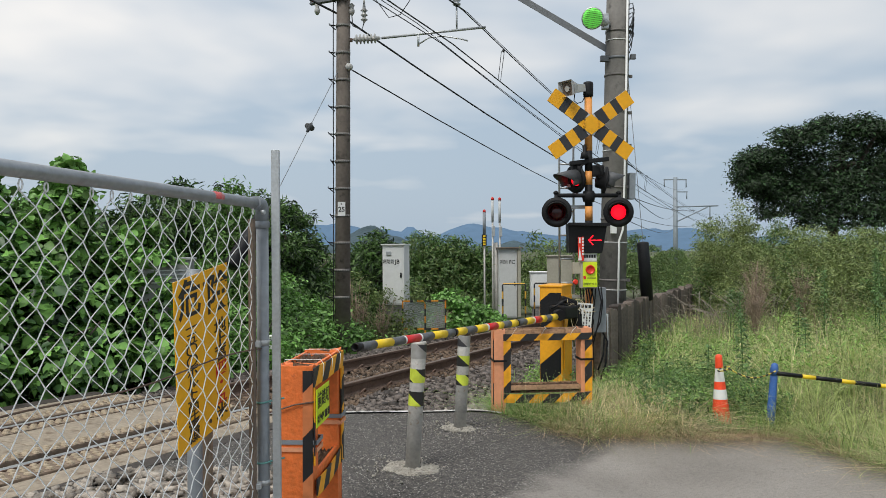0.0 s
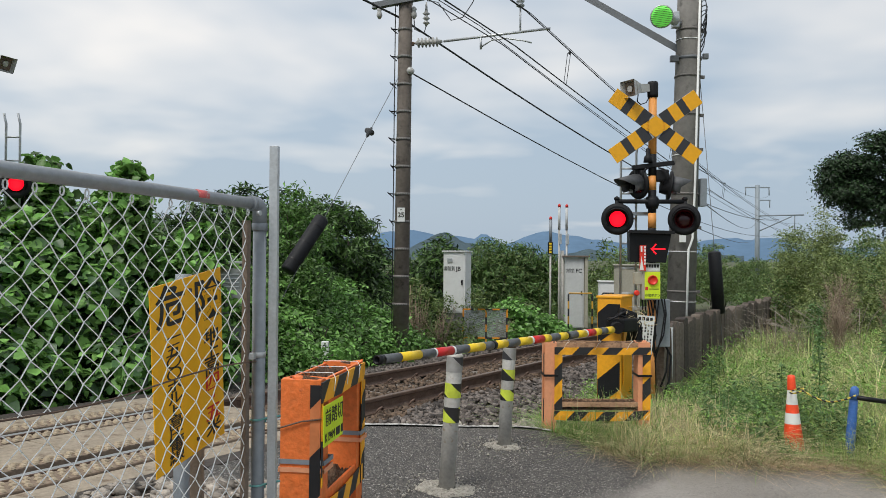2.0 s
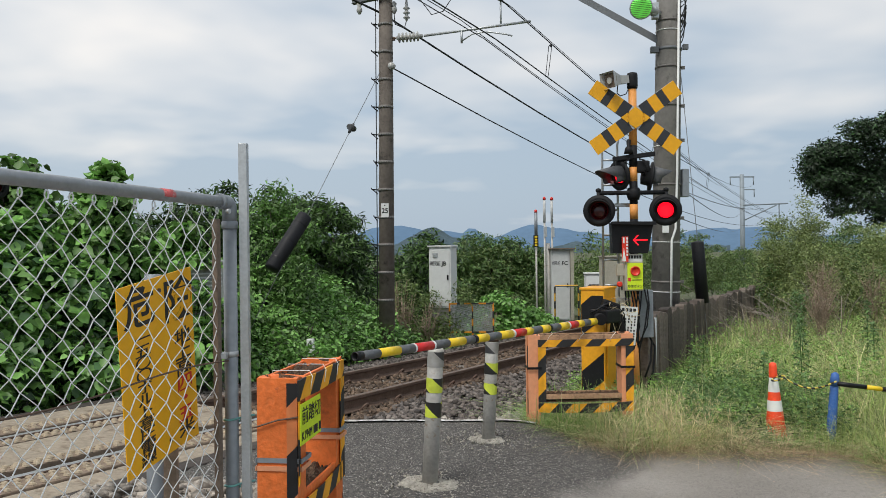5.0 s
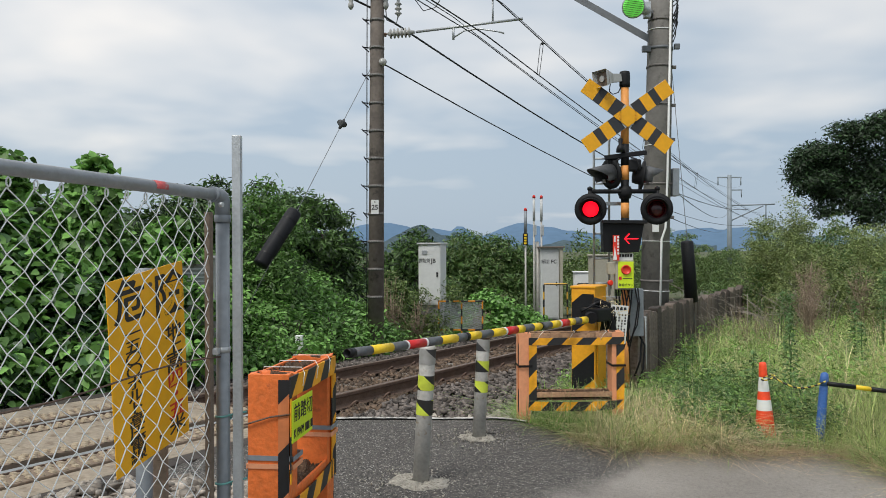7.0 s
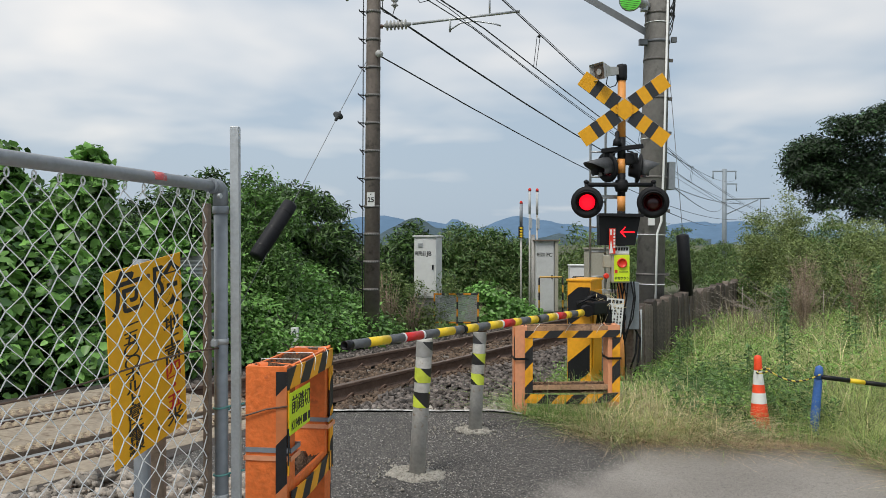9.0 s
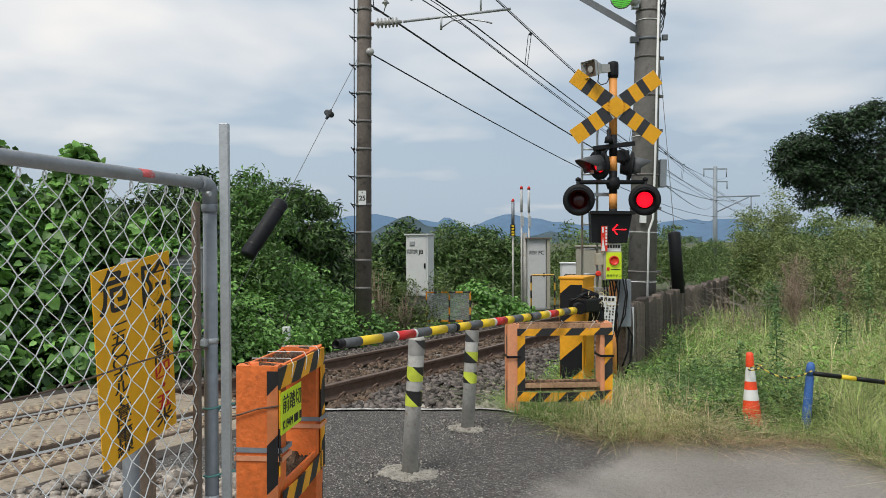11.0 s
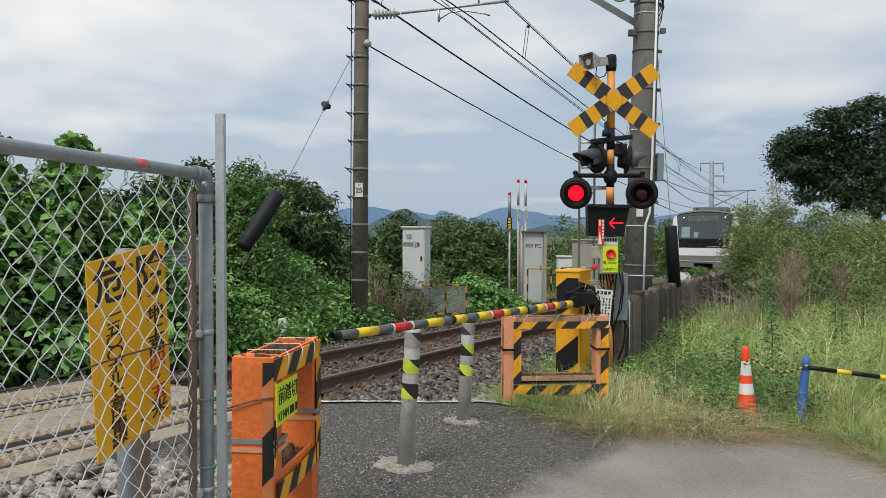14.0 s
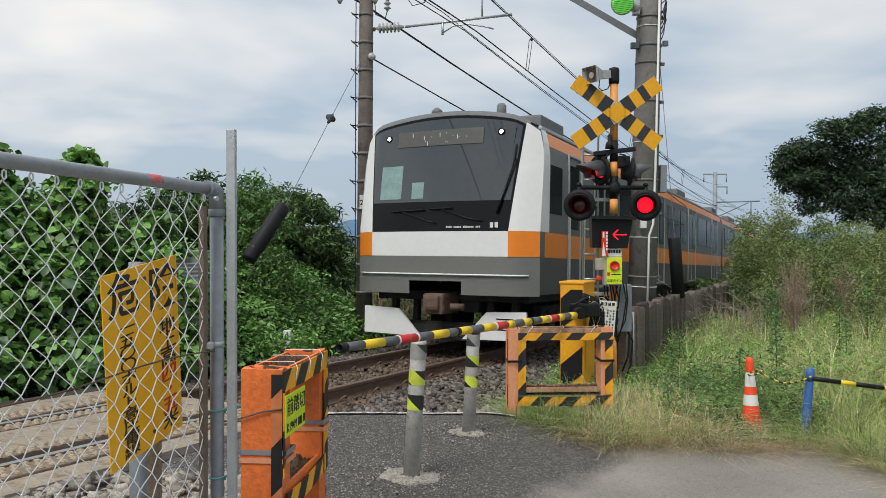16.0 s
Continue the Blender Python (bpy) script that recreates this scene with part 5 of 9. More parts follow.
def barrier_machine():
    g = thing("barrier_machine", "yellow and black barrier machine cabinet", "barrier machine", pose(1.47, 8.45, -0.12))
    q = Matrix.Translation((0.026, -0.20, 0.12)) @ Matrix.Rotation(radians(-28.7), 4, "Z")
    bm = bmesh.new()
    box(bm, (-0.1275, 0.20, 0.40), (0.255, 0.40, 1.30), bevel=0.014)
    bmesh.ops.transform(bm, matrix=q, verts=bm.verts[:])
    body = part("cabinet", bm, "yellow", g)
    for outline in ([(-0.247, 0.574), (-0.012, 0.75), (-0.012, 0.985), (-0.135, 0.985), (-0.247, 0.89)], [(-0.247, -0.08), (-0.012, 0.11), (-0.012, 0.40), (-0.247, 0.197)]):
        bm = bmesh.new()
        prism(bm, outline, 0.005, q @ Matrix.Translation((0, -0.004, 0)))
        part("black_panel", bm, "black_matt", body)
    bm = bmesh.new()
    box(bm, (-0.1275, 0.20, 1.055), (0.275, 0.42, 0.025), bevel=0.008)
    bmesh.ops.transform(bm, matrix=q, verts=bm.verts[:])
    part("lid", bm, "yellow", body)
    bm = bmesh.new()
    box(bm, (0.008, 0.20, 0.55), (0.012, 0.30, 0.80), bevel=0.004)
    bmesh.ops.transform(bm, matrix=q, verts=bm.verts[:])
    part("side_cover", bm, "yellow", body)
    bm = bmesh.new()
    rod(bm, (-0.02, -0.62, 0.92), (0.02, -0.18, 0.93), 0.055, seg=16)
    box(bm, (0.06, -0.42, 0.94), (0.22, 0.22, 0.13), Matrix.Rotation(radians(40), 4, "Z"), bevel=0.015)
    box(bm, (0.12, -0.30, 0.98), (0.18, 0.12, 0.20), Matrix.Rotation(radians(20), 4, "Y"), bevel=0.02)
    box(bm, (0.22, -0.28, 0.86), (0.08, 0.2, 0.26), Matrix.Rotation(radians(-15), 4, "Y"), bevel=0.02)
    tube(bm, [(0.0, -0.4, 1.02), (0.10, -0.38, 1.06), (0.20, -0.34, 1.0), (0.25, -0.3, 0.85), (0.2, -0.3, 0.7)], 0.014, 8)
    tube(bm, [(0.05, -0.35, 1.05), (0.18, -0.36, 1.02), (0.27, -0.32, 0.90), (0.28, -0.3, 0.72)], 0.012, 8)
    tube(bm, [(-0.1, -0.52, 0.98), (0.02, -0.5, 1.04), (0.16, -0.4, 0.98), (0.22, -0.36, 0.78)], 0.010, 8)
    bmesh.ops.translate(bm, vec=(-0.07, 0, -0.02), verts=bm.verts[:])
    part("drive_arm", bm, "black", g, "black boom holder and drive arm")
    for k in range(10):
        a = Vector((-0.07 + 0.018 * k, -0.48 + 0.02 * k, 0.89 + 0.012 * (k % 4)))
        bm = bmesh.new()
        tube(bm, [a, a + Vector((0.05, -0.03, 0.10 - 0.02 * (k % 3))), a + Vector((0.12, 0.02, 0.02)), a + Vector((0.10, 0.05, -0.16 - 0.02 * (k % 5)))], 0.008, 6)
        part("cable", bm, "black", g)
    bm = bmesh.new()
    rng = random.Random(4)
    for k in range(26):
        a = Vector((0.12 + rng.uniform(-.1, .1), -0.36 + rng.uniform(-.1, .1), 1.0 + rng.uniform(-.08, .06)))
        b = a + Vector((rng.uniform(-.14, .14), rng.uniform(-.06, .02), rng.uniform(-.22, .04)))
        tube(bm, [a, (a + b) / 2 + Vector((0, 0, rng.uniform(-.02, .05))), b], 0.0025, 4)
    tagged(part("straw_bits", bm, "straw", g, "dead grass caught on the arm"), kind="stuff")


# ---- masts, wires ----
def wire(name, pts, r, label, parent=None, sag=0.0, n=14):
    bm = bmesh.new()
    out = []
    for a, b in zip(pts, pts[1:]):
        a, b = Vector(a), Vector(b)
        for i in range(n + (b is pts[-1])):
            t = i / n
            out.append(a.lerp(b, t) - Vector((0, 0, 4 * sag * t * (1 - t))))
    out.append(Vector(pts[-1]))
    tube(bm, out, r, 5)
    ob = part(name, bm, "wire", parent)
    return ob


def clamp_band(bm, c, r, seg=20, h=0.035):
    lathe(bm, [(r + 0.002, -h / 2), (r + 0.008, -h / 2), (r + 0.008, h / 2), (r + 0.002, h / 2)], Matrix.Translation(c), seg)


def mast_left():
    bx, by = -1.225, 13.5
    p = thing("catenary_mast", "dark weathered concrete mast with step bands", "utility pole", pose(bx, by, 0), "masts along the railway")
    rad = lambda z: 0.138 - 0.0035 * z
    bm = bmesh.new()
    rod(bm, (0, 0, -1.2), (0.08, 0, 9.0), rad(-1.2), rad(9), 24)
    part("pole", bm, "dark_pole", p)
    for k in range(14):
        z = 0.62 + 0.475 * k
        bm = bmesh.new()
        c = Vector((0.009 * z, 0, z))
        clamp_band(bm, c, rad(z), 20, 0.05)
        band = part("step_band", bm, "band_dark", p)
        bm = bmesh.new()
        for q in range(9):
            w = math.pi * (1.12 + 0.76 * q / 8)
            e = Vector((math.cos(w), math.sin(w), 0))
            rod(bm, c + e * (rad(z) + 0.007), c + e * (rad(z) + 0.013), 0.011, seg=6)
        tagged(part("band_relief", bm, "band", band), kind="stuff")
        bm = bmesh.new()
        reach_ = 0.10 if k % 2 == 0 or k > 6 else 0.06
        l = c + Vector((-rad(z) - 0.01, -0.03, 0))
        tube(bm, [l, l + Vector((-reach_, -0.01, 0.008)), l + Vector((-reach_ - 0.012, -0.01, 0.035))], 0.012, 6)
        tube(bm, [l + Vector((0, 0, -0.07)), l + Vector((-reach_ * 0.85, -0.01, 0.0))], 0.010, 6)
        part("step_iron", bm, "black_matt", band)
    bm = bmesh.new()
    for x, y in ((-0.15, 0.02), (-0.145, -0.03)):
        tube(bm, [(x, y, -0.3), (x + 0.01, y, 2.0), (x + 0.02, y, 4.6), (x + 0.03, y + 0.02, 6.5)], 0.009, 6)
    part("cable", bm, "wire", p)
    bm = bmesh.new()
    box(bm, (0.012, -0.145, 2.16), (0.13, 0.004, 0.24), bevel=0.001)
    pl = part("number_plate", bm, "white_paint", p, "white plate with a number")
    text_part("25", 0.115, "ink", pl, Matrix.Translation((0.012, -0.149, 2.15)), bold=0.0028)
    bm = bmesh.new()
    box(bm, (0.012, -0.149, 2.245), (0.02, 0.002, 0.02))
    tagged(part("small_print", bm, "ink", pl), kind="stuff")
    # hinged arm with insulators, over the track
    ax = Vector((0.05, 0, 5.13))
    end = Vector((2.49, -0.45, 5.17 + 0.0))
    d = (end - ax).normalized()
    bm = bmesh.new()
    rod(bm, ax + d * 0.68, end + d * 0.02 + Vector((0, 0, 0.09)), 0.022, seg=10)
    part("arm_tube", bm, "galv", p)
    bm = bmesh.new()
    q = (end - ax).to_track_quat("Z", "Y").to_matrix().to_4x4()
    prof = [(0.02, 0.18)]
    for k in range(6):
        z = 0.24 + 0.065 * k
        prof += [(0.04, z - 0.02), (0.085, z - 0.005), (0.085, z + 0.008), (0.04, z + 0.02)]
    prof += [(0.025, 0.66)]
    lathe(bm, prof, Matrix.Translation(ax) @ q, 18)
    part("insulator", bm, "porcelain", p)
    bm = bmesh.new()
    box(bm, (0.16, 0, 5.13), (0.10, 0.06, 0.06), bevel=0.008)
    rod(bm, (0.1, 0, 5.13), ax + d * 0.24, 0.018, seg=8)
    part("hinge", bm, "rust", p)
    bm = bmesh.new()
    j = ax + d * 1.33 + Vector((0, 0, 0.04))
    rod(bm, j, j + Vector((0, 0, -0.22)), 0.02, seg=8)
    tube(bm, [j + Vector((0.01, 0, -0.18)), j + d * 0.18 + Vector((0, 0, -0.08)), j + d * 0.42 + Vector((0, 0, -0.06)), j + d * 0.75 + Vector((0, 0, -0.13)), j + d * 0.86 + Vector((0, 0, -0.17))], 0.014, 8)
    part("steady_arm", bm, "galv", p)
    bm = bmesh.new()
    w = ax + d * 2.0 + Vector((0, 0, 0.07))
    rod(bm, w, w + Vector((0, 0, 0.42)), 0.016, seg=8)
    lathe(bm, [(0.02, 0.40), (0.07, 0.43), (0.07, 0.45), (0.03, 0.47), (0.07, 0.50), (0.07, 0.52), (0.02, 0.55)], Matrix.Translation(w), 14)
    part("hanger", bm, "galv", p)
    # small insulator on the mast
    bm = bmesh.new()
    lathe(bm, [(0.02, 0.0), (0.06, 0.03), (0.07, 0.06), (0.06, 0.10), (0.02, 0.12)], Matrix.Translation((0.12, -0.08, 4.60)) @ pose(0, 0, 0, 60, 0, 40), 14)
    part("insulator", bm, "porcelain", p)
    # hanging strain insulator and jumper loop near the beam
    bm = bmesh.new()
    prof = [(0.01, -0.42)]
    for k in range(3):
        z = -0.36 + 0.08 * k
        prof += [(0.03, z - 0.02), (0.065, z), (0.03, z + 0.03)]
    prof += [(0.012, 0.0)]
    lathe(bm, prof, Matrix.Translation((0.42, -0.1, 5.82)), 14)
    part("insulator", bm, "porcelain", p)
    bm = bmesh.new()
    tube(bm, [(0.42, -0.1, 5.42), (0.38, -0.1, 5.28), (0.22, -0.08, 5.36), (0.2, -0.06, 5.6), (0.16, 0, 5.72)], 0.010, 6)
    tube(bm, [(0.43, -0.1, 5.85), (0.62, -0.1, 5.82), (0.85, -0.12, 5.5), (1.05, -0.14, 5.55), (1.22, -0.16, 5.8), (1.3, -0.18, 6.0)], 0.008, 6)
    part("jumper", bm, "wire", p)
    # guy wire with its insulator and a rubber sleeve
    g = thing("guy_wire", "guy wire with disc insulator and black sleeve", "guy wire")
    a, b, c = Vector((-1.27, 13.42, 4.55)), Vector((-1.69, 12.81, 3.50)), Vector((-2.75, 11.25, 0.8))
    bm = bmesh.new()
    tube(bm, [a, b, c + (c - b) * 0.4], 0.0055, 6)
    part("strand", bm, "guy_strand", g)
    bm = bmesh.new()
    q = (a - b).to_track_quat("Z", "Y").to_matrix().to_4x4()
    lathe(bm, [(0.02, -0.12), (0.035, -0.05), (0.085, -0.02), (0.085, 0.0), (0.035, 0.03), (0.015, 0.08)], Matrix.Translation(b) @ q, 18)
    part("insulator", bm, "hood_grey", g)
    bm = bmesh.new()
    e0, e1 = Vector((-2.295, 11.93, 2.02)), Vector((-2.72, 11.50, 1.22))
    q = (e0 - e1).to_track_quat("Z", "Y").to_matrix().to_4x4()
    L = (e0 - e1).length
    lathe(bm, [(0.02, 0.012), (0.10, 0.0), (0.115, -0.03), (0.115, -L + 0.03), (0.10, -L), (0.02, -L - 0.01)], Matrix.Translation(e0) @ q, 20)
    sl = part("sleeve", bm, "rubber", g)
    bm = bmesh.new()
    for t in (0.18, 0.5, 0.82):
        lathe(bm, [(0.117, -L * t - 0.012), (0.119, -L * t), (0.117, -L * t + 0.012)], Matrix.Translation(e0) @ q, 20, False)
    part("seam", bm, "black", sl)


def mast_right():
    bx, by = 3.15, 12.0
    p = thing("catenary_mast", "grey concrete mast with clamps and white conduit", "utility pole", pose(bx, by, 0, 0, 1.35, 0), "masts along the railway")
    rad = lambda z: 0.215 - 0.0065 * z
    bm = bmesh.new()
    rod(bm, (0, 0, -1.2), (0, 0, 9.5), rad(-1.2), rad(9.5), 28)
    part("pole", bm, "mast_grey", p)
    for z in (0.95, 1.92, 2.42, 3.10, 3.62, 4.2, 4.9, 5.5):
        bm = bmesh.new()
        clamp_band(bm, (0, 0, z), rad(z), 24, 0.034)
        for k in range(10):
            w = math.pi * (1.15 + 0.7 * k / 9)
            rod(bm, Vector((math.cos(w), math.sin(w), 0)) * (rad(z) + 0.006) + Vector((0, 0, z)), Vector((math.cos(w), math.sin(w), 0)) * (rad(z) + 0.016) + Vector((0, 0, z)), 0.010, seg=6)
        box(bm, (rad(z) + 0.03, -0.02, z), (0.06, 0.03, 0.05), bevel=0.006)
        part("clamp_band", bm, "band_dark", p)
    for z in (0.80, 1.55, 3.0, 4.75):
        bm = bmesh.new()
        clamp_band(bm, (0, 0, z), rad(z), 24, 0.012)
        part("strap", bm, "white_paint", p)
    bm = bmesh.new()
    tube(bm, [(0.02, -0.235, 0.1), (0.02, -0.23, 1.58), (0.08, -0.215, 1.75), (0.10, -0.19, 2.6), (0.10, -0.175, 5.8)], 0.018, 10)
    part("conduit", bm, "white_paint", p)
    bm = bmesh.new()
    box(bm, (-0.08, -0.25, 1.75), (0.09, 0.06, 0.13), bevel=0.006)
    part("small_box", bm, "white_paint", p)
    bm = bmesh.new()
    box(bm, (0.26, -0.02, 2.45), (0.10, 0.16, 0.42), bevel=0.01)
    part("terminal_box", bm, "grey_paint", p)
    rng = random.Random(2)
    bm = bmesh.new()
    for k in range(6):
        z = 4.9 + 0.08 * k
        tube(bm, [(0.12, -0.15, z), (0.20, -0.12, z + rng.uniform(-.05, .1)), (0.24, -0.08, z + rng.uniform(-.15, .15)), (0.20, -0.1, z - 0.25), (0.16, -0.12, z - 0.35)], 0.008, 5)
    tagged(part("cable_tangle", bm, "wire", p), "tangled black cables", kind="stuff")
    bm = bmesh.new()
    tube(bm, [(0.19, -0.05, 0.4), (0.18, -0.05, 3), (0.16, -0.05, 6)], 0.008, 6)
    part("cable", bm, "wire", p)
    # green lamp on a bracket
    g = thing("crossing_beacon", "round green striped beacon lamp on the mast", "beacon")
    c = Vector((2.74, 11.55, 4.98))
    aim = (Vector((-0.1, 0.5, 1.5)) - c).normalized()
    q = aim.to_track_quat("Z", "Y").to_matrix().to_4x4()
    bm = bmesh.new()
    lathe(bm, [(0.06, -0.16), (0.13, -0.13), (0.165, -0.03), (0.168, 0.02), (0.155, 0.025)], Matrix.Translation(c) @ q, 28)
    hs = part("housing", bm, "galv", g)
    bm = bmesh.new()
    lathe(bm, [(0.155, 0.022), (0.12, 0.045), (0.06, 0.06), (0.001, 0.065)], Matrix.Translation(c) @ q, 28)
    part("lens", bm, "glow_green", hs, "lit green lens")
    bm = bmesh.new()
    for k in range(10):
        y = -0.132 + 0.0293 * k
        half = math.sqrt(max(0.0, 0.155 ** 2 - y * y))
        box(bm, (0, y, 0.068), (2 * half, 0.007, 0.014))
    bmesh.ops.rotate(bm, cent=(0, 0, 0), matrix=Matrix.Rotation(radians(-12), 3, "Z"), verts=bm.verts[:])
    bmesh.ops.transform(bm, matrix=Matrix.Translation(c) @ q, verts=bm.verts[:])
    part("slat", bm, "leaf_b", hs)
    bm = bmesh.new()
    rod(bm, c + Vector((0.10, 0.06, 0.02)), (3.1, 11.95, 5.0), 0.085, 0.06, 14)
    box(bm, (3.02, 11.85, 5.02), (0.10, 0.10, 0.24), bevel=0.01)
    part("bracket", bm, "galv", g)
    # beam over the track and its strut
    bmth = thing("portal_beam", "grey steel beam and strut across the track", "beam")
    bm = bmesh.new()
    a, b = Vector((-1.75, 13.55, 5.76)), Vector((3.4, 12.1, 6.22))
    box(bm, (a + b) / 2, ((b - a).length, 0.10, 0.012), (b - a).to_track_quat("X", "Z").to_matrix().to_4x4())
    box(bm, (a + b) / 2 + Vector((0, -0.05, 0.045)), ((b - a).length, 0.010, 0.10), (b - a).to_track_quat("X", "Z").to_matrix().to_4x4())
    part("beam", bm, "strut_grey", bmth)
    bm = bmesh.new()
    a, b = Vector((3.28, 11.90, 4.48)), Vector((1.2, 12.72, 6.02))
    q = (b - a).to_track_quat("X", "Z").to_matrix().to_4x4()
    box(bm, (a + b) / 2, ((b - a).length, 0.012, 0.10), q, bevel=0.002)
    box(bm, (a + b) / 2 + Vector((0, 0.04, 0.035)), ((b - a).length, 0.08, 0.010), q, bevel=0.002)
    part("strut", bm, "strut_grey", bmth)
    bm = bmesh.new()
    clamp_band(bm, (3.26, 12.0, 4.47), 0.186, 24, 0.045)
    box(bm, (3.02, 11.9, 4.45), (0.12, 0.08, 0.09), bevel=0.006)
    box(bm, (3.50, 11.95, 4.50), (0.08, 0.06, 0.08), bevel=0.006)
    part("collar", bm, "strut_grey", bmth)
    for x in (-1.62, -1.02):
        bm = bmesh.new()
        lathe(bm, [(0.02, 5.55), (0.05, 5.60), (0.05, 5.64), (0.03, 5.68), (0.05, 5.72), (0.02, 5.76)], pose(x, 13.45, 0), 12)
        part("insulator", bm, "porcelain", bmth)
    # guy of this mast with its sleeve
    g = thing("guy_wire", "guy wire with a black rubber sleeve", "guy wire")
    bm = bmesh.new()
    tube(bm, [(3.40, 11.98, 4.5), (3.665, 12.0, 1.56), (3.78, 12.0, 0.3), (3.80, 12.0, -0.1)], 0.005, 6)
    part("strand", bm, "guy_strand", g)
    bm = bmesh.new()
    e0, e1 = Vector((3.66, 12.0, 1.55)), Vector((3.73, 12.0, 0.62))
    q = (e0 - e1).to_track_quat("Z", "Y").to_matrix().to_4x4()
    L = (e0 - e1).length
    lathe(bm, [(0.02, 0.01), (0.085, 0.0), (0.094, -0.02), (0.094, -L), (0.02, -L)], Matrix.Translation(e0) @ q, 20)
    part("sleeve", bm, "rubber", g)


def far_mast():
    x, y = 23.8, 63.0
    p = thing("catenary_mast", "distant grey mast with cross-arms", "utility pole", pose(x, y, 0), "masts along the railway")
    bm = bmesh.new()
    rod(bm, (0, 0, -3), (0, 0, 7.35), 0.21, 0.175, 14)
    part("pole", bm, "far_steel", p)
    bm = bmesh.new()
    box(bm, (0, 0, 7.15), (2.0, 0.12, 0.10))
    for sx in (-1, 1):
        rod(bm, (sx * 0.95, 0, 7.1), (sx * 0.95, 0, 6.5), 0.05, seg=8)
    part("crossarm", bm, "far_steel", p)
    bm = bmesh.new()
    box(bm, (0.55, 0, 6.1), (1.0, 0.1, 0.09))
    rod(bm, (1.0, 0, 6.1), (1.0, 0, 5.5), 0.05, seg=8)
    part("crossarm", bm, "far_steel", p)
    bm = bmesh.new()
    rod(bm, (0, 0, 4.82), (3.2, -1.3, 4.85), 0.06, seg=8)
    rod(bm, (0, 0, 3.5), (2.4, -1.0, 4.75), 0.05, seg=8)
    rod(bm, (2.6, -1.0, 4.85), (2.6, -1.0, 3.6), 0.05, seg=8)
    part("arm", bm, "far_steel", p)


def build_rail():
    rails()
    sleepers_and_clips()
    ballast()
    crossing()


build_rail()


def log():
    """A weathered length of timber lying on the stones by the sign."""
    a, b = Vector((-1.80, 5.20, 0.05)), Vector((-1.38, 4.84, 0.045))
    lg = thing("log", "weathered grey length of timber on the stones", "timber", Matrix.Translation(a))
    d = b - a
    side = Vector((d.y, -d.x, 0)).normalized()
    bm = bmesh.new()
    rows = []
    for i in range(13):
        c = d * (i / 12)
        rows.append([bm.verts.new(c + (side * math.cos(w) + Vector((0, 0, 1)) * math.sin(w)) * (0.042 + 0.012 * noise.noise(c * 9 + Vector((w * 2, 0, 0))))) for w in [k * 0.698 for k in range(9)]])
    for p, q in zip(rows, rows[1:]):
        for k in range(9):
            bm.faces.new((p[k], p[(k + 1) % 9], q[(k + 1) % 9], q[k]))
    bm.faces.new(rows[0][::-1])
    bm.faces.new(rows[-1])
    part("trunk", bm, mat("grey_timber", (0.36, 0.31, 0.26), 0.9, 0, 0.35, 14, 0.6, stain=((0.16, 0.12, 0.09), 0.54)), lg)


log()
bollard(-0.209, 5.23, 0.86, 0.050, False, ((0.43, 0.525), (0.585, 0.675), (0.745, 0.84)), 3.4)
bollard(0.208, 6.32, 0.815, 0.050, True, ((0.36, 0.445), (0.515, 0.60), (0.675, 0.76)), 2.9)
boom()
left_guard()
guard(pose(0.60, 7.12, -0.04, 0, 0, 2.5), 0.93, 0.76, "faded orange steel guard frame with striped boards in grass", True)
fence()
danger_sign()
cone_and_bar()
signal(pose(1.935, 8.78, 0), "level crossing signal post with crossbuck and red lamps")
signal(pose(-6.02, 9.09, 0.385) @ Matrix.Diagonal((-1, 1, 1, 1)), "crossing signal post beyond the track behind vines", True, 0.34)
barrier_machine()
mast_left()
mast_right()
far_mast()


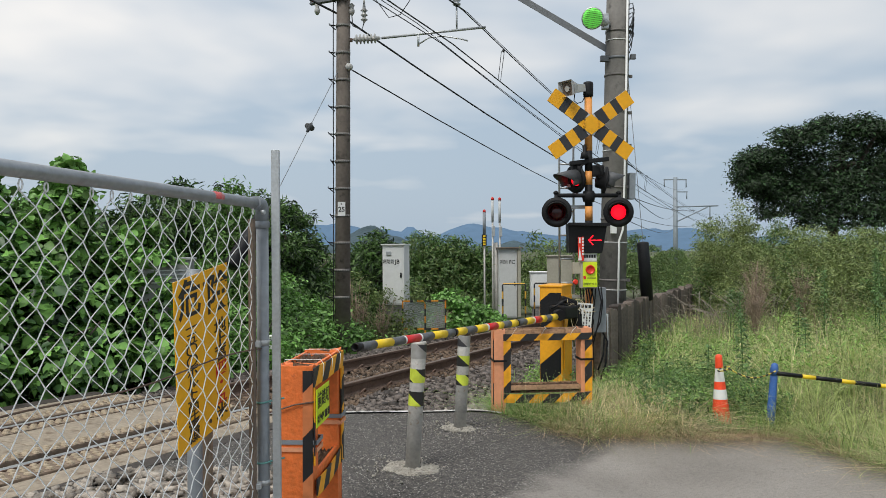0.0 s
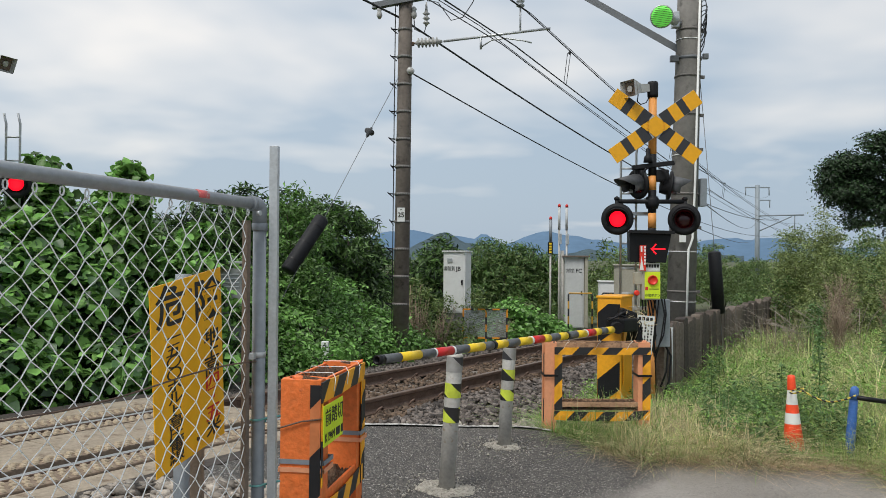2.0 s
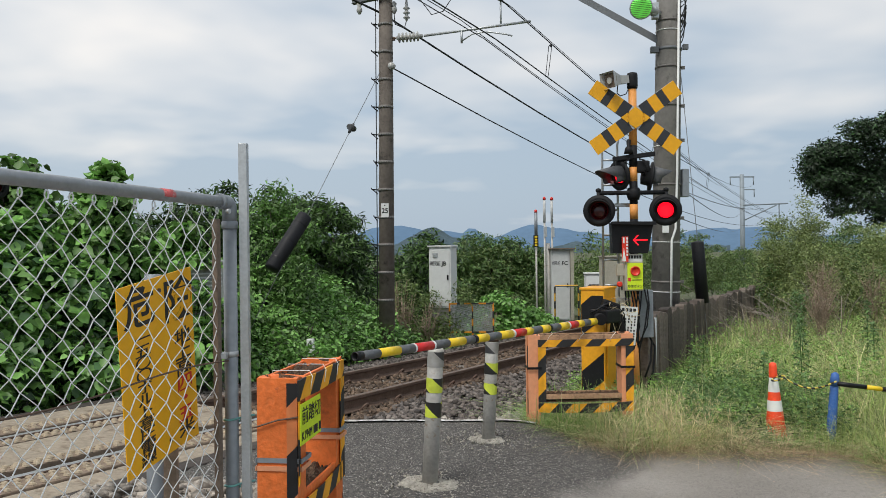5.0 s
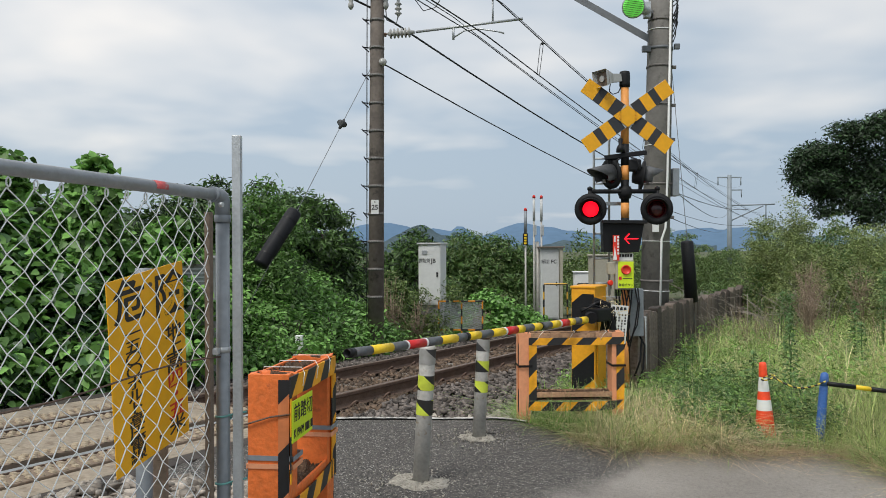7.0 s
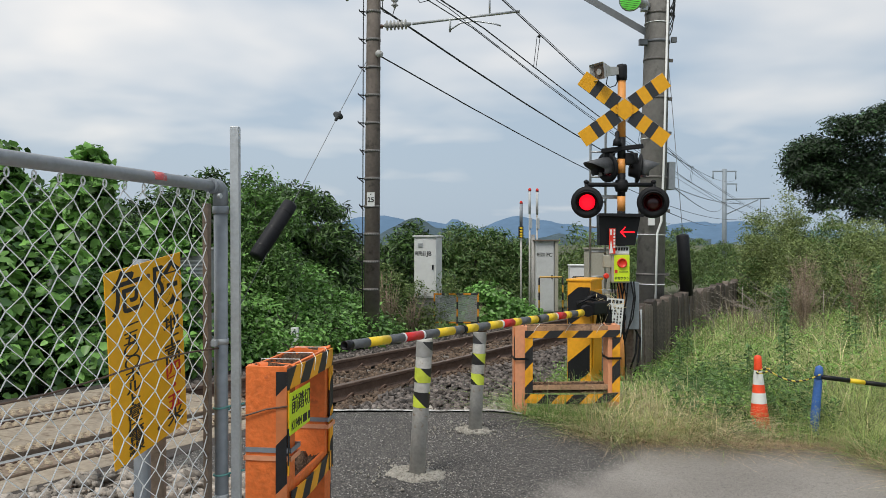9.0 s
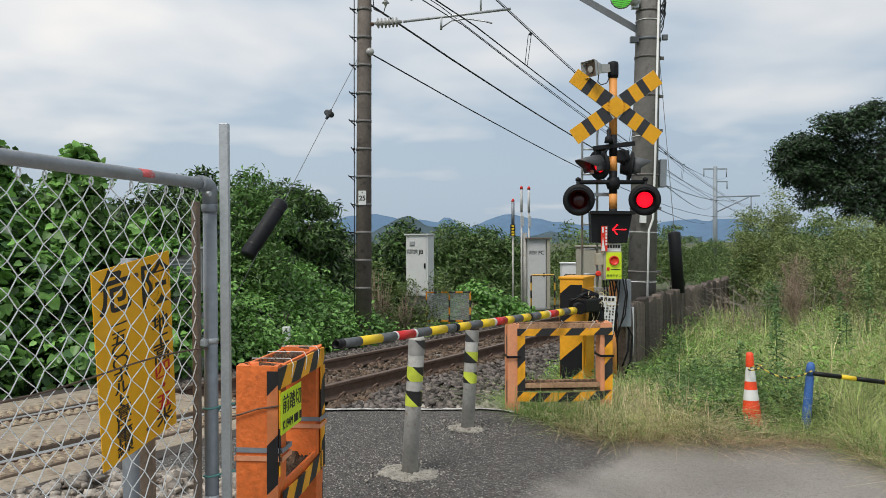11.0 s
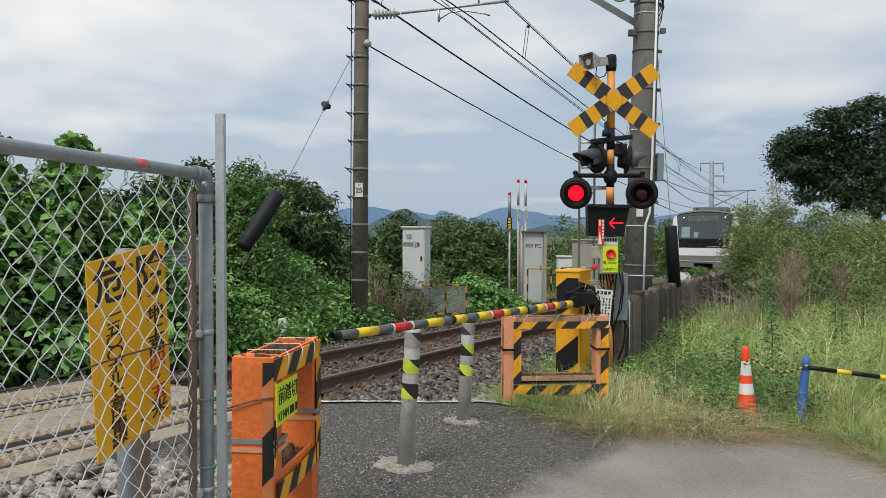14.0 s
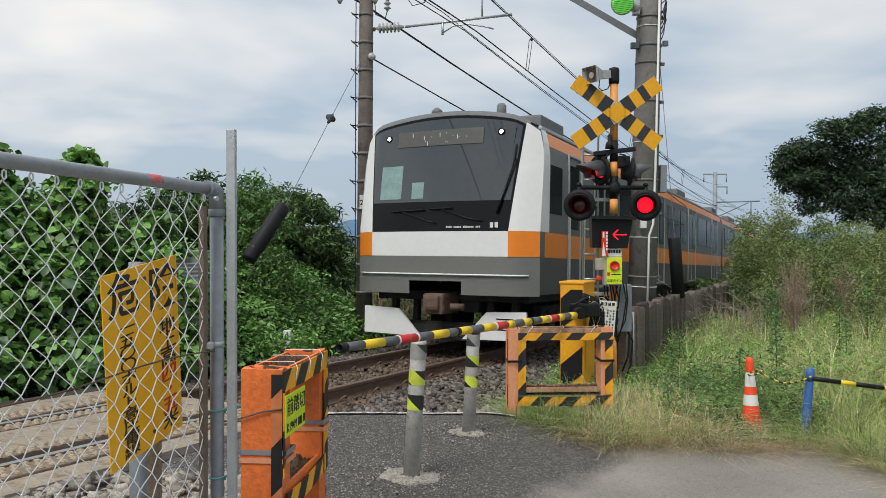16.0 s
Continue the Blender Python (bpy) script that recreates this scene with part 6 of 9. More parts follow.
# ---- wires ----
def overhead():
    def line(name, label, pts, r, sag):
        bm = bmesh.new()
        out = []
        for (a, b), g in zip(zip(pts, pts[1:]), sag):
            n = 16
            for i in range(n):
                t = i / n
                out.append(a.lerp(b, t) - Vector((0, 0, 4 * g * t * (1 - t))))
        out.append(pts[-1])
        tube(bm, out, r, 5)
        tagged(part(name, bm, "wire"), label, "wire", "overhead wires")
    s1, s2 = 1.4, 57.6
    back = -52
    line("contact_wire", "thin dark contact wire over the track", [trk(back, -0.2, 4.9), trk(s1, 0.01, 4.99), trk(s2, 0.1, 4.9)], 0.011, (0.03, 0.6))
    line("messenger_wire", "dark messenger wire hung above the contact wire", [trk(back, -0.1, 5.7), trk(s1, 0.2, 5.52), trk(s2, 0.1, 5.65)], 0.010, (0.5, 0.8))
    line("messenger_wire", "thin second wire beside the messenger", [trk(back, 0.1, 5.75), trk(s1, 0.29, 5.46), trk(s2, 0.25, 5.7)], 0.006, (0.5, 0.8))
    line("feeder_cable", "thick twisted black cable strung between masts", [trk(back, -2.9, 6.4), trk(s1, -2.16, 5.755), trk(s2, -2.0, 6.63)], 0.019, (0.6, 1.1))
    line("feeder_cable", "black cable strung from the mast insulator", [trk(s1, -1.92, 4.76), trk(s2, -2.0, 5.35)], 0.013, (0.99,))
    line("branch_wire", "thin wire crossing above the track", [trk(back, -1.3, 6.6), trk(s1, -0.62, 5.40), trk(s2, -0.5, 6.3)], 0.007, (0.4, 1.0))
    line("branch_wire", "thin wire crossing above the track", [trk(back, -1.0, 6.3), trk(s1, -0.2, 5.03), trk(s2, -0.4, 5.6)], 0.008, (0.4, 0.85))
    m = Vector((3.35, 12.1, 0))
    far = Vector((23.8, 63.0, 0))
    for z0, x1, z1, r, sag in ((2.98, -0.95, 6.5, 0.005, 0.35), (2.88, 0.95, 6.5, 0.006, 0.35), (2.45, -0.1, 4.25, 0.009, 0.5), (1.95, -0.2, 2.95, 0.007, 0.3)):
        line("branch_wire", "thin wire from the mast towards the next one", [m + Vector((0, 0, z0)), far + Vector((x1, 0, z1))], r, (sag,))
    for s, off in ((3.55, 0.05), (11.5, 0.08), (19.5, 0.1)):
        bm = bmesh.new()
        z1 = 5.44 - 0.045 * (s - 3.5) if s < 12 else 4.95
        rod(bm, trk(s, off + 0.02, 4.98 - 0.03 * s), trk(s, off + 0.1, z1), 0.006, seg=6)
        rod(bm, trk(s, off - 0.03, 4.98 - 0.03 * s), trk(s, off + 0.04, z1), 0.006, seg=6)
        lathe(bm, [(0.01, -0.03), (0.035, 0.0), (0.01, 0.03)], Matrix.Translation(trk(s, off + 0.08, z1)), 10)
        tagged(part("dropper", bm, "wire"), "twin dropper between messenger and contact wire", "dropper", "droppers")


# ---- cabinets and posts beyond the track ----
def cabinet(name, label, x, y, z0, z1, w, d, rot, material, legs=0.3):
    c = thing(name, label, "cabinet", pose(x, y, 0, 0, 0, rot), "trackside cabinets")
    bm = bmesh.new()
    box(bm, (0, d / 2, (z0 + z1) / 2), (w, d, z1 - z0), bevel=0.01)
    body = part("body", bm, material, c)
    bm = bmesh.new()
    box(bm, (0, d / 2 - 0.01, z1 + 0.012), (w + 0.05, d + 0.06, 0.03), bevel=0.008)
    part("roof", bm, material, c)
    bm = bmesh.new()
    box(bm, (0, -0.005, (z0 + z1) / 2 - 0.01), (w - 0.06, 0.012, z1 - z0 - 0.08), bevel=0.004)
    door = part("door", bm, material, c)
    bm = bmesh.new()
    box(bm, (w * 0.36, -0.02, (z0 + z1) / 2), (0.03, 0.02, 0.10), bevel=0.004)
    part("handle", bm, "black_matt", door)
    bm = bmesh.new()
    box(bm, (0, d / 2, z0 - legs / 2), (w * 0.85, d * 0.8, legs), bevel=0.01)
    part("plinth", bm, "concrete", c)
    return c, door


def cabinets():
    c, door = cabinet("relay_cabinet", "white trackside cabinet with faded lettering", -0.32, 15.2, 0.34, 1.53, 0.45, 0.42, -16, "white_paint", 0.75)
    text_part("JB", 0.115, "ink", door, Matrix.Translation((0.085, -0.014, 1.20)), bold=0.0025)
    text_part("病院前", 0.10, "ink", door, Matrix.Translation((-0.095, -0.014, 1.20)), squeeze=0.78, bold=0.0005)
    bm = bmesh.new()
    box(bm, (-0.09, -0.02, 1.37), (0.10, 0.02, 0.08), bevel=0.006)
    part("lock_cover", bm, "galv", door)
    c, door = cabinet("relay_cabinet", "tall white cabinet with faded lettering and dark frame", 2.57, 19.0, -0.3, 1.42, 0.45, 0.5, -4, "cabinet_grey", 0.5)
    text_part("FC", 0.13, "ink", door, Matrix.Translation((0.10, -0.014, 1.1)), bold=0.002)
    text_part("病院前", 0.11, "ink", door, Matrix.Translation((-0.11, -0.014, 1.1)), squeeze=0.6)
    bm = bmesh.new()
    box(bm, (0.275, 0.2, 0.58), (0.08, 0.5, 1.72), bevel=0.006)
    part("side_panel", bm, "beige", c)
    bm = bmesh.new()
    box(bm, (0.04, 0.2, 1.46), (0.64, 0.6, 0.03), bevel=0.006)
    part("top_plate", bm, "brown_post", c)
    cabinet("equipment_box", "low white equipment box with a rusty lid", 3.75, 20.5, -0.15, 0.78, 0.62, 0.4, -4, "white_paint", 0.5)
    cabinet("equipment_box", "beige steel equipment box beside the track", 3.18, 15.9, 0.05, 1.28, 0.52, 0.4, -12, "beige", 0.6)
    # pipe rail before the cabinet
    r = thing("hand_rail", "bent pipe rail in yellow and black", "rail", pose(2.62, 18.4, -0.5))
    st = striped("pipe_stripe", (0.7, 0.4, 0.05), BLK, 0.36, 0.0, 0.5, "z")
    bm = bmesh.new()
    tube(bm, [(-0.28, 0, -0.4), (-0.28, 0, 1.05), (-0.26, 0, 1.08), (0.26, 0, 1.08), (0.28, 0, 1.05), (0.28, 0, -0.4)], 0.021, 8)
    part("pipe", bm, st, r)
    r = thing("hand_rail", "bent pipe rail in yellow and black", "rail", pose(3.65, 19.6, -0.5))
    bm = bmesh.new()
    tube(bm, [(-0.30, 0, -0.4), (-0.30, 0, 1.0), (-0.28, 0, 1.03), (0.28, 0, 1.03), (0.30, 0, 1.0), (0.30, 0, -0.4)], 0.021, 8)
    part("pipe", bm, st, r)
    # small meshed barrier
    g = thing("mesh_barrier", "small wire mesh barrier in orange and black", "barrier", pose(-0.14, 15.0, 0, 0, 0, -1))
    st = striped("barrier_stripe", (0.75, 0.30, 0.02), BLK, 0.28, 0.0, 0.5, "x")
    stz = striped("barrier_stripe_upright", (0.75, 0.30, 0.02), BLK, 0.28, 0.0, 0.5, "z")
    for x in (0.0, 0.44, 0.84):
        bm = bmesh.new()
        box(bm, (x, 0, -0.02), (0.03, 0.03, 0.94), bevel=0.004)
        part("upright", bm, stz, g)
    for z in (0.43, -0.12):
        bm = bmesh.new()
        box(bm, (0.42, -0.003, z), (0.87, 0.025, 0.03), bevel=0.004)
        part("bar", bm, st, g)
    bm = bmesh.new()
    for k in range(-12, 42):
        x0 = k * 0.022
        for sg in (1, -1):
            a = Vector((x0, 0.012, -0.10)) if sg > 0 else Vector((x0 + 0.26, 0.014, -0.10))
            b = a + Vector((sg * 0.26, 0, 0.52))
            # clip to the frame
            t0 = max(0, (0.0 - a.x) / (b.x - a.x) if sg > 0 else (0.84 - a.x) / (b.x - a.x))
            t1 = min(1, (0.84 - a.x) / (b.x - a.x) if sg > 0 else (0.0 - a.x) / (b.x - a.x))
            if t1 - t0 > 0.05:
                rod(bm, a.lerp(b, t0), a.lerp(b, t1), 0.0036, seg=3, caps=False)
    part("mesh", bm, "galv", g)
    # signal aerials on slim posts
    for x, top, red, blk, grp in ((2.02, 2.42, True, True, ""), (2.235, 2.74, True, False, ""), (2.42, 2.73, True, False, "")):
        a = thing("marker_post", "slim grey post with a red-tipped tube" if not blk else "slim grey post with dark tube and small black sign", "post", pose(x, 19.4, 0), "slim posts by the cabinets")
        bm = bmesh.new()
        rod(bm, (0, 0, -1.0), (0, 0, top - 0.62), 0.024, seg=10)
        part("post", bm, "bollard", a)
        bm = bmesh.new()
        rod(bm, (0, 0, top - 0.62), (0, 0, top - 0.05), 0.032 if not blk else 0.04, seg=12)
        part("tube", bm, "cabinet_grey" if not blk else "grey_paint", a)
        bm = bmesh.new()
        lathe(bm, [(0.04, top - 0.05), (0.038, top), (0.015, top + 0.03)], seg=12)
        part("tip", bm, "red_ink", a)
        if blk:
            bm = bmesh.new()
            box(bm, (-0.01, -0.05, 1.66), (0.125, 0.03, 0.29), bevel=0.006)
            sg = part("sign", bm, "black", a)
            bm = bmesh.new()
            for z in (1.765, 1.695, 1.625, 1.555):
                box(bm, (-0.01, -0.068, z), (0.065, 0.004, 0.045))
            part("yellow_marking", bm, "boom_yellow", sg)
        else:
            bm = bmesh.new()
            box(bm, (0.02, -0.03, top - 0.85), (0.07, 0.06, 0.26), bevel=0.006)
            part("small_box", bm, "galv", a)
    a = thing("marker_post", "thick grey post with clamps beside slim posts", "post", pose(2.33, 19.5, 0), "slim posts by the cabinets")
    bm = bmesh.new()
    rod(bm, (0, 0, -1.0), (0, 0, 1.6), 0.05, seg=14)
    part("post", bm, "bollard", a)
    bm = bmesh.new()
    box(bm, (-0.08, -0.1, -0.55), (0.3, 0.12, 0.34), bevel=0.02)
    part("foot_box", bm, "black_matt", a)
    # grey box that stands in the growth past the crossing
    e, door = cabinet("equipment_box", "weathered grey metal box overgrown by vines", -3.12, 9.62, -0.1, 1.35, 0.62, 0.3, 6, "dull_box", 0.4)
    for k in range(4):
        bm = bmesh.new()
        box(bm, (0.05, -0.014, 1.22 - 0.05 * k), (0.40, 0.012, 0.018), bevel=0.003)
        part("louvre", bm, "galv", door)
    # distance post in the bushes
    k = thing("distance_post", "white distance post half hidden in bushes", "marker", pose(-2.08, 11.1, -0.02))
    bm = bmesh.new()
    box(bm, (0, 0, 0.06), (0.10, 0.08, 0.40), bevel=0.006)
    pl = part("post", bm, "white_paint", k)
    text_part("0", 0.12, "ink", pl, Matrix.Translation((-0.005, -0.043, 0.17)))


# ---- sleeper fence on the road side of the track ----
def plank_fence():
    f = thing("timber_fence", "dark weathered fence of old upright sleepers", "fence", Matrix.Translation(trk(-1.03, 2.95)))
    rng = random.Random(9)
    o = trk(-1.03, 2.95)
    s = 0.0
    meshes = []
    for k in range(5):
        bm = bmesh.new()
        w = 0.20
        prism(bm, [(-w / 2, -0.9), (w / 2, -0.9), (w / 2, 0.0 + rng.uniform(-.02, .0)), (w / 4, 0.02 + rng.uniform(-.01, .02)), (-w / 4, 0.02 + rng.uniform(-.02, .02)), (-w / 2, 0.0 + rng.uniform(-.03, .0))], 0.12, Matrix.Translation((0, -0.06, 0)))
        bmesh.ops.bevel(bm, geom=bm.edges[:], offset=0.008, segments=1, affect="EDGES")
        me = bpy.data.meshes.new("plank")
        bm.to_mesh(me)
        bm.free()
        me.materials.append(M["plank"])
        meshes.append(me)
    k = 0
    while s < 26:
        p = trk(-1.03 + s, 2.95) - o
        ob = new("plank", rng.choice(meshes))
        ob.parent = f
        top = 0.70 - o.z + GRADE * s * 0.5 + rng.uniform(-0.03, 0.03) + (0.02 if k < 1 else 0)
        ob.matrix_basis = Matrix.Translation((p.x, p.y, top)) @ pose(0, 0, 0, rng.uniform(-1.5, 1.5), rng.uniform(-1.5, 1.5), 90 - math.degrees(HEAD) + rng.uniform(-4, 4))
        s += rng.uniform(0.222, 0.245) if k not in (0,) else 0.30
        k += 1
    bm = bmesh.new()
    rod(bm, (0.16, 0.16, 0.74), (0.17, 0.2, -0.2), 0.014, seg=8)
    part("conduit", bm, "white_paint", f)


# ---- plants ----
def leaf_cloud(name, pts, nrm, size, material, rng, aspect=0.6, fold=0.25, spread=0.6, droop=0.0):
    """Folded leaves at the points; nrm gives the way each one roughly faces."""
    pts, nrm = np.asarray(pts), np.asarray(nrm)
    n = len(pts)
    nr = nrm + rng.normal(0, spread, (n, 3))
    nr /= np.linalg.norm(nr, axis=1, keepdims=True) + 1e-9
    d = rng.normal(0, 1, (n, 3)) + nrm * 0.4
    d[:, 2] -= droop
    d -= nr * (d * nr).sum(1, keepdims=True)
    d /= np.linalg.norm(d, axis=1, keepdims=True) + 1e-9
    w = np.cross(nr, d)
    L = size * rng.uniform(0.55, 1.3, (n, 1))
    W = L * aspect * 0.5
    up = nr * (W * fold)
    b = pts - d * L * 0.5
    if aspect > 0.42:
        e = b + d * L - nr * L * 0.16
        v = np.stack([b, b + d * L * 0.22 + w * W * 0.95 + up, b + d * L * 0.62 + w * W * 0.8 + up * 0.7 - nr * L * 0.05, e, b + d * L * 0.62 - w * W * 0.8 + up * 0.7 - nr * L * 0.05, b + d * L * 0.22 - w * W * 0.95 + up], 1)
        f = np.array([(0, 1, 2, 3), (0, 3, 4, 5)])[None] + 6 * np.arange(n)[:, None, None]
        return fast_mesh(name, v.reshape(-1, 3), f.reshape(-1, 4), material)
    v = np.stack([b, b + d * L * 0.4 + w * W + up, b + d * L - nr * L * 0.12, b + d * L * 0.4 - w * W + up], 1)
    f = np.array([(0, 1, 2), (0, 2, 3)])[None] + 4 * np.arange(n)[:, None, None]
    return fast_mesh(name, v.reshape(-1, 3), f.reshape(-1, 3), material)


def clump_points(blobs, per_m2, rng, clump=0.22, leaves=14, low=-0.5, inner=0.3):
    """Leaf places in flat sprays over the skins of the blobs and a thinner layer inside, with gaps between."""
    P, N = [], []
    for cx, cy, cz, rx, ry, rz in blobs:
        rx, ry, rz = abs(rx), abs(ry), max(0.1, rz)
        area = 4 * math.pi * ((rx * ry) ** 1.6 / 3 + (rx * rz) ** 1.6 / 3 + (ry * rz) ** 1.6 / 3) ** (1 / 1.6)
        nc = max(6, int(area * per_m2 / leaves * (1 + inner)))
        d = rng.normal(0, 1, (nc, 3))
        d /= np.linalg.norm(d, axis=1, keepdims=True)
        d = d[d[:, 2] > low]
        bump = np.array([noise.noise(Vector(q * 2.3) + Vector((cx, cy, cz))) for q in d])
        rad = 0.92 + 0.30 * bump + rng.uniform(-0.14, 0.10, len(d))
        rad = np.where(rng.random(len(d)) < inner / (1 + inner), rad * rng.uniform(0.5, 0.8, len(d)), rad)
        c = d * rad[:, None] * np.array([rx, ry, rz]) + np.array([cx, cy, cz])
        nn = d / np.array([rx, ry, rz])
        nn /= np.linalg.norm(nn, axis=1, keepdims=True)
        nn = nn * 0.6 + np.array([0, 0, 0.8])
        k = rng.poisson(leaves, len(c)) + 2
        idx = np.repeat(np.arange(len(c)), k)
        j = rng.normal(0, 1, (len(idx), 3)) * clump * np.array([1.15, 1.15, 0.38])
        j[:, 2] -= 0.25 * np.abs(j[:, :2]).sum(1)
        P.append(c[idx] + j)
        N.append(nn[idx])
    return np.concatenate(P), np.concatenate(N)


def bush(name, label, category, blobs, size, material, seed, density=260, aspect=0.6, clump=0.2, leaves=14, droop=0.2, trunk=None, group="", spread=0.6, low=-0.5, second=None, inner=0.3):
    rng = np.random.default_rng(seed)
    b0 = blobs[0]
    root = thing(name, label, category, pose(b0[0], b0[1], ground_z(b0[0], b0[1])), group)
    off = Vector((b0[0], b0[1], ground_z(b0[0], b0[1])))
    P, N = clump_points(blobs, density, rng, clump, leaves, low, inner)
    keep = P[:, 2] > np.array([ground_z(x, y) for x, y in P[:, :2]]) + 0.02
    P, N = P[keep], N[keep]
    P = P - np.array(off)
    cut = rng.random(len(P)) < (0.0 if second is None else 0.35)
    cr = leaf_cloud("crown", P[~cut], N[~cut], size, material, rng, aspect, 0.3, spread, droop)
    cr.parent = root
    if second is not None:
        c2 = leaf_cloud("crown", P[cut], N[cut], size * 0.9, second, rng, aspect, 0.3, spread, droop)
        c2.parent = root
    bm = bmesh.new()
    r2 = random.Random(seed)
    for cx, cy, cz, rx, ry, rz in blobs[:1]:
        base = Vector((cx + r2.uniform(-.1, .1) * rx, cy, ground_z(cx, cy) - 0.1)) - off
        top = Vector((cx, cy, cz + rz * 0.3)) - off
        t = trunk or 0.025
        tube(bm, [base, base.lerp(top, 0.5) + Vector((r2.uniform(-.1, .1), r2.uniform(-.1, .1), 0)), top], t, 6)
        for k in range(6):
            e = top + Vector((r2.uniform(-.8, .8) * rx, r2.uniform(-.8, .8) * ry, r2.uniform(-.3, .7) * rz))
            st = base.lerp(top, r2.uniform(0.35, 0.95))
            tube(bm, [st, st.lerp(e, 0.5) + Vector((0, 0, 0.06)), e], t * 0.4, 5)
    part("trunk", bm, "bark", root)
    return root


def far_side(s, off):
    p = trk(s, off)
    return p.x, p.y


def mound(s, off, z, r, flat=1.0):
    x, y = far_side(s, off)
    return (x, y, trk(s).z + z, r, r, r * flat)


def hedges():
    rng = random.Random(21)
    # broad-leaved growth right behind the crossing
    n = 0
    for k in range(7):
        s = -11.2 + 1.35 * k
        B = [mound(s + rng.uniform(-.3, .3), -2.15 - rng.uniform(0, .3), 0.25, 0.55, 0.8), mound(s + 0.6, -2.0 - rng.uniform(0, .3), 0.10, 0.42, 0.8), mound(s + rng.uniform(-.3, .3), -2.7 - rng.uniform(0, .3), 0.85 + rng.uniform(-.1, .2), 0.62), mound(s + 0.7, -2.75, 0.7 + rng.uniform(-.2, .2), 0.55), mound(s + rng.uniform(-.3, .3), -3.3, 1.25 + rng.uniform(-.35, .15), 0.55), mound(s + 0.65, -3.5, 1.15 + rng.uniform(-.4, .2), 0.55)]
        bush("shrub", "dense broad-leaved green shrub beyond the crossing", "shrub", B, 0.135, "leaf_a", 31 + k, 205, 0.85, 0.13, 7, 0.6, group="shrubs beyond the track", second="leaf_deep", spread=0.45)
    for x, y, h, sd in ((-4.30, 9.6, 2.62, 116), (-5.38, 9.6, 2.68, 117), (-6.3, 8.6, 2.5, 118), (-3.55, 9.9, 1.9, 119)):
        bush("vine_shoot", "tall climbing shoot with broad green leaves", "vine", [(x, y, h - 0.75, 0.34, 0.30, 0.5), (x + 0.04, y, h - 0.40, 0.20, 0.20, 0.32), (x + 0.10, y, h - 0.12, 0.13, 0.12, 0.14), (x - 0.15, y, h - 1.2, 0.55, 0.4, 0.5)], 0.135, "leaf_a", sd, 330, 0.85, 0.07, 5, 0.5, group="vines over the shrubs", second="leaf_b")
    bl = [(-2.08, 10.85, -0.12, 0.26, 0.10, 0.22), (-2.28, 10.9, 0.05, 0.18, 0.10, 0.22), (-1.86, 10.9, 0.0, 0.16, 0.10, 0.24)]
    bush("shrub", "low leafy growth round the distance post", "shrub", bl, 0.085, "leaf_a", 64, 420, 0.5, 0.07, 7, 0.5, group="shrubs beyond the track")
    # green bank up to the mast
    for k in range(6):
        s = -3.4 + 0.95 * k
        f = 1 - 0.09 * k
        B = [mound(s, -2.3, 0.12, 0.42, 0.8), mound(s + 0.5, -2.2, 0.02, 0.34, 0.7), mound(s + 0.2, -2.9, 0.5 * f, 0.5), mound(s + 0.7, -2.8, 0.35 * f, 0.42), mound(s + rng.uniform(-.2, .2), -3.5, 1.0 * f, 0.58), mound(s + 0.5, -3.9, 1.1 * f + rng.uniform(-.2, .2), 0.52)]
        bush("shrub", "bright green leafy shrub at the ballast edge", "shrub", B, 0.095, "leaf_a", 51 + k, 430, 0.5, 0.12, 10, 0.6, group="shrubs beyond the track", second="leaf_b", spread=0.45)
    # tall dark shrubs just past the fence post
    B = [mound(-3.3, -3.9, 1.2, 0.6), mound(-3.7, -4.3, 1.85, 0.5), mound(-2.7, -4.6, 1.75, 0.45), mound(-4.5, -4.6, 1.7, 0.7), mound(-1.9, -4.8, 1.35, 0.6), mound(-3.9, -4.2, 2.1, 0.28), mound(-3.2, -4.4, 2.0, 0.25)]
    bush("shrub", "tall dark green shrub behind the fence", "shrub", B, 0.10, "leaf_b", 61, 380, 0.4, 0.12, 10, 0.9, group="shrubs beyond the track", second="leaf_a")
    # tall brighter shrub beside them
    bl = [(-2.95, 12.9, 1.5, 0.42, 0.35, 0.7), (-2.85, 12.9, 2.2, 0.26, 0.25, 0.36), (-3.15, 12.9, 2.1, 0.24, 0.25, 0.4), (-2.55, 12.8, 1.75, 0.30, 0.3, 0.4), (-2.7, 12.6, 0.9, 0.5, 0.35, 0.6), (-3.15, 12.6, 0.7, 0.5, 0.35, 0.6), (-2.95, 12.9, 2.5, 0.12, 0.12, 0.18)]
    bush("shrub", "tall green shrub with drooping leaflets", "shrub", bl, 0.10, "leaf_b", 65, 420, 0.38, 0.11, 10, 0.9, group="shrubs beyond the track", second="leaf_a")
    # creeper over the grey box
    bl = [(-3.3, 9.5, 0.55, 0.24, 0.07, 0.34), (-2.98, 9.5, 0.3, 0.22, 0.07, 0.4), (-3.05, 9.5, 0.95, 0.12, 0.05, 0.24), (-3.38, 9.5, 1.15, 0.12, 0.06, 0.2), (-2.86, 9.5, 0.72, 0.10, 0.05, 0.22), (-3.2, 9.55, 1.36, 0.22, 0.10, 0.07)]
    bush("vine_shoot", "creeper hanging over the grey box", "vine", bl, 0.10, "leaf_a", 66, 260, 0.8, 0.05, 4, 0.5, group="vines over the shrubs", second="leaf_deep")
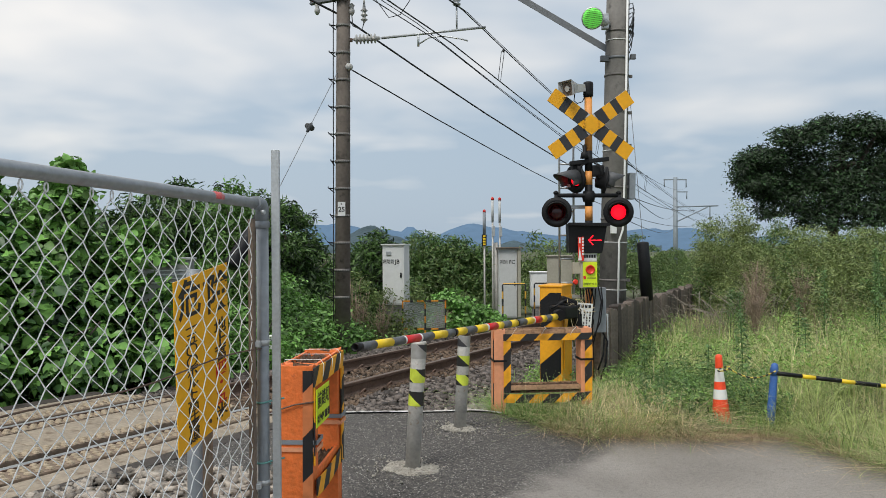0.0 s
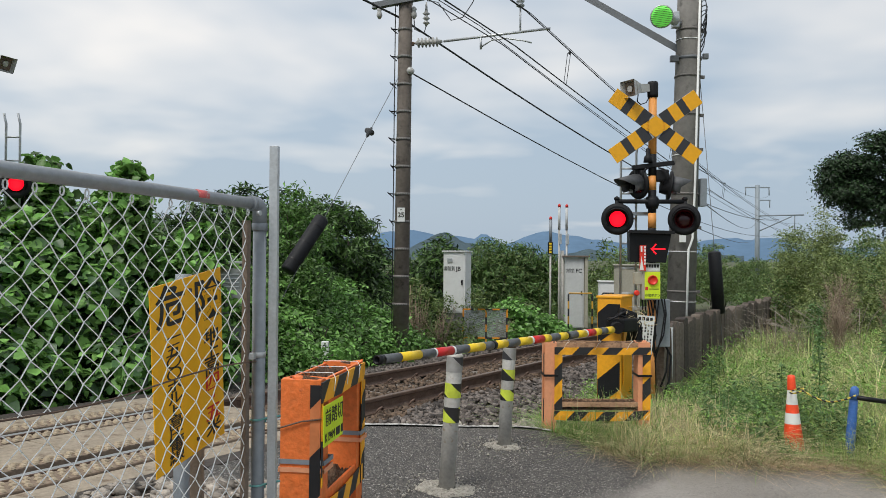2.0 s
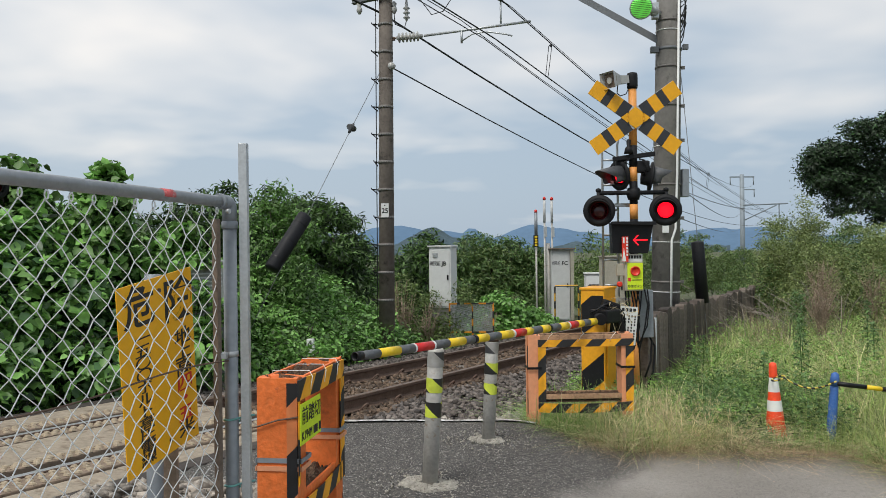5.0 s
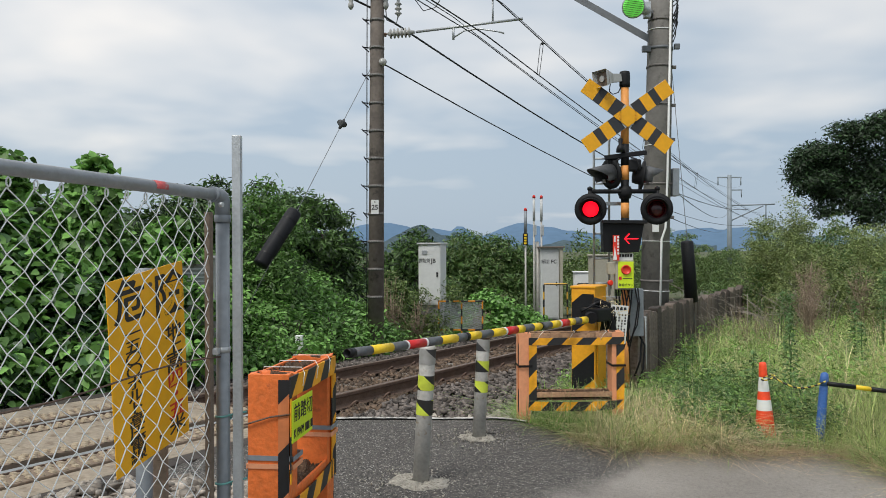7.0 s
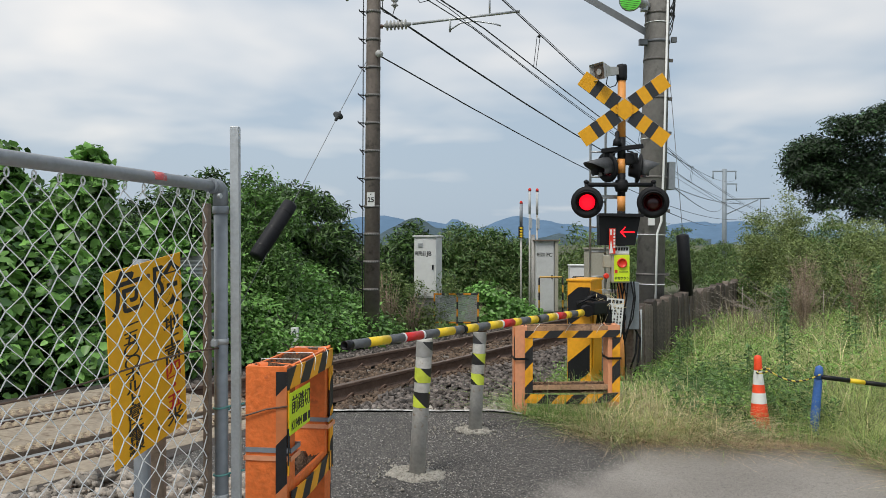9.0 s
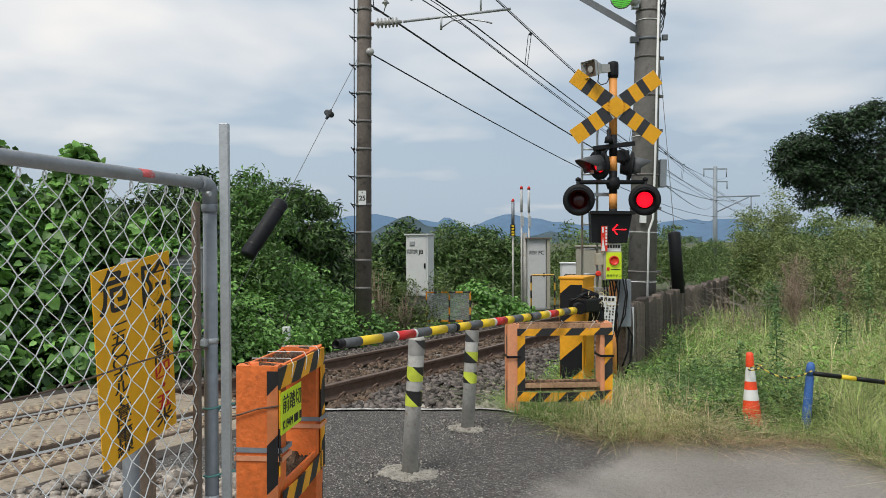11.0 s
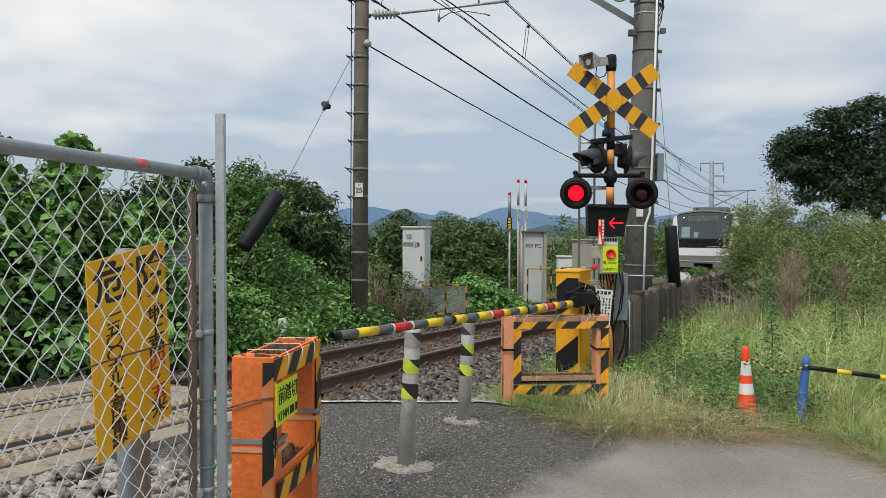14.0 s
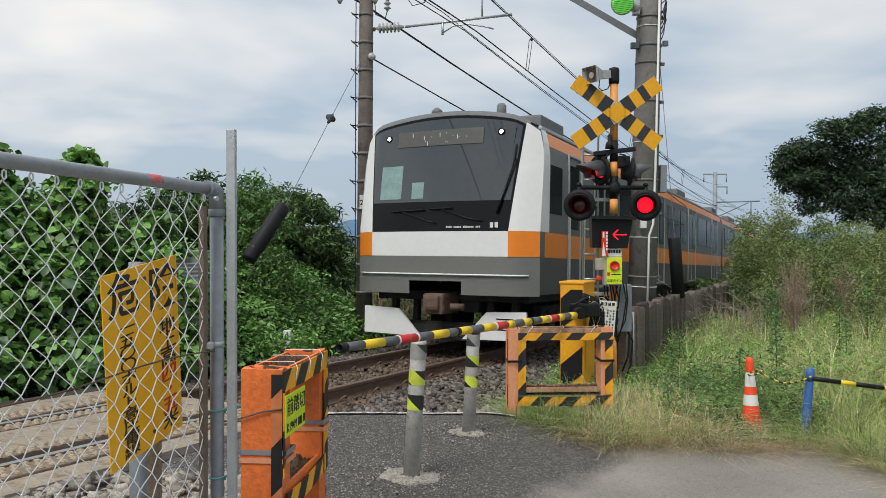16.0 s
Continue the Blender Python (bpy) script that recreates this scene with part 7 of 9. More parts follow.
    # trees behind the mast, each an uneven heap of leaf masses
    for s, off, h, w, sd in ((4.2, -6.0, 2.75, 1.15, 71), (1.6, -6.0, 2.8, 1.2, 72), (0.3, -5.4, 2.65, 0.9, 401), (3.0, -5.6, 2.5, 0.8, 402), (3.9, -4.9, 2.55, 0.65, 403), (-0.6, -5.0, 2.3, 0.9, 404), (-1.2, -6.0, 2.35, 1.3, 73), (2.6, -5.4, 1.7, 1.0, 78), (7.2, -4.7, 1.9, 0.75, 74), (-5.2, -7.0, 2.6, 1.5, 75), (-9.5, -7.5, 2.8, 1.7, 76), (9.2, -6.4, 1.6, 0.8, 77)):
        x, y = far_side(s, off)
        r2 = random.Random(sd)
        bl = [(x, y, h - 1.5, w * 0.8, w * 0.8, 0.8), (x, y, h - 2.2, w * 1.1, w, 0.9)]
        for q in range(9):
            a = r2.uniform(0, 6.28)
            rr = r2.uniform(0.3, 0.95) * w
            t = r2.random()
            bl.append((x + rr * math.cos(a), y + rr * math.sin(a), h - 0.45 - 1.3 * t * rr / w, r2.uniform(.22, .42) * w, r2.uniform(.22, .42) * w, r2.uniform(0.25, 0.45)))
        bl.append((x + r2.uniform(-.2, .2), y, h - 0.2, w * 0.25, w * 0.25, 0.3))
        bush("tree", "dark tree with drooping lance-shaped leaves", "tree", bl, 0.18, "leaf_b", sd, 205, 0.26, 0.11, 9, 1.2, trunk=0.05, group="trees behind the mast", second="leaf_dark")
    # a further row that closes the view
    for k in range(11):
        s = -15 + 2.7 * k
        x, y = far_side(s, -9.5 - rng.uniform(0, 1.5))
        h = 2.1 + rng.uniform(-.25, .35) - 0.06 * max(0, s)
        bl = [(x, y, h - 0.9, 1.5, 1.2, 0.8), (x, y, h - 2.0, 1.8, 1.4, 1.1), (x - 0.9, y, h - 0.7, 0.7, 0.7, 0.5), (x + 0.8, y, h - 0.6, 0.7, 0.7, 0.5), (x + 0.1, y, h - 0.25, 0.5, 0.5, 0.35), (x + 1.4, y, h - 1.2, 0.8, 0.8, 0.7)]
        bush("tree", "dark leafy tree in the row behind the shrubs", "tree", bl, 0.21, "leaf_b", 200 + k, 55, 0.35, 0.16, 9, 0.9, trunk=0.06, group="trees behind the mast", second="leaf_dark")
    # rounded dark bush behind the cabinet
    bl = [(1.1, 23.5, 0.75, 1.3, 1.0, 1.0), (0.0, 23.2, 0.4, 1.0, 0.9, 0.9), (2.2, 23.6, 0.5, 0.9, 0.9, 0.95), (1.0, 23.0, -0.3, 1.7, 0.9, 0.9), (0.6, 23.4, 1.5, 0.6, 0.6, 0.5), (1.6, 23.3, 1.45, 0.55, 0.6, 0.4), (0.0, 23.0, 1.1, 0.5, 0.5, 0.4), (2.4, 23.2, 1.2, 0.45, 0.5, 0.4)]
    bush("shrub", "rounded dark green bush behind the cabinets", "shrub", bl, 0.15, "leaf_b", 81, 300, 0.28, 0.13, 10, 0.9, trunk=0.06, group="shrubs beyond the track", second="leaf_light")
    bl = [(1.0, 17.2, -0.15, 0.5, 0.45, 0.7), (1.6, 17.6, -0.35, 0.5, 0.45, 0.55), (0.75, 16.9, -0.4, 0.45, 0.4, 0.45), (1.9, 18.6, -0.5, 0.55, 0.5, 0.45), (0.5, 16.4, -0.5, 0.4, 0.4, 0.4)]
    bush("shrub", "bright green vine-covered bank by the cabinet", "shrub", bl, 0.10, "leaf_a", 82, 420, 0.7, 0.10, 8, 0.5, group="shrubs beyond the track")
    bl = [(-0.98, 14.9, 0.0, 0.26, 0.24, 0.5), (-0.75, 14.8, -0.2, 0.3, 0.25, 0.4), (-1.3, 15.1, 0.2, 0.3, 0.3, 0.5), (0.12, 15.0, 0.55, 0.10, 0.10, 0.36), (-0.3, 14.75, -0.3, 0.4, 0.3, 0.3), (-0.45, 14.85, 0.08, 0.22, 0.16, 0.34), (-0.12, 14.88, 0.02, 0.2, 0.14, 0.3), (-0.5, 15.05, 0.5, 0.12, 0.1, 0.3), (-1.0, 15.2, 0.5, 0.35, 0.3, 0.5)]
    bush("shrub", "straggling light green weeds round the cabinet", "shrub", bl, 0.08, "leaf_light", 89, 420, 0.4, 0.09, 7, 0.3, trunk=0.01, group="shrubs beyond the track")
    bl = [(4.6, 23.5, 0.4, 0.5, 0.5, 1.2), (5.4, 24.5, 0.2, 0.7, 0.6, 1.1), (3.9, 23.8, 0.0, 0.6, 0.5, 0.8), (4.7, 23.5, 1.4, 0.25, 0.25, 0.45)]
    bush("shrub", "light green slender shrub behind the equipment box", "shrub", bl, 0.10, "leaf_light", 83, 260, 0.3, 0.13, 9, 0.6, group="shrubs beyond the track")
    for x, y, h, w, sd in ((4.45, 26, 2.1, 0.5, 84), (5.2, 27.0, 1.85, 0.7, 85), (5.9, 29.0, 1.6, 0.7, 86), (12.4, 42, 2.45, 1.2, 87), (14.3, 45, 2.1, 1.2, 88), (16.4, 48.5, 1.6, 1.2, 90), (19.2, 54, 1.45, 1.3, 91), (22.4, 60, 1.35, 1.4, 92), (3.3, 27, 1.5, 0.7, 94), (10.6, 40, 1.9, 1.2, 95), (7.6, 34, 1.7, 1.0, 96), (9.2, 37, 1.8, 1.0, 97), (25.4, 66.5, 1.1, 1.5, 510), (27.2, 70.5, 1.2, 1.7, 511), (29.2, 75, 1.2, 1.9, 512), (31.6, 80, 1.2, 2.1, 513)):
        r2 = random.Random(sd)
        g = ground_z(x, y)
        H = h - g
        bl = [(x, y, g + 0.35 * H, w * 1.15, w, 0.4 * H), (x - 0.6 * w, y, g + 0.25 * H, w * 0.8, w * 0.8, 0.3 * H)]
        for q in range(8):
            t = r2.uniform(0.4, 0.95)
            rr = w * (1.1 - t) * r2.uniform(-1.3, 1.3)
            bl.append((x + rr, y + r2.uniform(-.3, .3), g + H * t, w * r2.uniform(.16, .36), w * 0.3, H * r2.uniform(.06, .13)))
        bush("shrub", "light green shrub far along the track", "shrub", bl, 0.17, "leaf_light", sd, 120, 0.34, 0.14, 9, 0.6, group="shrubs along the track", second="leaf_b")
    for x, y, h, w, sd in ((9.1, 22.0, 0.95, 0.55, 501), (10.3, 25.2, 1.0, 0.6, 502), (11.7, 28.5, 1.05, 0.7, 503), (7.8, 21.3, 0.5, 0.5, 504), (8.4, 23.0, 0.45, 0.55, 505), (9.4, 25.6, 0.4, 0.6, 506), (7.2, 19.6, 0.5, 0.45, 507), (6.6, 18.6, 0.45, 0.45, 508), (8.2, 19.2, 0.95, 0.45, 509)):
        r2 = random.Random(sd)
        g = ground_z(x, y)
        H = h - g
        bl = [(x, y, g + 0.4 * H, w, w * 0.8, 0.45 * H)]
        for q in range(6):
            bl.append((x + w * r2.uniform(-.9, .9), y + r2.uniform(-.3, .3), g + H * r2.uniform(.55, .95), w * r2.uniform(.16, .34), w * 0.3, H * r2.uniform(.07, .14)))
        bush("shrub", "dark green scrub behind the timber fence", "shrub", bl, 0.09, "leaf_b", sd, 260, 0.34, 0.10, 9, 0.6, group="shrubs along the track", second="leaf_light")
    for k in range(22):
        x = -26 + 3.1 * k
        y = 42 + 3.0 * math.sin(k * 2.1) - 0.16 * abs(x)
        if abs(s_off(x, y)[1]) < 7:
            continue
        g = ground_z(x, y)
        h = 1.15 + 0.5 * math.sin(k * 1.7) + 0.2 * math.sin(k * 4.1)
        bl = [(x, y, (g + h) / 2 - 0.4, 2.0, 1.3, (h - g) / 2), (x + 1.1, y, h - 1.0, 0.9, 0.8, 0.6), (x - 0.9, y, h - 0.8, 0.8, 0.8, 0.55), (x + 0.2, y, h - 0.4, 0.7, 0.7, 0.4)]
        bush("shrub", "hazy green bush in the far hedge", "shrub", bl, 0.40, "leaf_b", 300 + k, 28, 0.42, 0.3, 8, 0.5, group="far hedge", second="leaf_light", inner=0.5)


def right_side():
    # tall light shrubs on the bank
    for x, y, h, w, sd, mt in ((7.25, 17.4, 2.3, 0.45, 101, "leaf_olive"), (6.95, 17.6, 1.95, 0.36, 121, "leaf_olive"), (7.0, 17.2, 1.1, 0.45, 122, "leaf_b"), (7.75, 17.2, 2.45, 0.6, 102, "leaf_olive"), (8.3, 16.6, 1.95, 0.6, 103, "leaf_b"), (8.9, 16.0, 1.8, 0.7, 104, "leaf_olive"), (9.3, 15.4, 1.75, 0.7, 105, "leaf_olive"), (7.5, 16.6, 1.6, 0.65, 114, "leaf_olive"), (8.3, 15.4, 1.65, 0.7, 115, "leaf_olive"), (7.8, 14.4, 1.35, 0.6, 116, "leaf_b"), (7.15, 14.6, 1.35, 0.55, 107, "leaf_olive"), (9.9, 14.8, 1.75, 0.8, 108, "leaf_olive"), (7.6, 13.0, 1.3, 0.5, 109, "leaf_olive"), (8.4, 13.0, 1.5, 0.6, 110, "leaf_b"), (6.8, 15.3, 1.2, 0.45, 111, "leaf_olive"), (6.7, 12.0, 1.0, 0.4, 112, "leaf_olive"), (6.2, 14.0, 0.7, 0.4, 113, "leaf_b")):
        g = ground_z(x, y)
        H = h - g
        r2 = random.Random(sd)
        bl = [(x, y, g + H * 0.3, w, w * 0.8, H * 0.36)]
        for q in range(9):
            a = r2.uniform(0, 6.28)
            t = r2.uniform(0.35, 0.95)
            rr = w * (1.05 - t) * r2.uniform(0.5, 1.2)
            bl.append((x + rr * math.cos(a), y + rr * math.sin(a), g + H * t, w * r2.uniform(.12, .3), w * r2.uniform(.12, .3), H * r2.uniform(.10, .2)))
        bush("shrub", "tall light green shrub with slender leaves on the bank", "shrub", bl, 0.065, mt, sd, 560, 0.36, 0.09, 9, 0.3, trunk=0.012, group="shrubs on the bank", second="leaf_olive" if mt == "leaf_b" else "leaf_light")
    # the dark broad tree
    r2 = random.Random(5)
    bl = [(17.6, 29.6, 4.3, 3.0, 2.0, 1.9), (15.2, 29.4, 4.2, 1.7, 1.4, 1.5), (20.2, 29.8, 4.6, 2.6, 2.0, 2.0), (16.6, 29.0, 3.3, 2.2, 1.6, 1.2), (22.6, 30.2, 4.4, 2.6, 2.2, 2.2), (14.3, 29.4, 4.6, 1.0, 1.0, 1.0), (15.2, 28.8, 3.0, 1.3, 1.0, 0.9), (17.2, 28.6, 2.6, 2.0, 1.2, 1.0), (20.0, 28.8, 2.8, 2.0, 1.2, 1.0)]
    for q in range(46):
        a = r2.uniform(-0.35, 3.2)
        x = 17.9 - 4.5 * math.cos(a) * r2.uniform(0.85, 1.0)
        z = 4.25 + 2.2 * math.sin(a) * r2.uniform(0.75, 1.0)
        bl.append((x, 29.0 + r2.uniform(-1.2, .4), z, r2.uniform(.35, .7), r2.uniform(.4, .7), r2.uniform(.28, .45)))
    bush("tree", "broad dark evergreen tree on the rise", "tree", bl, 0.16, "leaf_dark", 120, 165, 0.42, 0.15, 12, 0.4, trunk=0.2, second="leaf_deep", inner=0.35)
    # scrub that fills the rise under the tree
    for x, y, h, w, sd in ((11.2, 24.5, 2.3, 1.2, 140), (12.8, 25.0, 2.1, 1.3, 141), (14.6, 25.5, 2.1, 1.4, 142), (16.6, 26.0, 2.2, 1.5, 143), (10.0, 22.0, 2.2, 0.9, 144), (11.4, 21.0, 2.0, 1.0, 145), (12.8, 20.5, 2.0, 1.1, 146)):
        g = ground_z(x, y)
        H = h - g
        bl = [(x, y, g + H * 0.4, w, w * 0.8, H * 0.45)]
        for q in range(7):
            bl.append((x + r2.uniform(-.9, .9) * w, y + r2.uniform(-.4, .3), g + H * r2.uniform(.6, .95), w * r2.uniform(.16, .32), w * .3, H * r2.uniform(.07, .13)))
        bush("shrub", "dull green scrub on the rise", "shrub", bl, 0.11, "leaf_light", sd, 240, 0.36, 0.14, 9, 0.5, group="shrubs on the bank", second="leaf_olive")
    # dead brown brush
    for x, y, h, sd in ((5.7, 12.4, 1.25, 130), (6.55, 12.4, 1.2, 131), (6.05, 13.0, 1.2, 132), (5.4, 11.8, 0.8, 133)):
        rng = random.Random(sd)
        g = ground_z(x, y)
        b = thing("dead_bush", "dry brown branching weed", "shrub", pose(x, y, g), "dry weeds on the bank")
        bm = bmesh.new()
        for k in range(48):
            a = rng.uniform(0, 6.28)
            up = rng.uniform(0.45, 1.0)
            out = 0.34 * math.sqrt(max(0.05, 1 - (up - 0.55) ** 2 * 3.2)) * rng.uniform(0.3, 1)
            e = Vector((math.cos(a) * out, math.sin(a) * out, (h - g) * up))
            m1 = Vector((e.x * 0.15, e.y * 0.15, e.z * 0.45))
            m2 = Vector((e.x * 0.6, e.y * 0.6, e.z * 0.8))
            tube(bm, [(rng.uniform(-.03, .03), 0, 0), m1, m2, e], 0.0022, 3)
            for q in range(9):
                t = m1.lerp(e, rng.uniform(0.3, 1))
                tube(bm, [t, t + Vector((rng.uniform(-.12, .12), rng.uniform(-.1, .1), rng.uniform(-0.02, .13)))], 0.0016, 3)
        part("branching_stem", bm, "dead_brush", b)
    for x, y, h, sd in ((-0.95, 14.6, 0.65, 150), (-0.55, 14.5, 0.5, 151), (-1.1, 14.9, 0.9, 152), (0.62, 15.6, 0.4, 153)):
        rng = random.Random(sd)
        g = ground_z(x, y)
        b = thing("dead_bush", "dry brown stems among the bushes", "shrub", pose(x, y, g), "dry weeds beyond the track")
        bm = bmesh.new()
        for k in range(26):
            a = rng.uniform(0, 6.28)
            e = Vector((math.cos(a) * rng.uniform(.05, .3), math.sin(a) * rng.uniform(.05, .2), (h - g) * rng.uniform(.5, 1.0)))
            tube(bm, [(rng.uniform(-.1, .1), 0, 0), e * 0.5 + Vector((0, 0, 0.1)), e], 0.004, 3)
            for q in range(4):
                t = e * rng.uniform(0.5, 1.0)
                tube(bm, [t, t + Vector((rng.uniform(-.14, .14), rng.uniform(-.1, .1), rng.uniform(-0.04, .12)))], 0.003, 3)
        part("branching_stem", bm, "dead_brush", b)
    # bare dry twigs over the timber fence
    rng = random.Random(77)
    b = thing("dry_brushwood", "bare dry twigs hanging over the timber fence", "brushwood", pose(4.1, 12.6, 0.0))
    bm = bmesh.new()
    for k in range(60):
        st = Vector((rng.uniform(-0.2, 1.6), rng.uniform(-1.2, 1.6), rng.uniform(-0.2, 0.2)))
        e = st + Vector((rng.uniform(-0.9, 0.2), rng.uniform(-.5, .3), rng.uniform(0.25, 0.75)))
        tube(bm, [st, st.lerp(e, 0.5) + Vector((0, 0, 0.12)), e], 0.0035, 4)
        for q in range(3):
            t = st.lerp(e, rng.uniform(0.4, 1)) + Vector((0, 0, 0.06))
            tube(bm, [t, t + Vector((rng.uniform(-.3, .05), rng.uniform(-.1, .1), rng.uniform(-.05, .2)))], 0.002, 3)
    part("dry_twig", bm, mat("twig", (0.34, 0.29, 0.25), 0.9, 0, 0.2, 8, 0), b)


def blades(name, label, tufts, height, width, material, seed, lean=0.7, per=14, spread=0.05, seg=4):
    """Tufts of thin arching blades: each blade leans away from the heart of its tuft and bends over."""
    rng = np.random.default_rng(seed)
    tufts = np.asarray(tufts)
    k = rng.poisson(per, len(tufts)) + 3
    idx = np.repeat(np.arange(len(tufts)), k)
    n = len(idx)
    size = rng.uniform(0.55, 1.3, len(tufts))
    a = rng.uniform(0, 6.283, n)
    wind = rng.uniform(0, 6.283, len(tufts))
    d = np.stack([np.cos(a) + 0.5 * np.cos(wind[idx]), np.sin(a) + 0.5 * np.sin(wind[idx]), np.zeros(n)], 1)
    pts = tufts[idx] + d * (spread * rng.random((n, 1)))
    b = a + rng.uniform(0.6, 2.5, n)
    w = np.stack([np.cos(b), np.sin(b), np.zeros(n)], 1)
    h = (height * size[idx] * rng.uniform(0.35, 1.2, n))[:, None]
    l = lean * rng.beta(1.6, 1.6, (n, 1)) * 1.6
    W = width * rng.uniform(0.6, 1.3, (n, 1))
    rows = []
    for i in range(seg):
        t = i / seg
        c = pts + np.array([0, 0, 1.0]) * (h * (t - 0.42 * np.minimum(l, 1.15) * t ** 2.2)) + d * (h * l * t ** 1.7 * 0.75)
        rows += [c - w * W * (1 - t * 0.75), c + w * W * (1 - t * 0.75)]
    t = 1.0
    rows.append(pts + np.array([0, 0, 1.0]) * (h * (1 - 0.42 * np.minimum(l, 1.15))) + d * (h * l * 0.75))
    v = np.stack(rows, 1)
    m = 2 * seg + 1
    f = []
    for i in range(seg - 1):
        o = 2 * i
        f += [(o, o + 1, o + 3), (o, o + 3, o + 2)]
    f.append((2 * seg - 2, 2 * seg - 1, 2 * seg))
    f = np.array(f)[None] + m * np.arange(n)[:, None, None]
    ob = fast_mesh(name, v.reshape(-1, 3), f.reshape(-1, 3), material)
    return tagged(ob, label, "grass", kind="stuff")


def verge():
    rng = np.random.default_rng(12)

    def scatter(n, ok, x0, x1, y0, y1):
        out = []
        while len(out) < n:
            x, y = rng.uniform(x0, x1), rng.uniform(y0, y1)
            if ok(x, y):
                out.append((x, y, ground_z(x, y) - 0.02))
        return out

    def edge(x):
        return road_edge(x) + 0.10 * noise.noise(Vector((x * 2.3, 1.7, 0))) + 0.05 * noise.noise(Vector((x * 7, 4.2, 0)))

    def off_road(x, y, gap=0.0):
        s, off = s_off(x, y)
        return y > edge(x) + gap and (off > 3.0 if s > -0.9 else (off > 2.2 and x > 0.62 + wob(x, y, 2, 0.1)))
    clear = lambda x, y: not (y < 6.98 and 2.40 < x < 3.16)
    patch = lambda x, y, q=7.0, k=0.9: noise.noise(Vector((x * k, y * k, q)))
    near = lambda x, y: y < edge(x) + 0.9
    gold = lambda x, y: -0.35 + math.exp(-((x - 1.75) / 0.55) ** 2) + patch(x, y) > 0.0
    # the road's edge: short dead litter, golden straw, green between
    blades("grass", "flattened dead straw spilling onto the road", scatter(1200, lambda x, y: off_road(x, y, -0.12) and y < edge(x) + 0.28 and (x > 1.0 or patch(x, y, 1, 3) > 0.1), 0.7, 4.5, 4.4, 8.0), 0.24, 0.0023, "litter", 21, 2.6, 9, 0.05, 3)
    blades("grass", "short green grass at the road edge", scatter(900, lambda x, y: off_road(x, y, -0.03) and near(x, y) and clear(x, y), 0.6, 4.5, 4.4, 8.4), 0.31, 0.0040, "grass_green", 1, 2.0, 9, 0.05)
    blades("grass", "golden dry grass at the road edge", scatter(980, lambda x, y: off_road(x, y, 0.0) and y < edge(x) + 1.1 and clear(x, y) and gold(x, y) and x > 0.8, 0.7, 5, 4.4, 8.4), 0.42, 0.0027, "straw", 3, 1.7, 11, 0.06)
    blades("grass", "arching yellow green grass at the road edge", scatter(700, lambda x, y: off_road(x, y, 0.0) and y < edge(x) + 1.2 and clear(x, y) and x > 1.1 + 0.3 * patch(x, y, 5, 2) and not (2.3 < x < 2.9), 0.6, 5.0, 4.4, 8.6), 0.44, 0.0034, "grass", 10, 1.9, 10, 0.06)
    blades("grass", "fresh green grass by the timber fence", scatter(800, lambda x, y: off_road(x, y) and x < 4.8 and not near(x, y), 0.9, 4.8, 7.2, 12), 0.32, 0.0045, "grass_green", 2, 1.7, 8, 0.08, 3)
    blades("grass", "long yellow green grass beside the posts", scatter(1150, lambda x, y: off_road(x, y, 0.1) and x > 2.85 and clear(x, y) and patch(x, y, 3, 1.4) > -0.25, 2.85, 6.5, 4.4, 9.5), 0.50, 0.0034, "grass", 8, 1.8, 10, 0.07)
    blades("grass", "pale dry stems beside the posts", scatter(360, lambda x, y: off_road(x, y, 0.1) and x > 2.85 and clear(x, y) and patch(x, y, 9, 1.2) > -0.05, 2.85, 6.5, 4.4, 9.5), 0.50, 0.0021, "straw", 28, 1.5, 9, 0.07)
    blades("grass", "tall mixed grass on the bank", scatter(1900, lambda x, y: off_road(x, y) and patch(x, y) > -0.25, 2.6, 10, 8.2, 15), 0.56, 0.0055, "grass", 4, 1.9, 8, 0.1, 3)
    blades("grass", "green weeds on the bank", scatter(900, lambda x, y: off_road(x, y), 2.6, 11, 8.6, 17), 0.46, 0.0065, "grass_green", 5, 1.7, 8, 0.1, 3)
    blades("grass", "dry seed stalks on the bank", scatter(150, lambda x, y: off_road(x, y) and patch(x + 9, y) > 0.0, 3.2, 10, 8.0, 15), 0.72, 0.0026, "straw", 6, 1.0, 8, 0.1)
    blades("grass", "pale bleached tufts on the bank", scatter(420, lambda x, y: off_road(x, y) and patch(x, y, 6, 0.8) > -0.1, 3.4, 9, 8.2, 13.5), 0.50, 0.0036, "straw", 36, 1.9, 8, 0.1, 3)
    blades("grass", "brown seed heads on the bank", scatter(70, lambda x, y: off_road(x, y) and patch(x, y + 5) > 0.05, 4.6, 9, 10.0, 14), 0.85, 0.0034, "dead_brush", 9, 0.6, 9, 0.12)
    pts = scatter(900, lambda x, y: -3.6 < s_off(x, y)[1] < -1.95, -7, 3, 6, 18)
    blades("grass", "low green growth at the far ballast edge", pts, 0.18, 0.006, "weed", 7, 0.9, 7, 0.08, 3)

    def leafy(name, label, spots, leaf, material, aspect=0.45, per=22, droop=0.3):
        P, N = [], []
        for x, y, h, r in spots:
            g = ground_z(x, y)
            for _ in range(per):
                t = rng.random() ** 0.7
                a = rng.uniform(0, 6.28)
                q = r * rng.random() ** 0.5 * (1.15 - 0.6 * t)
                P.append((x + q * math.cos(a), y + q * math.sin(a), g + h * t))
                N.append((0.35 * math.cos(a), 0.35 * math.sin(a), 1.0))
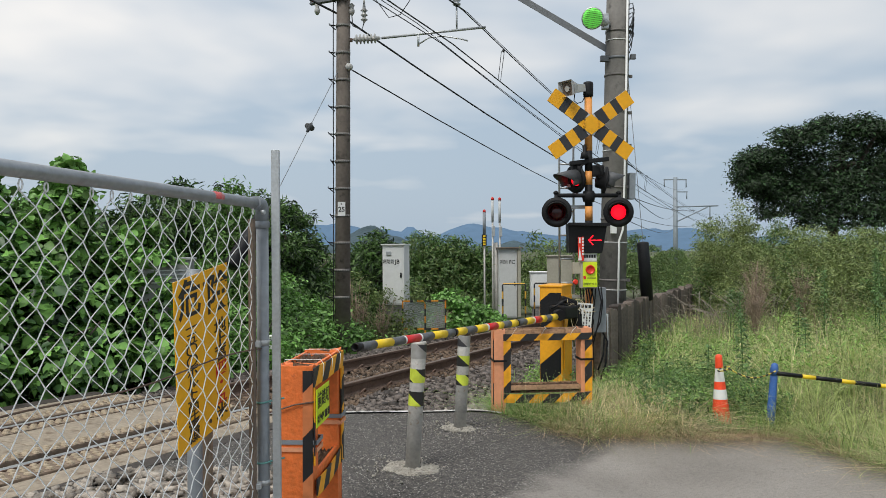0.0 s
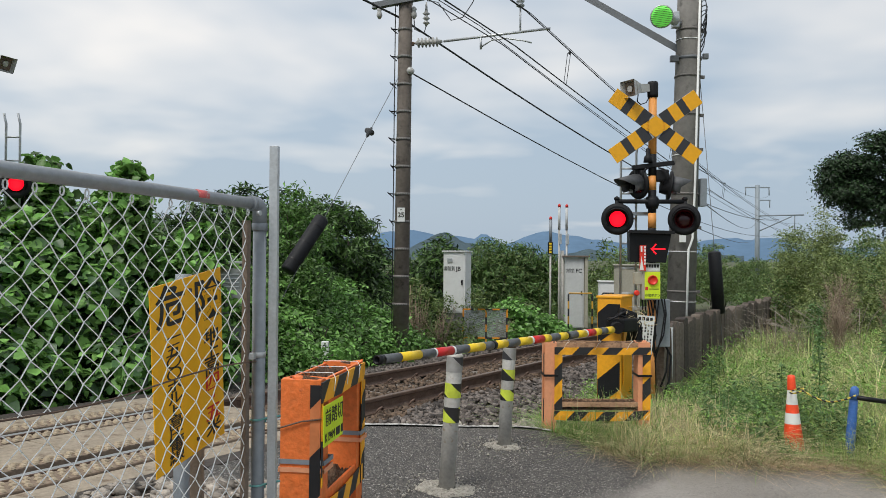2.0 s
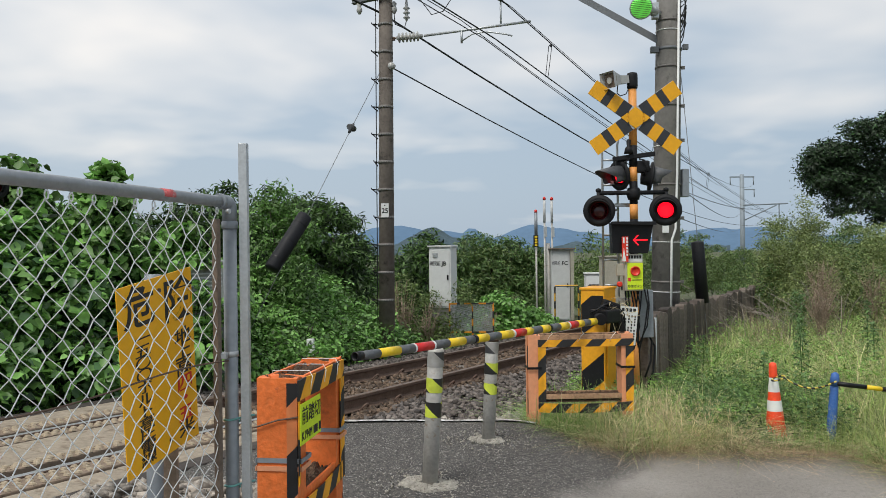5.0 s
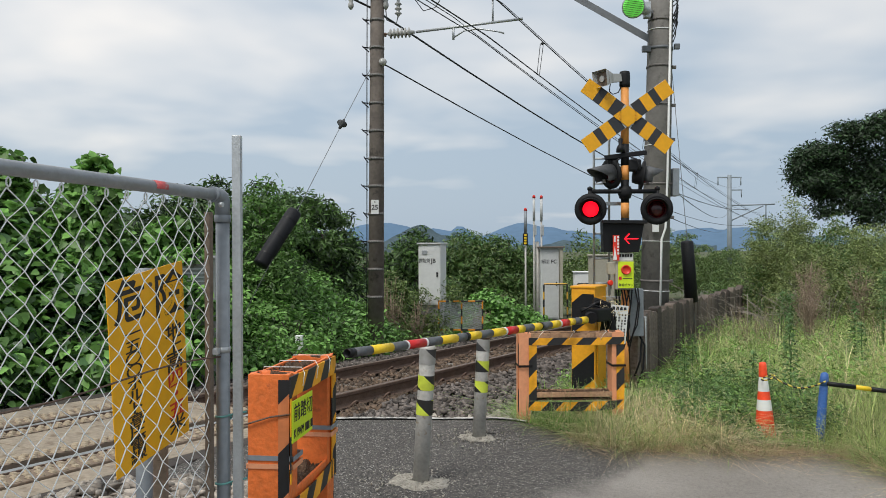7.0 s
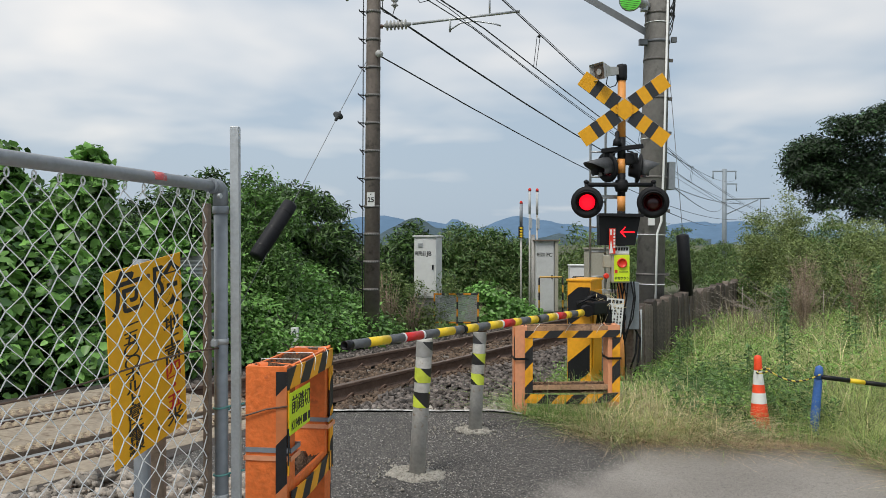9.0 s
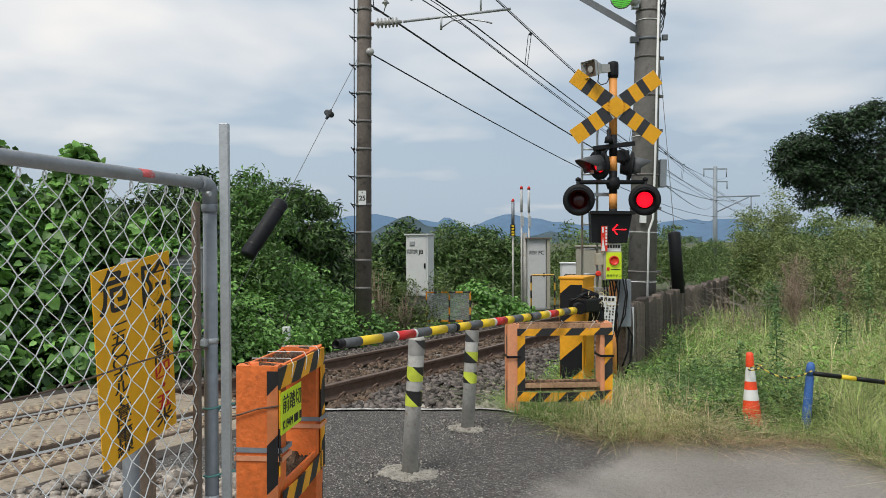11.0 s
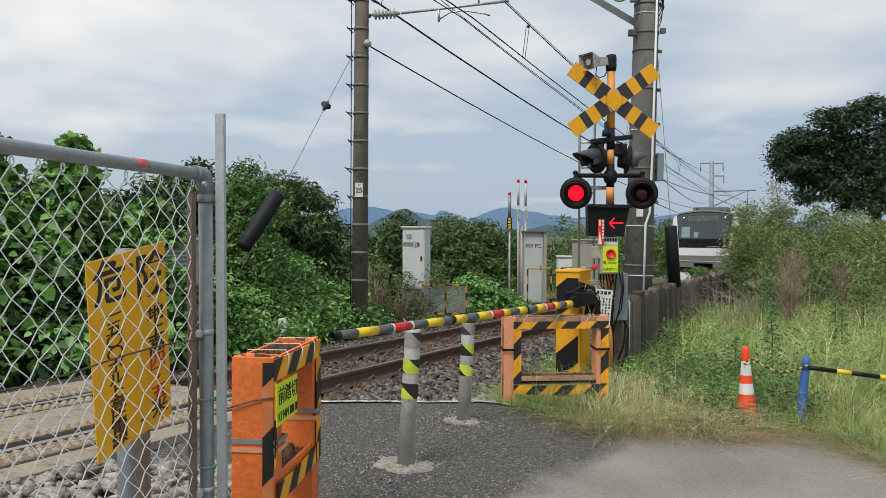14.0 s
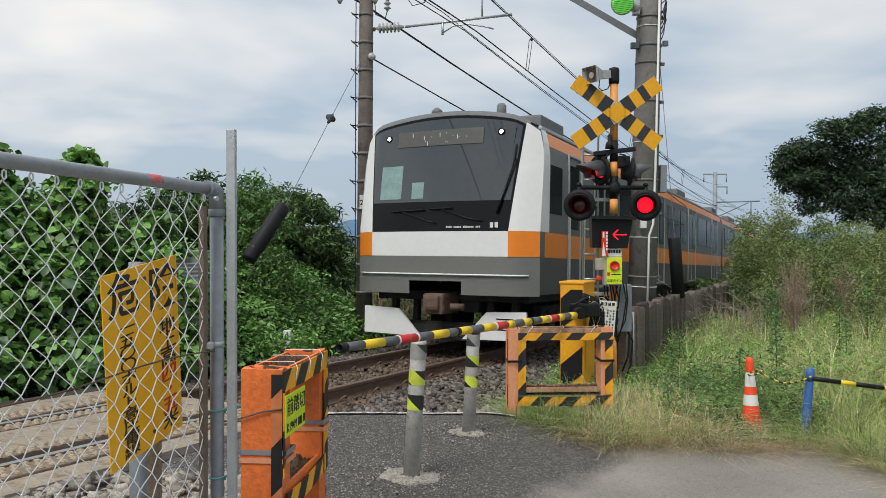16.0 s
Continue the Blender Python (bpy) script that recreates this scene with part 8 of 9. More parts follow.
        ob = leaf_cloud(name, P, N, leaf, material, rng, aspect, 0.25, 0.45, droop)
        tagged(ob, label, "weeds", kind="stuff")
    # low bright creepers between the fence and the grass
    spots = [(x, y, rng.uniform(0.06, 0.30), 0.16) for x, y, _ in scatter(1250, lambda x, y: off_road(x, y) and y > edge(x) + 0.65 and s_off(x, y)[1] < 5.0 + 0.7 * patch(x, y, 2, 1), 1.2, 6.2, 7.2, 13.5)]
    leafy("weeds", "bright low leafy weeds beside the timber fence", spots, 0.046, "weed", 0.40, 28)
    # darker weeds behind the cone
    spots = [(x, y, rng.uniform(0.14, 0.5), 0.10) for x, y, _ in scatter(240, lambda x, y: off_road(x, y) and y > edge(x) + 0.28 and clear(x, y), 1.95, 3.3, 6.75, 8.3)]
    leafy("weeds", "dark green lance-leaved weeds round the cone", spots, 0.070, "weed_grey", 0.16, 30)
    spots = [(x, y, rng.uniform(0.10, 0.4), 0.10) for x, y, _ in scatter(150, lambda x, y: off_road(x, y) and y > edge(x) + 0.22 and clear(x, y), 1.9, 3.2, 6.7, 8.2)]
    leafy("weeds", "fresh green weeds round the cone", spots, 0.055, "weed", 0.25, 24)
    spots = [(2.50, 6.76, 0.16, 0.08), (2.82, 6.76, 0.26, 0.08), (2.86, 6.86, 0.40, 0.08), (2.47, 6.90, 0.34, 0.08), (2.76, 6.70, 0.14, 0.09), (2.62, 6.68, 0.10, 0.08), (2.70, 6.64, 0.07, 0.08), (2.93, 6.62, 0.14, 0.06), (3.09, 6.6, 0.26, 0.06), (3.02, 6.55, 0.10, 0.06), (2.55, 6.62, 0.05, 0.07), (2.85, 6.60, 0.08, 0.07)]
    leafy("weeds", "small leafy weeds at the foot of the cone", spots, 0.05, "leaf_b", 0.5, 26)
    spots = [(x, y, rng.uniform(0.2, 0.55), 0.14) for x, y, _ in scatter(700, lambda x, y: off_road(x, y) and patch(x, y, 5, 1.3) > -0.2, 2.6, 9.5, 7.4, 14)]
    leafy("weeds", "leafy weeds among the bank grass", spots, 0.06, "weed", 0.28, 24)
    spots = [(2.44 + 0.05 * k + rng.uniform(-.02, .02), 6.66 + rng.uniform(-.05, .07), rng.uniform(0.06, 0.22), 0.07) for k in range(12)]
    leafy("weeds", "small leafy weeds before the cone", spots, 0.05, "weed", 0.40, 20)
    pts = [(rng.uniform(0.62, 1.62), rng.uniform(6.93, 7.09), -0.15) for _ in range(100)]
    blades("grass", "grass growing through the guard frame", pts, 0.34, 0.0036, "grass_green", 33, 1.5, 10, 0.05)
    pts = [(rng.uniform(0.70, 1.62), rng.uniform(6.93, 7.09), -0.15) for _ in range(16)]
    blades("grass", "dry grass growing through the guard frame", pts, 0.36, 0.0019, "straw", 34, 0.9, 12, 0.05)
    blades("grass", "thin grass before the blue post", [(2.94, 6.58, -0.19), (3.0, 6.52, -0.19), (3.07, 6.57, -0.19), (2.97, 6.48, -0.19), (2.78, 6.62, -0.19), (2.58, 6.66, -0.19), (2.48, 6.72, -0.19)] + [(2.86 + 0.032 * k, 6.44 + 0.05 * (k % 3), -0.19) for k in range(9)], 0.44, 0.0022, "grass", 31, 1.1, 13, 0.03)
    for mt, n in (("leaf_b", 34), ("weed_grey", 40), ("weed", 14)):
        spots = []
        while len(spots) < n:
            x, y = rng.uniform(2.3, 3.25), rng.uniform(6.60, 7.0)
            if abs(x - 2.675) < 0.11 and y < 6.95 or abs(x - 3.0) < 0.05 and y < 6.72:
                continue
            spots.append((x, y, rng.uniform(0.06, 0.16 + 0.7 * max(0, y - 6.62)), 0.07))
        leafy("weeds", "tangled green weeds at the cone and the blue post", spots, 0.06, mt, 0.24, 26)
    blades("grass", "wispy grass before the cone and the blue post", [(2.3 + 0.9 * rng.random(), 6.50 + 0.12 * rng.random(), -0.19) for _ in range(34)], 0.26, 0.0026, "grass_green", 35, 1.5, 9, 0.04)
    # upright plants with whorled leaves
    spots = [(3.28, 7.75, 0.92), (4.05, 9.4, 1.05), (5.6, 10.2, 1.2), (6.2, 9.9, 1.25), (6.6, 10.6, 1.4), (5.0, 11.8, 1.0), (7.4, 11.0, 1.5), (4.6, 8.9, 0.7), (3.0, 9.8, 0.55), (2.6, 8.8, 0.5), (3.0, 8.0, 0.6), (4.9, 9.6, 0.9), (6.9, 9.6, 1.3), (5.5, 8.6, 0.8)]
    for x, y, h in spots:
        g = ground_z(x, y)
        pl = thing("tall_weed", "upright dark green weed with whorled leaves", "weed", pose(x, y, g), "tall weeds among the grass")
        P, N = [], []
        z = 0.12
        while z < h:
            r = 0.11 * (1.12 - z / h) + 0.02
            a0 = rng.uniform(0, 6.28)
            for k in range(9):
                a = a0 + k * 0.7 + rng.uniform(-.2, .2)
                q = r * rng.uniform(0.45, 1.0)
                P.append((q * math.cos(a) + 0.03 * z * math.sin(x * 9), q * math.sin(a), z + rng.uniform(-.02, .02)))
                N.append((0.4 * math.cos(a), 0.4 * math.sin(a), 1.0))
            z += 0.042
        leaf = leaf_cloud("foliage", P, N, 0.078, "weed_grey", rng, 0.26, 0.25, 0.3, 0.4)
        leaf.parent = pl
        bm = bmesh.new()
        tube(bm, [(0, 0, -0.05), (0.015 * h * math.sin(x * 9), 0, h * 0.5), (0.03 * h * math.sin(x * 9), 0, h)], 0.006, 5)
        part("stem", bm, "leaf_b", pl)


# ---- distance ----
def ridge(name, label, dist, peaks, base, material, a0, a1, rough, seed):
    n = 260
    top, low = [], []
    for i in range(n + 1):
        a = a0 + (a1 - a0) * i / n
        h = base
        for c, w, k in peaks:
            h = max(h, base + k * math.exp(-((a - c) / w) ** 2))
        h += rough * noise.fractal(Vector((a * 60 + seed, 0, 0)), 1.0, 2.0, 5)
        x, y = dist * math.sin(a), dist * math.cos(a)
        top.append((x, y, h))
        low.append((x * 0.9, y * 0.9, -16))
    v = np.array(top + low)
    f = np.array([(i, i + 1, n + 2 + i, n + 1 + i) for i in range(n)])
    ob = fast_mesh(name, v, f, material)
    tagged(ob, label, "mountains", kind="structure")


def distance():
    px = lambda x: math.atan((x - 784) / 1331)
    D = 3400
    k = D / 1331
    ridge("backdrop", "hazy blue mountain ridge", D, [(px(690), 0.045, 28 * k), (px(655), 0.04, 26 * k), (px(770), 0.05, 17 * k), (px(815), 0.016, 23 * k), (px(925), 0.04, 27 * k), (px(968), 0.04, 20 * k), (px(1010), 0.05, 12 * k), (px(1240), 0.05, 15 * k), (px(1310), 0.03, 17 * k), (px(300), 0.2, 24 * k)], 15 * k, "mountain_far_haze", -1.2, 0.9, 7.0, 1.0)
    D = 2300
    k = D / 1331
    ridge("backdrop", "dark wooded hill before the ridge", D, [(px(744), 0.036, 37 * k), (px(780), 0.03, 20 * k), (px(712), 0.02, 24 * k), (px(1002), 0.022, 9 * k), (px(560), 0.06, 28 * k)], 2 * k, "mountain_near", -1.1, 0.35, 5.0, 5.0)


overhead()
cabinets()
plank_fence()
hedges()
right_side()
verge()
distance()


# ---- train ----
def nose_y(x, z):
    """How far the front lies back at a place of its face."""
    a = abs(x)
    y = 0.13 * max(0.0, z - 1.74) + 0.07 * (a / 1.2) ** 2
    if a > 1.12:
        y += 0.20 * ((a - 1.12) / 0.355) ** 1.35
    return y


def top_z(x):
    return 3.49 - 0.155 * (abs(x) / 1.3) ** 2 - 0.16 * max(0.0, (abs(x) - 1.0) / 0.475) ** 2


def side_x(z):
    return 1.475 - 0.11 * max(0.0, (z - 2.7) / 0.6) ** 2


def nose_patch(name, parent, material, xl, xr, zl, zh, push=0.0, nx=14, nz=8, label=""):
    """A piece of the curved front between two edges, given as functions of height and of breadth."""
    bm = bmesh.new()
    rows = []
    for j in range(nz + 1):
        row = []
        for i in range(nx + 1):
            u, v = i / nx, j / nz
            zc = zl + (zh - zl) * v if not callable(zh) else None
            z0 = zl
            # breadth is taken at the straight height, then the top follows the roof
            zz = z0 + ((zh((u - 0.5) * 2 * 1.3) if callable(zh) else zh) - z0) * v
            x0, x1 = xl(zz) if callable(xl) else xl, xr(zz) if callable(xr) else xr
            x = x0 + (x1 - x0) * u
            if callable(zh):
                zz = z0 + (zh(x) - z0) * v
            x = max(-side_x(zz), min(side_x(zz), x))
            row.append(bm.verts.new((x, nose_y(x, zz) - push, zz)))
        rows.append(row)
    for a, b in zip(rows, rows[1:]):
        for p, q, r, t in zip(a, a[1:], b[1:], b):
            bm.faces.new((p, q, r, t)).smooth = True
    ob = part(name, bm, material, parent, label)
    so = ob.modifiers.new("thickness", "SOLIDIFY")
    so.thickness = 0.01
    so.offset = 0
    ob.modifiers.new("crisp", "EDGE_SPLIT").split_angle = radians(35)
    return ob


def car_shell(parent, y0, y1, front):
    """Body of one car: sides, stripes, roof and underside."""
    secs = []
    prof = []
    for z in (0.86, 1.38, 1.74, 2.2, 2.7, 2.95, 3.12):
        prof.append((side_x(z), z))
    for k in range(1, 9):
        x = 1.40 * (1 - k / 8)
        prof.append((x, top_z(x) if x < 1.36 else 3.2))
    full = prof + [(-x, z) for x, z in prof[::-1][1:]]
    bm = bmesh.new()
    ys = [y0, y0 + (y1 - y0) / 2, y1]
    loops = [[bm.verts.new((x, y + (nose_y(x, z) if (front and y == y0) else 0), z)) for x, z in full] for y in ys]
    for a, b in zip(loops, loops[1:]):
        for p, q, r, t in zip(a, a[1:], b[1:], b):
            bm.faces.new((p, q, r, t))
        bm.faces.new((a[0], b[0], b[-1], a[-1]))
    bm.faces.new(loops[-1])
    if not front:
        bm.faces.new(loops[0])
    body = part("car_body", bm, "steel", parent, "stainless steel car body with orange stripes")
    body.data.materials.append(M["roof_grey"])
    body.data.materials.append(M["steel_dark"])
    for f in body.data.polygons:
        if f.center.z > 3.2:
            f.material_index = 1
        elif f.center.z < 1.2:
            f.material_index = 2
    ya = y0 + (0.50 if front else 0.0)
    for sx in (-1, 1):
        for z0, z1, mt, nm in ((1.385, 1.74, "train_orange", "stripe"), (2.98, 3.17, "train_orange", "stripe")):
            bm = bmesh.new()
            a = [bm.verts.new((sx * (side_x(z) + 0.004), y, z)) for y, z in ((ya, z0), (y1, z0), (y1, z1), (ya, z1))]
            b = [bm.verts.new((sx * (side_x(z) - 0.004), y, z)) for y, z in ((ya, z0), (y1, z0), (y1, z1), (ya, z1))]
            bm.faces.new(a)
            bm.faces.new(b[::-1])
            for k in range(4):
                bm.faces.new((a[k], b[k], b[(k + 1) % 4], a[(k + 1) % 4]))
            part(nm, bm, mt, body)
        # gutter along the roof
        bm = bmesh.new()
        box(bm, (sx * 1.38, (ya + y1) / 2, 3.225), (0.05, y1 - ya, 0.05), bevel=0.01)
        part("gutter", bm, "galv", body)

    def opening(name, ya, yb, z0, z1, glass="train_glass", rounded=0.05):
        for sx in (-1, 1):
            bm = bmesh.new()
            box(bm, (sx * (side_x((z0 + z1) / 2) + 0.004), (ya + yb) / 2, (z0 + z1) / 2), (0.012, yb - ya, z1 - z0), bevel=0.004)
            part(name, bm, glass, body)

    def door(yc, w, cab=False):
        for sx in (-1, 1):
            x = sx * (1.475 + 0.003)
            bm = bmesh.new()
            for yy in (yc - w / 2, yc + w / 2):
                box(bm, (x, yy, 1.93), (0.03, 0.03, 2.08), bevel=0.004)
            box(bm, (x * 0.998, yc, 2.965), (0.026, w, 0.03), bevel=0.004)
            if not cab:
                box(bm, (x, yc, 1.93), (0.018, 0.012, 2.04))
            else:
                for yy in (yc - w / 2 - 0.07, yc + w / 2 + 0.07):
                    rod(bm, (sx * 1.53, yy, 0.95), (sx * 1.53, yy, 2.3), 0.014, seg=6)
            dr = part("door", bm, "galv", body, "steel sliding door")
            for yy in ((yc - w / 4, yc + w / 4) if not cab else (yc,)):
                bm = bmesh.new()
                ww = w / 2 - 0.16 if not cab else w - 0.2
                box(bm, (x, yy, 2.33), (0.014, ww, 0.98), bevel=0.004)
                part("door_glass", bm, "train_glass", dr)
            bm = bmesh.new()
            box(bm, (sx * 1.49, yc, 0.93), (0.05, w * 0.9, 0.04), bevel=0.004)
            part("door_step", bm, "galv", dr)
    L = y1 - y0
    if front:
        opening("cab_window", y0 + 0.68, y0 + 1.22, 2.02, 2.72)
        door(y0 + 1.85, 0.62, True)
        doors = [y0 + 3.6 + 4.75 * k for k in range(4)]
    else:
        doors = [y0 + 2.3 + 4.82 * k for k in range(4)]
    for yc in doors:
        door(yc, 1.3)
    for a, b in zip(doors, doors[1:]):
        opening("window", a + 1.10, b - 1.10 - 0.9, 1.98, 2.82)
        opening("window", b - 1.10 - 0.78, b - 1.10, 1.98, 2.82)
    if doors[0] - y0 > 2.2 and not front:
        opening("window", y0 + 0.5, doors[0] - 0.95, 1.98, 2.82)
    # roof fittings
    for yc, l in ((y0 + 0.45 * L, 2.6), (y0 + 0.78 * L, 1.4), (y0 + 0.14 * L, 1.2)):
        bm = bmesh.new()
        box(bm, (0, yc, 3.66), (1.6, l, 0.22), bevel=0.04)
        part("roof_unit", bm, "roof_grey", body)
    # underframe
    bm = bmesh.new()
    box(bm, (0, (y0 + y1) / 2, 0.80), (2.5, L - 1.0, 0.14), bevel=0.01)
    for k in range(9):
        yy = y0 + 6 + k * 1.0
        box(bm, (0.85, yy, 0.52), (0.6, 0.8, 0.48), bevel=0.02)
        box(bm, (-0.85, yy + 0.2, 0.52), (0.6, 0.7, 0.44), bevel=0.02)
    part("underframe", bm, "under", body)
    for yc in (y0 + 3.1, y1 - 3.1):
        bm = bmesh.new()
        for sx in (-1, 1):
            box(bm, (sx * 0.95, yc, 0.55), (0.16, 2.9, 0.20), bevel=0.03)
            box(bm, (sx * 0.95, yc, 0.72), (0.3, 0.6, 0.22), bevel=0.04)
            for d in (-1.05, 1.05):
                box(bm, (sx * 0.95, yc + d, 0.42), (0.24, 0.34, 0.3), bevel=0.04)
        bogie = part("bogie", bm, "under", parent)
        for d in (-1.05, 1.05):
            for sx in (-1, 1):
                bm = bmesh.new()
                lathe(bm, [(0.10, -0.06), (0.40, -0.06), (0.43, -0.055), (0.45, -0.05), (0.43, -0.025), (0.43, 0.065), (0.36, 0.065), (0.33, 0.04), (0.10, 0.05)], Matrix.Translation((sx * 0.575, yc + d, 0.43)) @ pose(0, 0, 0, 0, 90 * sx, 0), 28)
                part("wheel", bm, "under", bogie)
    return body


def train():
    t = thing("train", "silver commuter train with white front and orange stripes", "train", Matrix.Translation(trk(60)))
    body = car_shell(t, 0.0, 19.6, True)
    for k in (1, 2, 3):
        car_shell(t, 20.1 * k, 20.1 * k + 19.6, False)
        bm = bmesh.new()
        box(bm, (0, 20.1 * k - 0.25, 2.0), (1.9, 0.6, 2.0), bevel=0.05)
        part("gangway", bm, "rubber", t)
    xm = lambda z: 1.10 + 0.17 * max(0.0, (z - 1.74) / 1.7)
    mask_top = lambda x: top_z(x) - 0.055
    mask = nose_patch("front_mask", t, "train_mask", lambda z: -xm(z), xm, 1.74, mask_top, 0.004, 22, 12, "glossy black front panel")
    nose_patch("windscreen", mask, "screen", lambda z: -xm(z) + 0.03, lambda z: xm(z) - 0.03, 2.17, lambda x: top_z(x) - 0.10, 0.010, 22, 10, "wide curved windscreen")
    for sg in (-1, 1):
        lo = (lambda z: xm(z)) if sg > 0 else (lambda z: -1.475)
        hi = (lambda z: 1.475) if sg > 0 else (lambda z: -xm(z))
        nose_patch("corner_panel", t, "train_white", lo, hi, 1.74, lambda x: top_z(x) - 0.03, 0.003, 8, 12, "white corner panel")
        nose_patch("corner_stripe", t, "train_orange", lo, hi, 1.385, 1.738, 0.006, 8, 3, "orange corner stripe")
        # the white shell wraps a little way along the side
        bm = bmesh.new()
        for zz0, zz1, mt in ((1.742, 3.20, None),):
            a = []
            for z in [zz0 + (zz1 - zz0) * k / 8 for k in range(9)]:
                x = side_x(z) + 0.006
                a.append((bm.verts.new((sg * x, nose_y(1.475, z) - 0.02, z)), bm.verts.new((sg * x, 0.66 + 0.02 * (z - 1.74), z))))
            for p, q in zip(a, a[1:]):
                bm.faces.new((p[0], p[1], q[1], q[0]))
        part("side_shell", bm, "train_white", t)
    nose_patch("white_band", t, "train_white", -1.10, 1.10, 1.385, 1.738, 0.004, 16, 3, "white band")
    nose_patch("lower_apron", t, "apron", -1.475, 1.475, 1.03, 1.383, 0.002, 20, 4, "grey lower front")
    for a, b in ((-1.475, -0.42), (0.42, 1.475)):
        nose_patch("lower_apron", t, "apron", a, b, 0.84, 1.028, 0.0, 8, 3, "grey lower front")
    bm = bmesh.new()
    pts = [(x, nose_y(x, 1.13) - 0.03, 1.125) for x in [-1.36 + 2.72 * k / 24 for k in range(25)]]
    tube(bm, pts, 0.012, 8)
    part("step_rail", bm, "train_white", t)
    bm = bmesh.new()
    rows = []
    for k in range(25):
        x = -1.30 + 2.60 * k / 24
        rows.append([bm.verts.new((x, nose_y(x, top_z(x)) + d, top_z(x) + e)) for d, e in ((-0.01, -0.06), (0.0, 0.012), (0.25, 0.018), (0.5, 0.004))])
    for a, b in zip(rows, rows[1:]):
        for i in range(3):
            bm.faces.new((a[i], b[i], b[i + 1], a[i + 1])).smooth = True
    part("roof_brow", bm, "roof_grey", t)
    # lights, destination panel, wipers, marks
    for sg in (-1, 1):
        x, z = sg * 0.92, 3.15
        bm = bmesh.new()
        lathe(bm, [(0.055, 0.0), (0.055, 0.012), (0.04, 0.016)], Matrix.Translation((x, nose_y(x, z) - 0.012, z)) @ pose(0, 0, 0, 90, 0, 0), 20)
        hl = part("headlight", bm, "train_mask", mask)
        bm = bmesh.new()
        lathe(bm, [(0.030, 0.016), (0.022, 0.024), (0.002, 0.027)], Matrix.Translation((x, nose_y(x, z) - 0.012, z)) @ pose(0, 0, 0, 90, 0, 0), 16)
        part("bulb", bm, "headlight", hl, "lit headlight")
    nose_patch("destination_panel", mask, "steel_dark", -0.74, 0.66, 3.0, 3.23, 0.022, 10, 2)
    bm = bmesh.new()
    rng = random.Random(3)
    for k in range(14):
        x, z = rng.uniform(-0.5, 0.4), rng.uniform(3.03, 3.2)
        box(bm, (x, nose_y(x, z) - 0.030, z), (0.010, 0.004, 0.012 + 0.05 * (k % 3 == 0)))
    part("panel_dots", bm, "white_paint", mask)
    for pts in ([(0.95, 2.0), (1.12, 2.62), (1.16, 2.95)], [(0.93, 1.98), (1.05, 2.35), (1.17, 2.75)], [(-0.55, 2.02), (-0.1, 1.88), (0.0, 1.86)], [(-0.75, 2.03), (-0.2, 2.05)], [(0.1, 2.05), (0.5, 1.92), (0.72, 1.88)], [(-0.1, 2.06), (0.25, 2.07)]):
        bm = bmesh.new()
        tube(bm, [(x, nose_y(x, z) - 0.045, z) for x, z in pts], 0.012, 6)
        part("wiper", bm, "black", mask)
    bm = bmesh.new()
    for k in range(22):
        if k in (4, 10, 18):
            continue
        x = 0.18 + 0.024 * k
        box(bm, (x, nose_y(x, 1.80) - 0.014, 1.80), (0.016, 0.004, 0.026))
    for x, w in ((0.86, 0.045), (0.93, 0.05)):
        box(bm, (x, nose_y(x, 1.83) - 0.014, 1.825), (w, 0.004, 0.075))
    tagged(part("company_mark", bm, "white_paint", mask, "white lettering bars"), "white lettering bars", kind="stuff")
    # pale patches laid over the windscreen paint the light in the glass
    for x0, x1, z0, z1 in ((-1.0, -0.62, 2.22, 2.72), (-0.44, -0.24, 2.22, 2.46)):
        nose_patch("cab_rear_window", mask, mat("painted_screen_light", (0.22, 0.34, 0.33), 0.2), x0, x1, z0, z1, 0.014, 4, 3, "pale patch painted on the screen as light in the glass")
    for x, h, r in ((-0.40, 0.16, 0.05), (0.62, 0.26, 0.07)):
        bm = bmesh.new()
        if h < 0.2:
            lathe(bm, [(0.05, 0), (0.05, 0.12), (0.085, 0.14), (0.085, 0.19), (0.03, 0.24)], Matrix.Translation((x, 0.75, top_z(x) - 0.02)), 14)
        else:
            lathe(bm, [(0.08, 0), (0.07, 0.24), (0.05, 0.27)], Matrix.Translation((x, 0.9, top_z(x) - 0.02)), 14)
        part("antenna", bm, "roof_grey", t)
    # front underside
    bm = bmesh.new()
    box(bm, (0, 0.75, 0.80), (2.3, 0.6, 0.12), bevel=0.01)
    box(bm, (0, 0.55, 0.36), (1.9, 0.12, 0.10), bevel=0.01)
    for x in (-1.0, -0.62, 0.62, 1.0):
        box(bm, (x, 0.62, 0.6), (0.08, 0.12, 0.45), bevel=0.01)
    box(bm, (0.3, 0.7, 0.66), (0.3, 0.3, 0.2), bevel=0.03)
    part("front_frame", bm, "under", t)
    bm = bmesh.new()
    box(bm, (-0.02, 0.25, 0.70), (0.34, 0.55, 0.30), bevel=0.05)
    box(bm, (-0.02, 0.02, 0.72), (0.24, 0.2, 0.22), bevel=0.05)
    rod(bm, (0.2, 0.1, 0.66), (0.38, 0.2, 0.66), 0.05, seg=12)
    part("coupler", bm, "rust", t, "rusty tight-lock coupler")
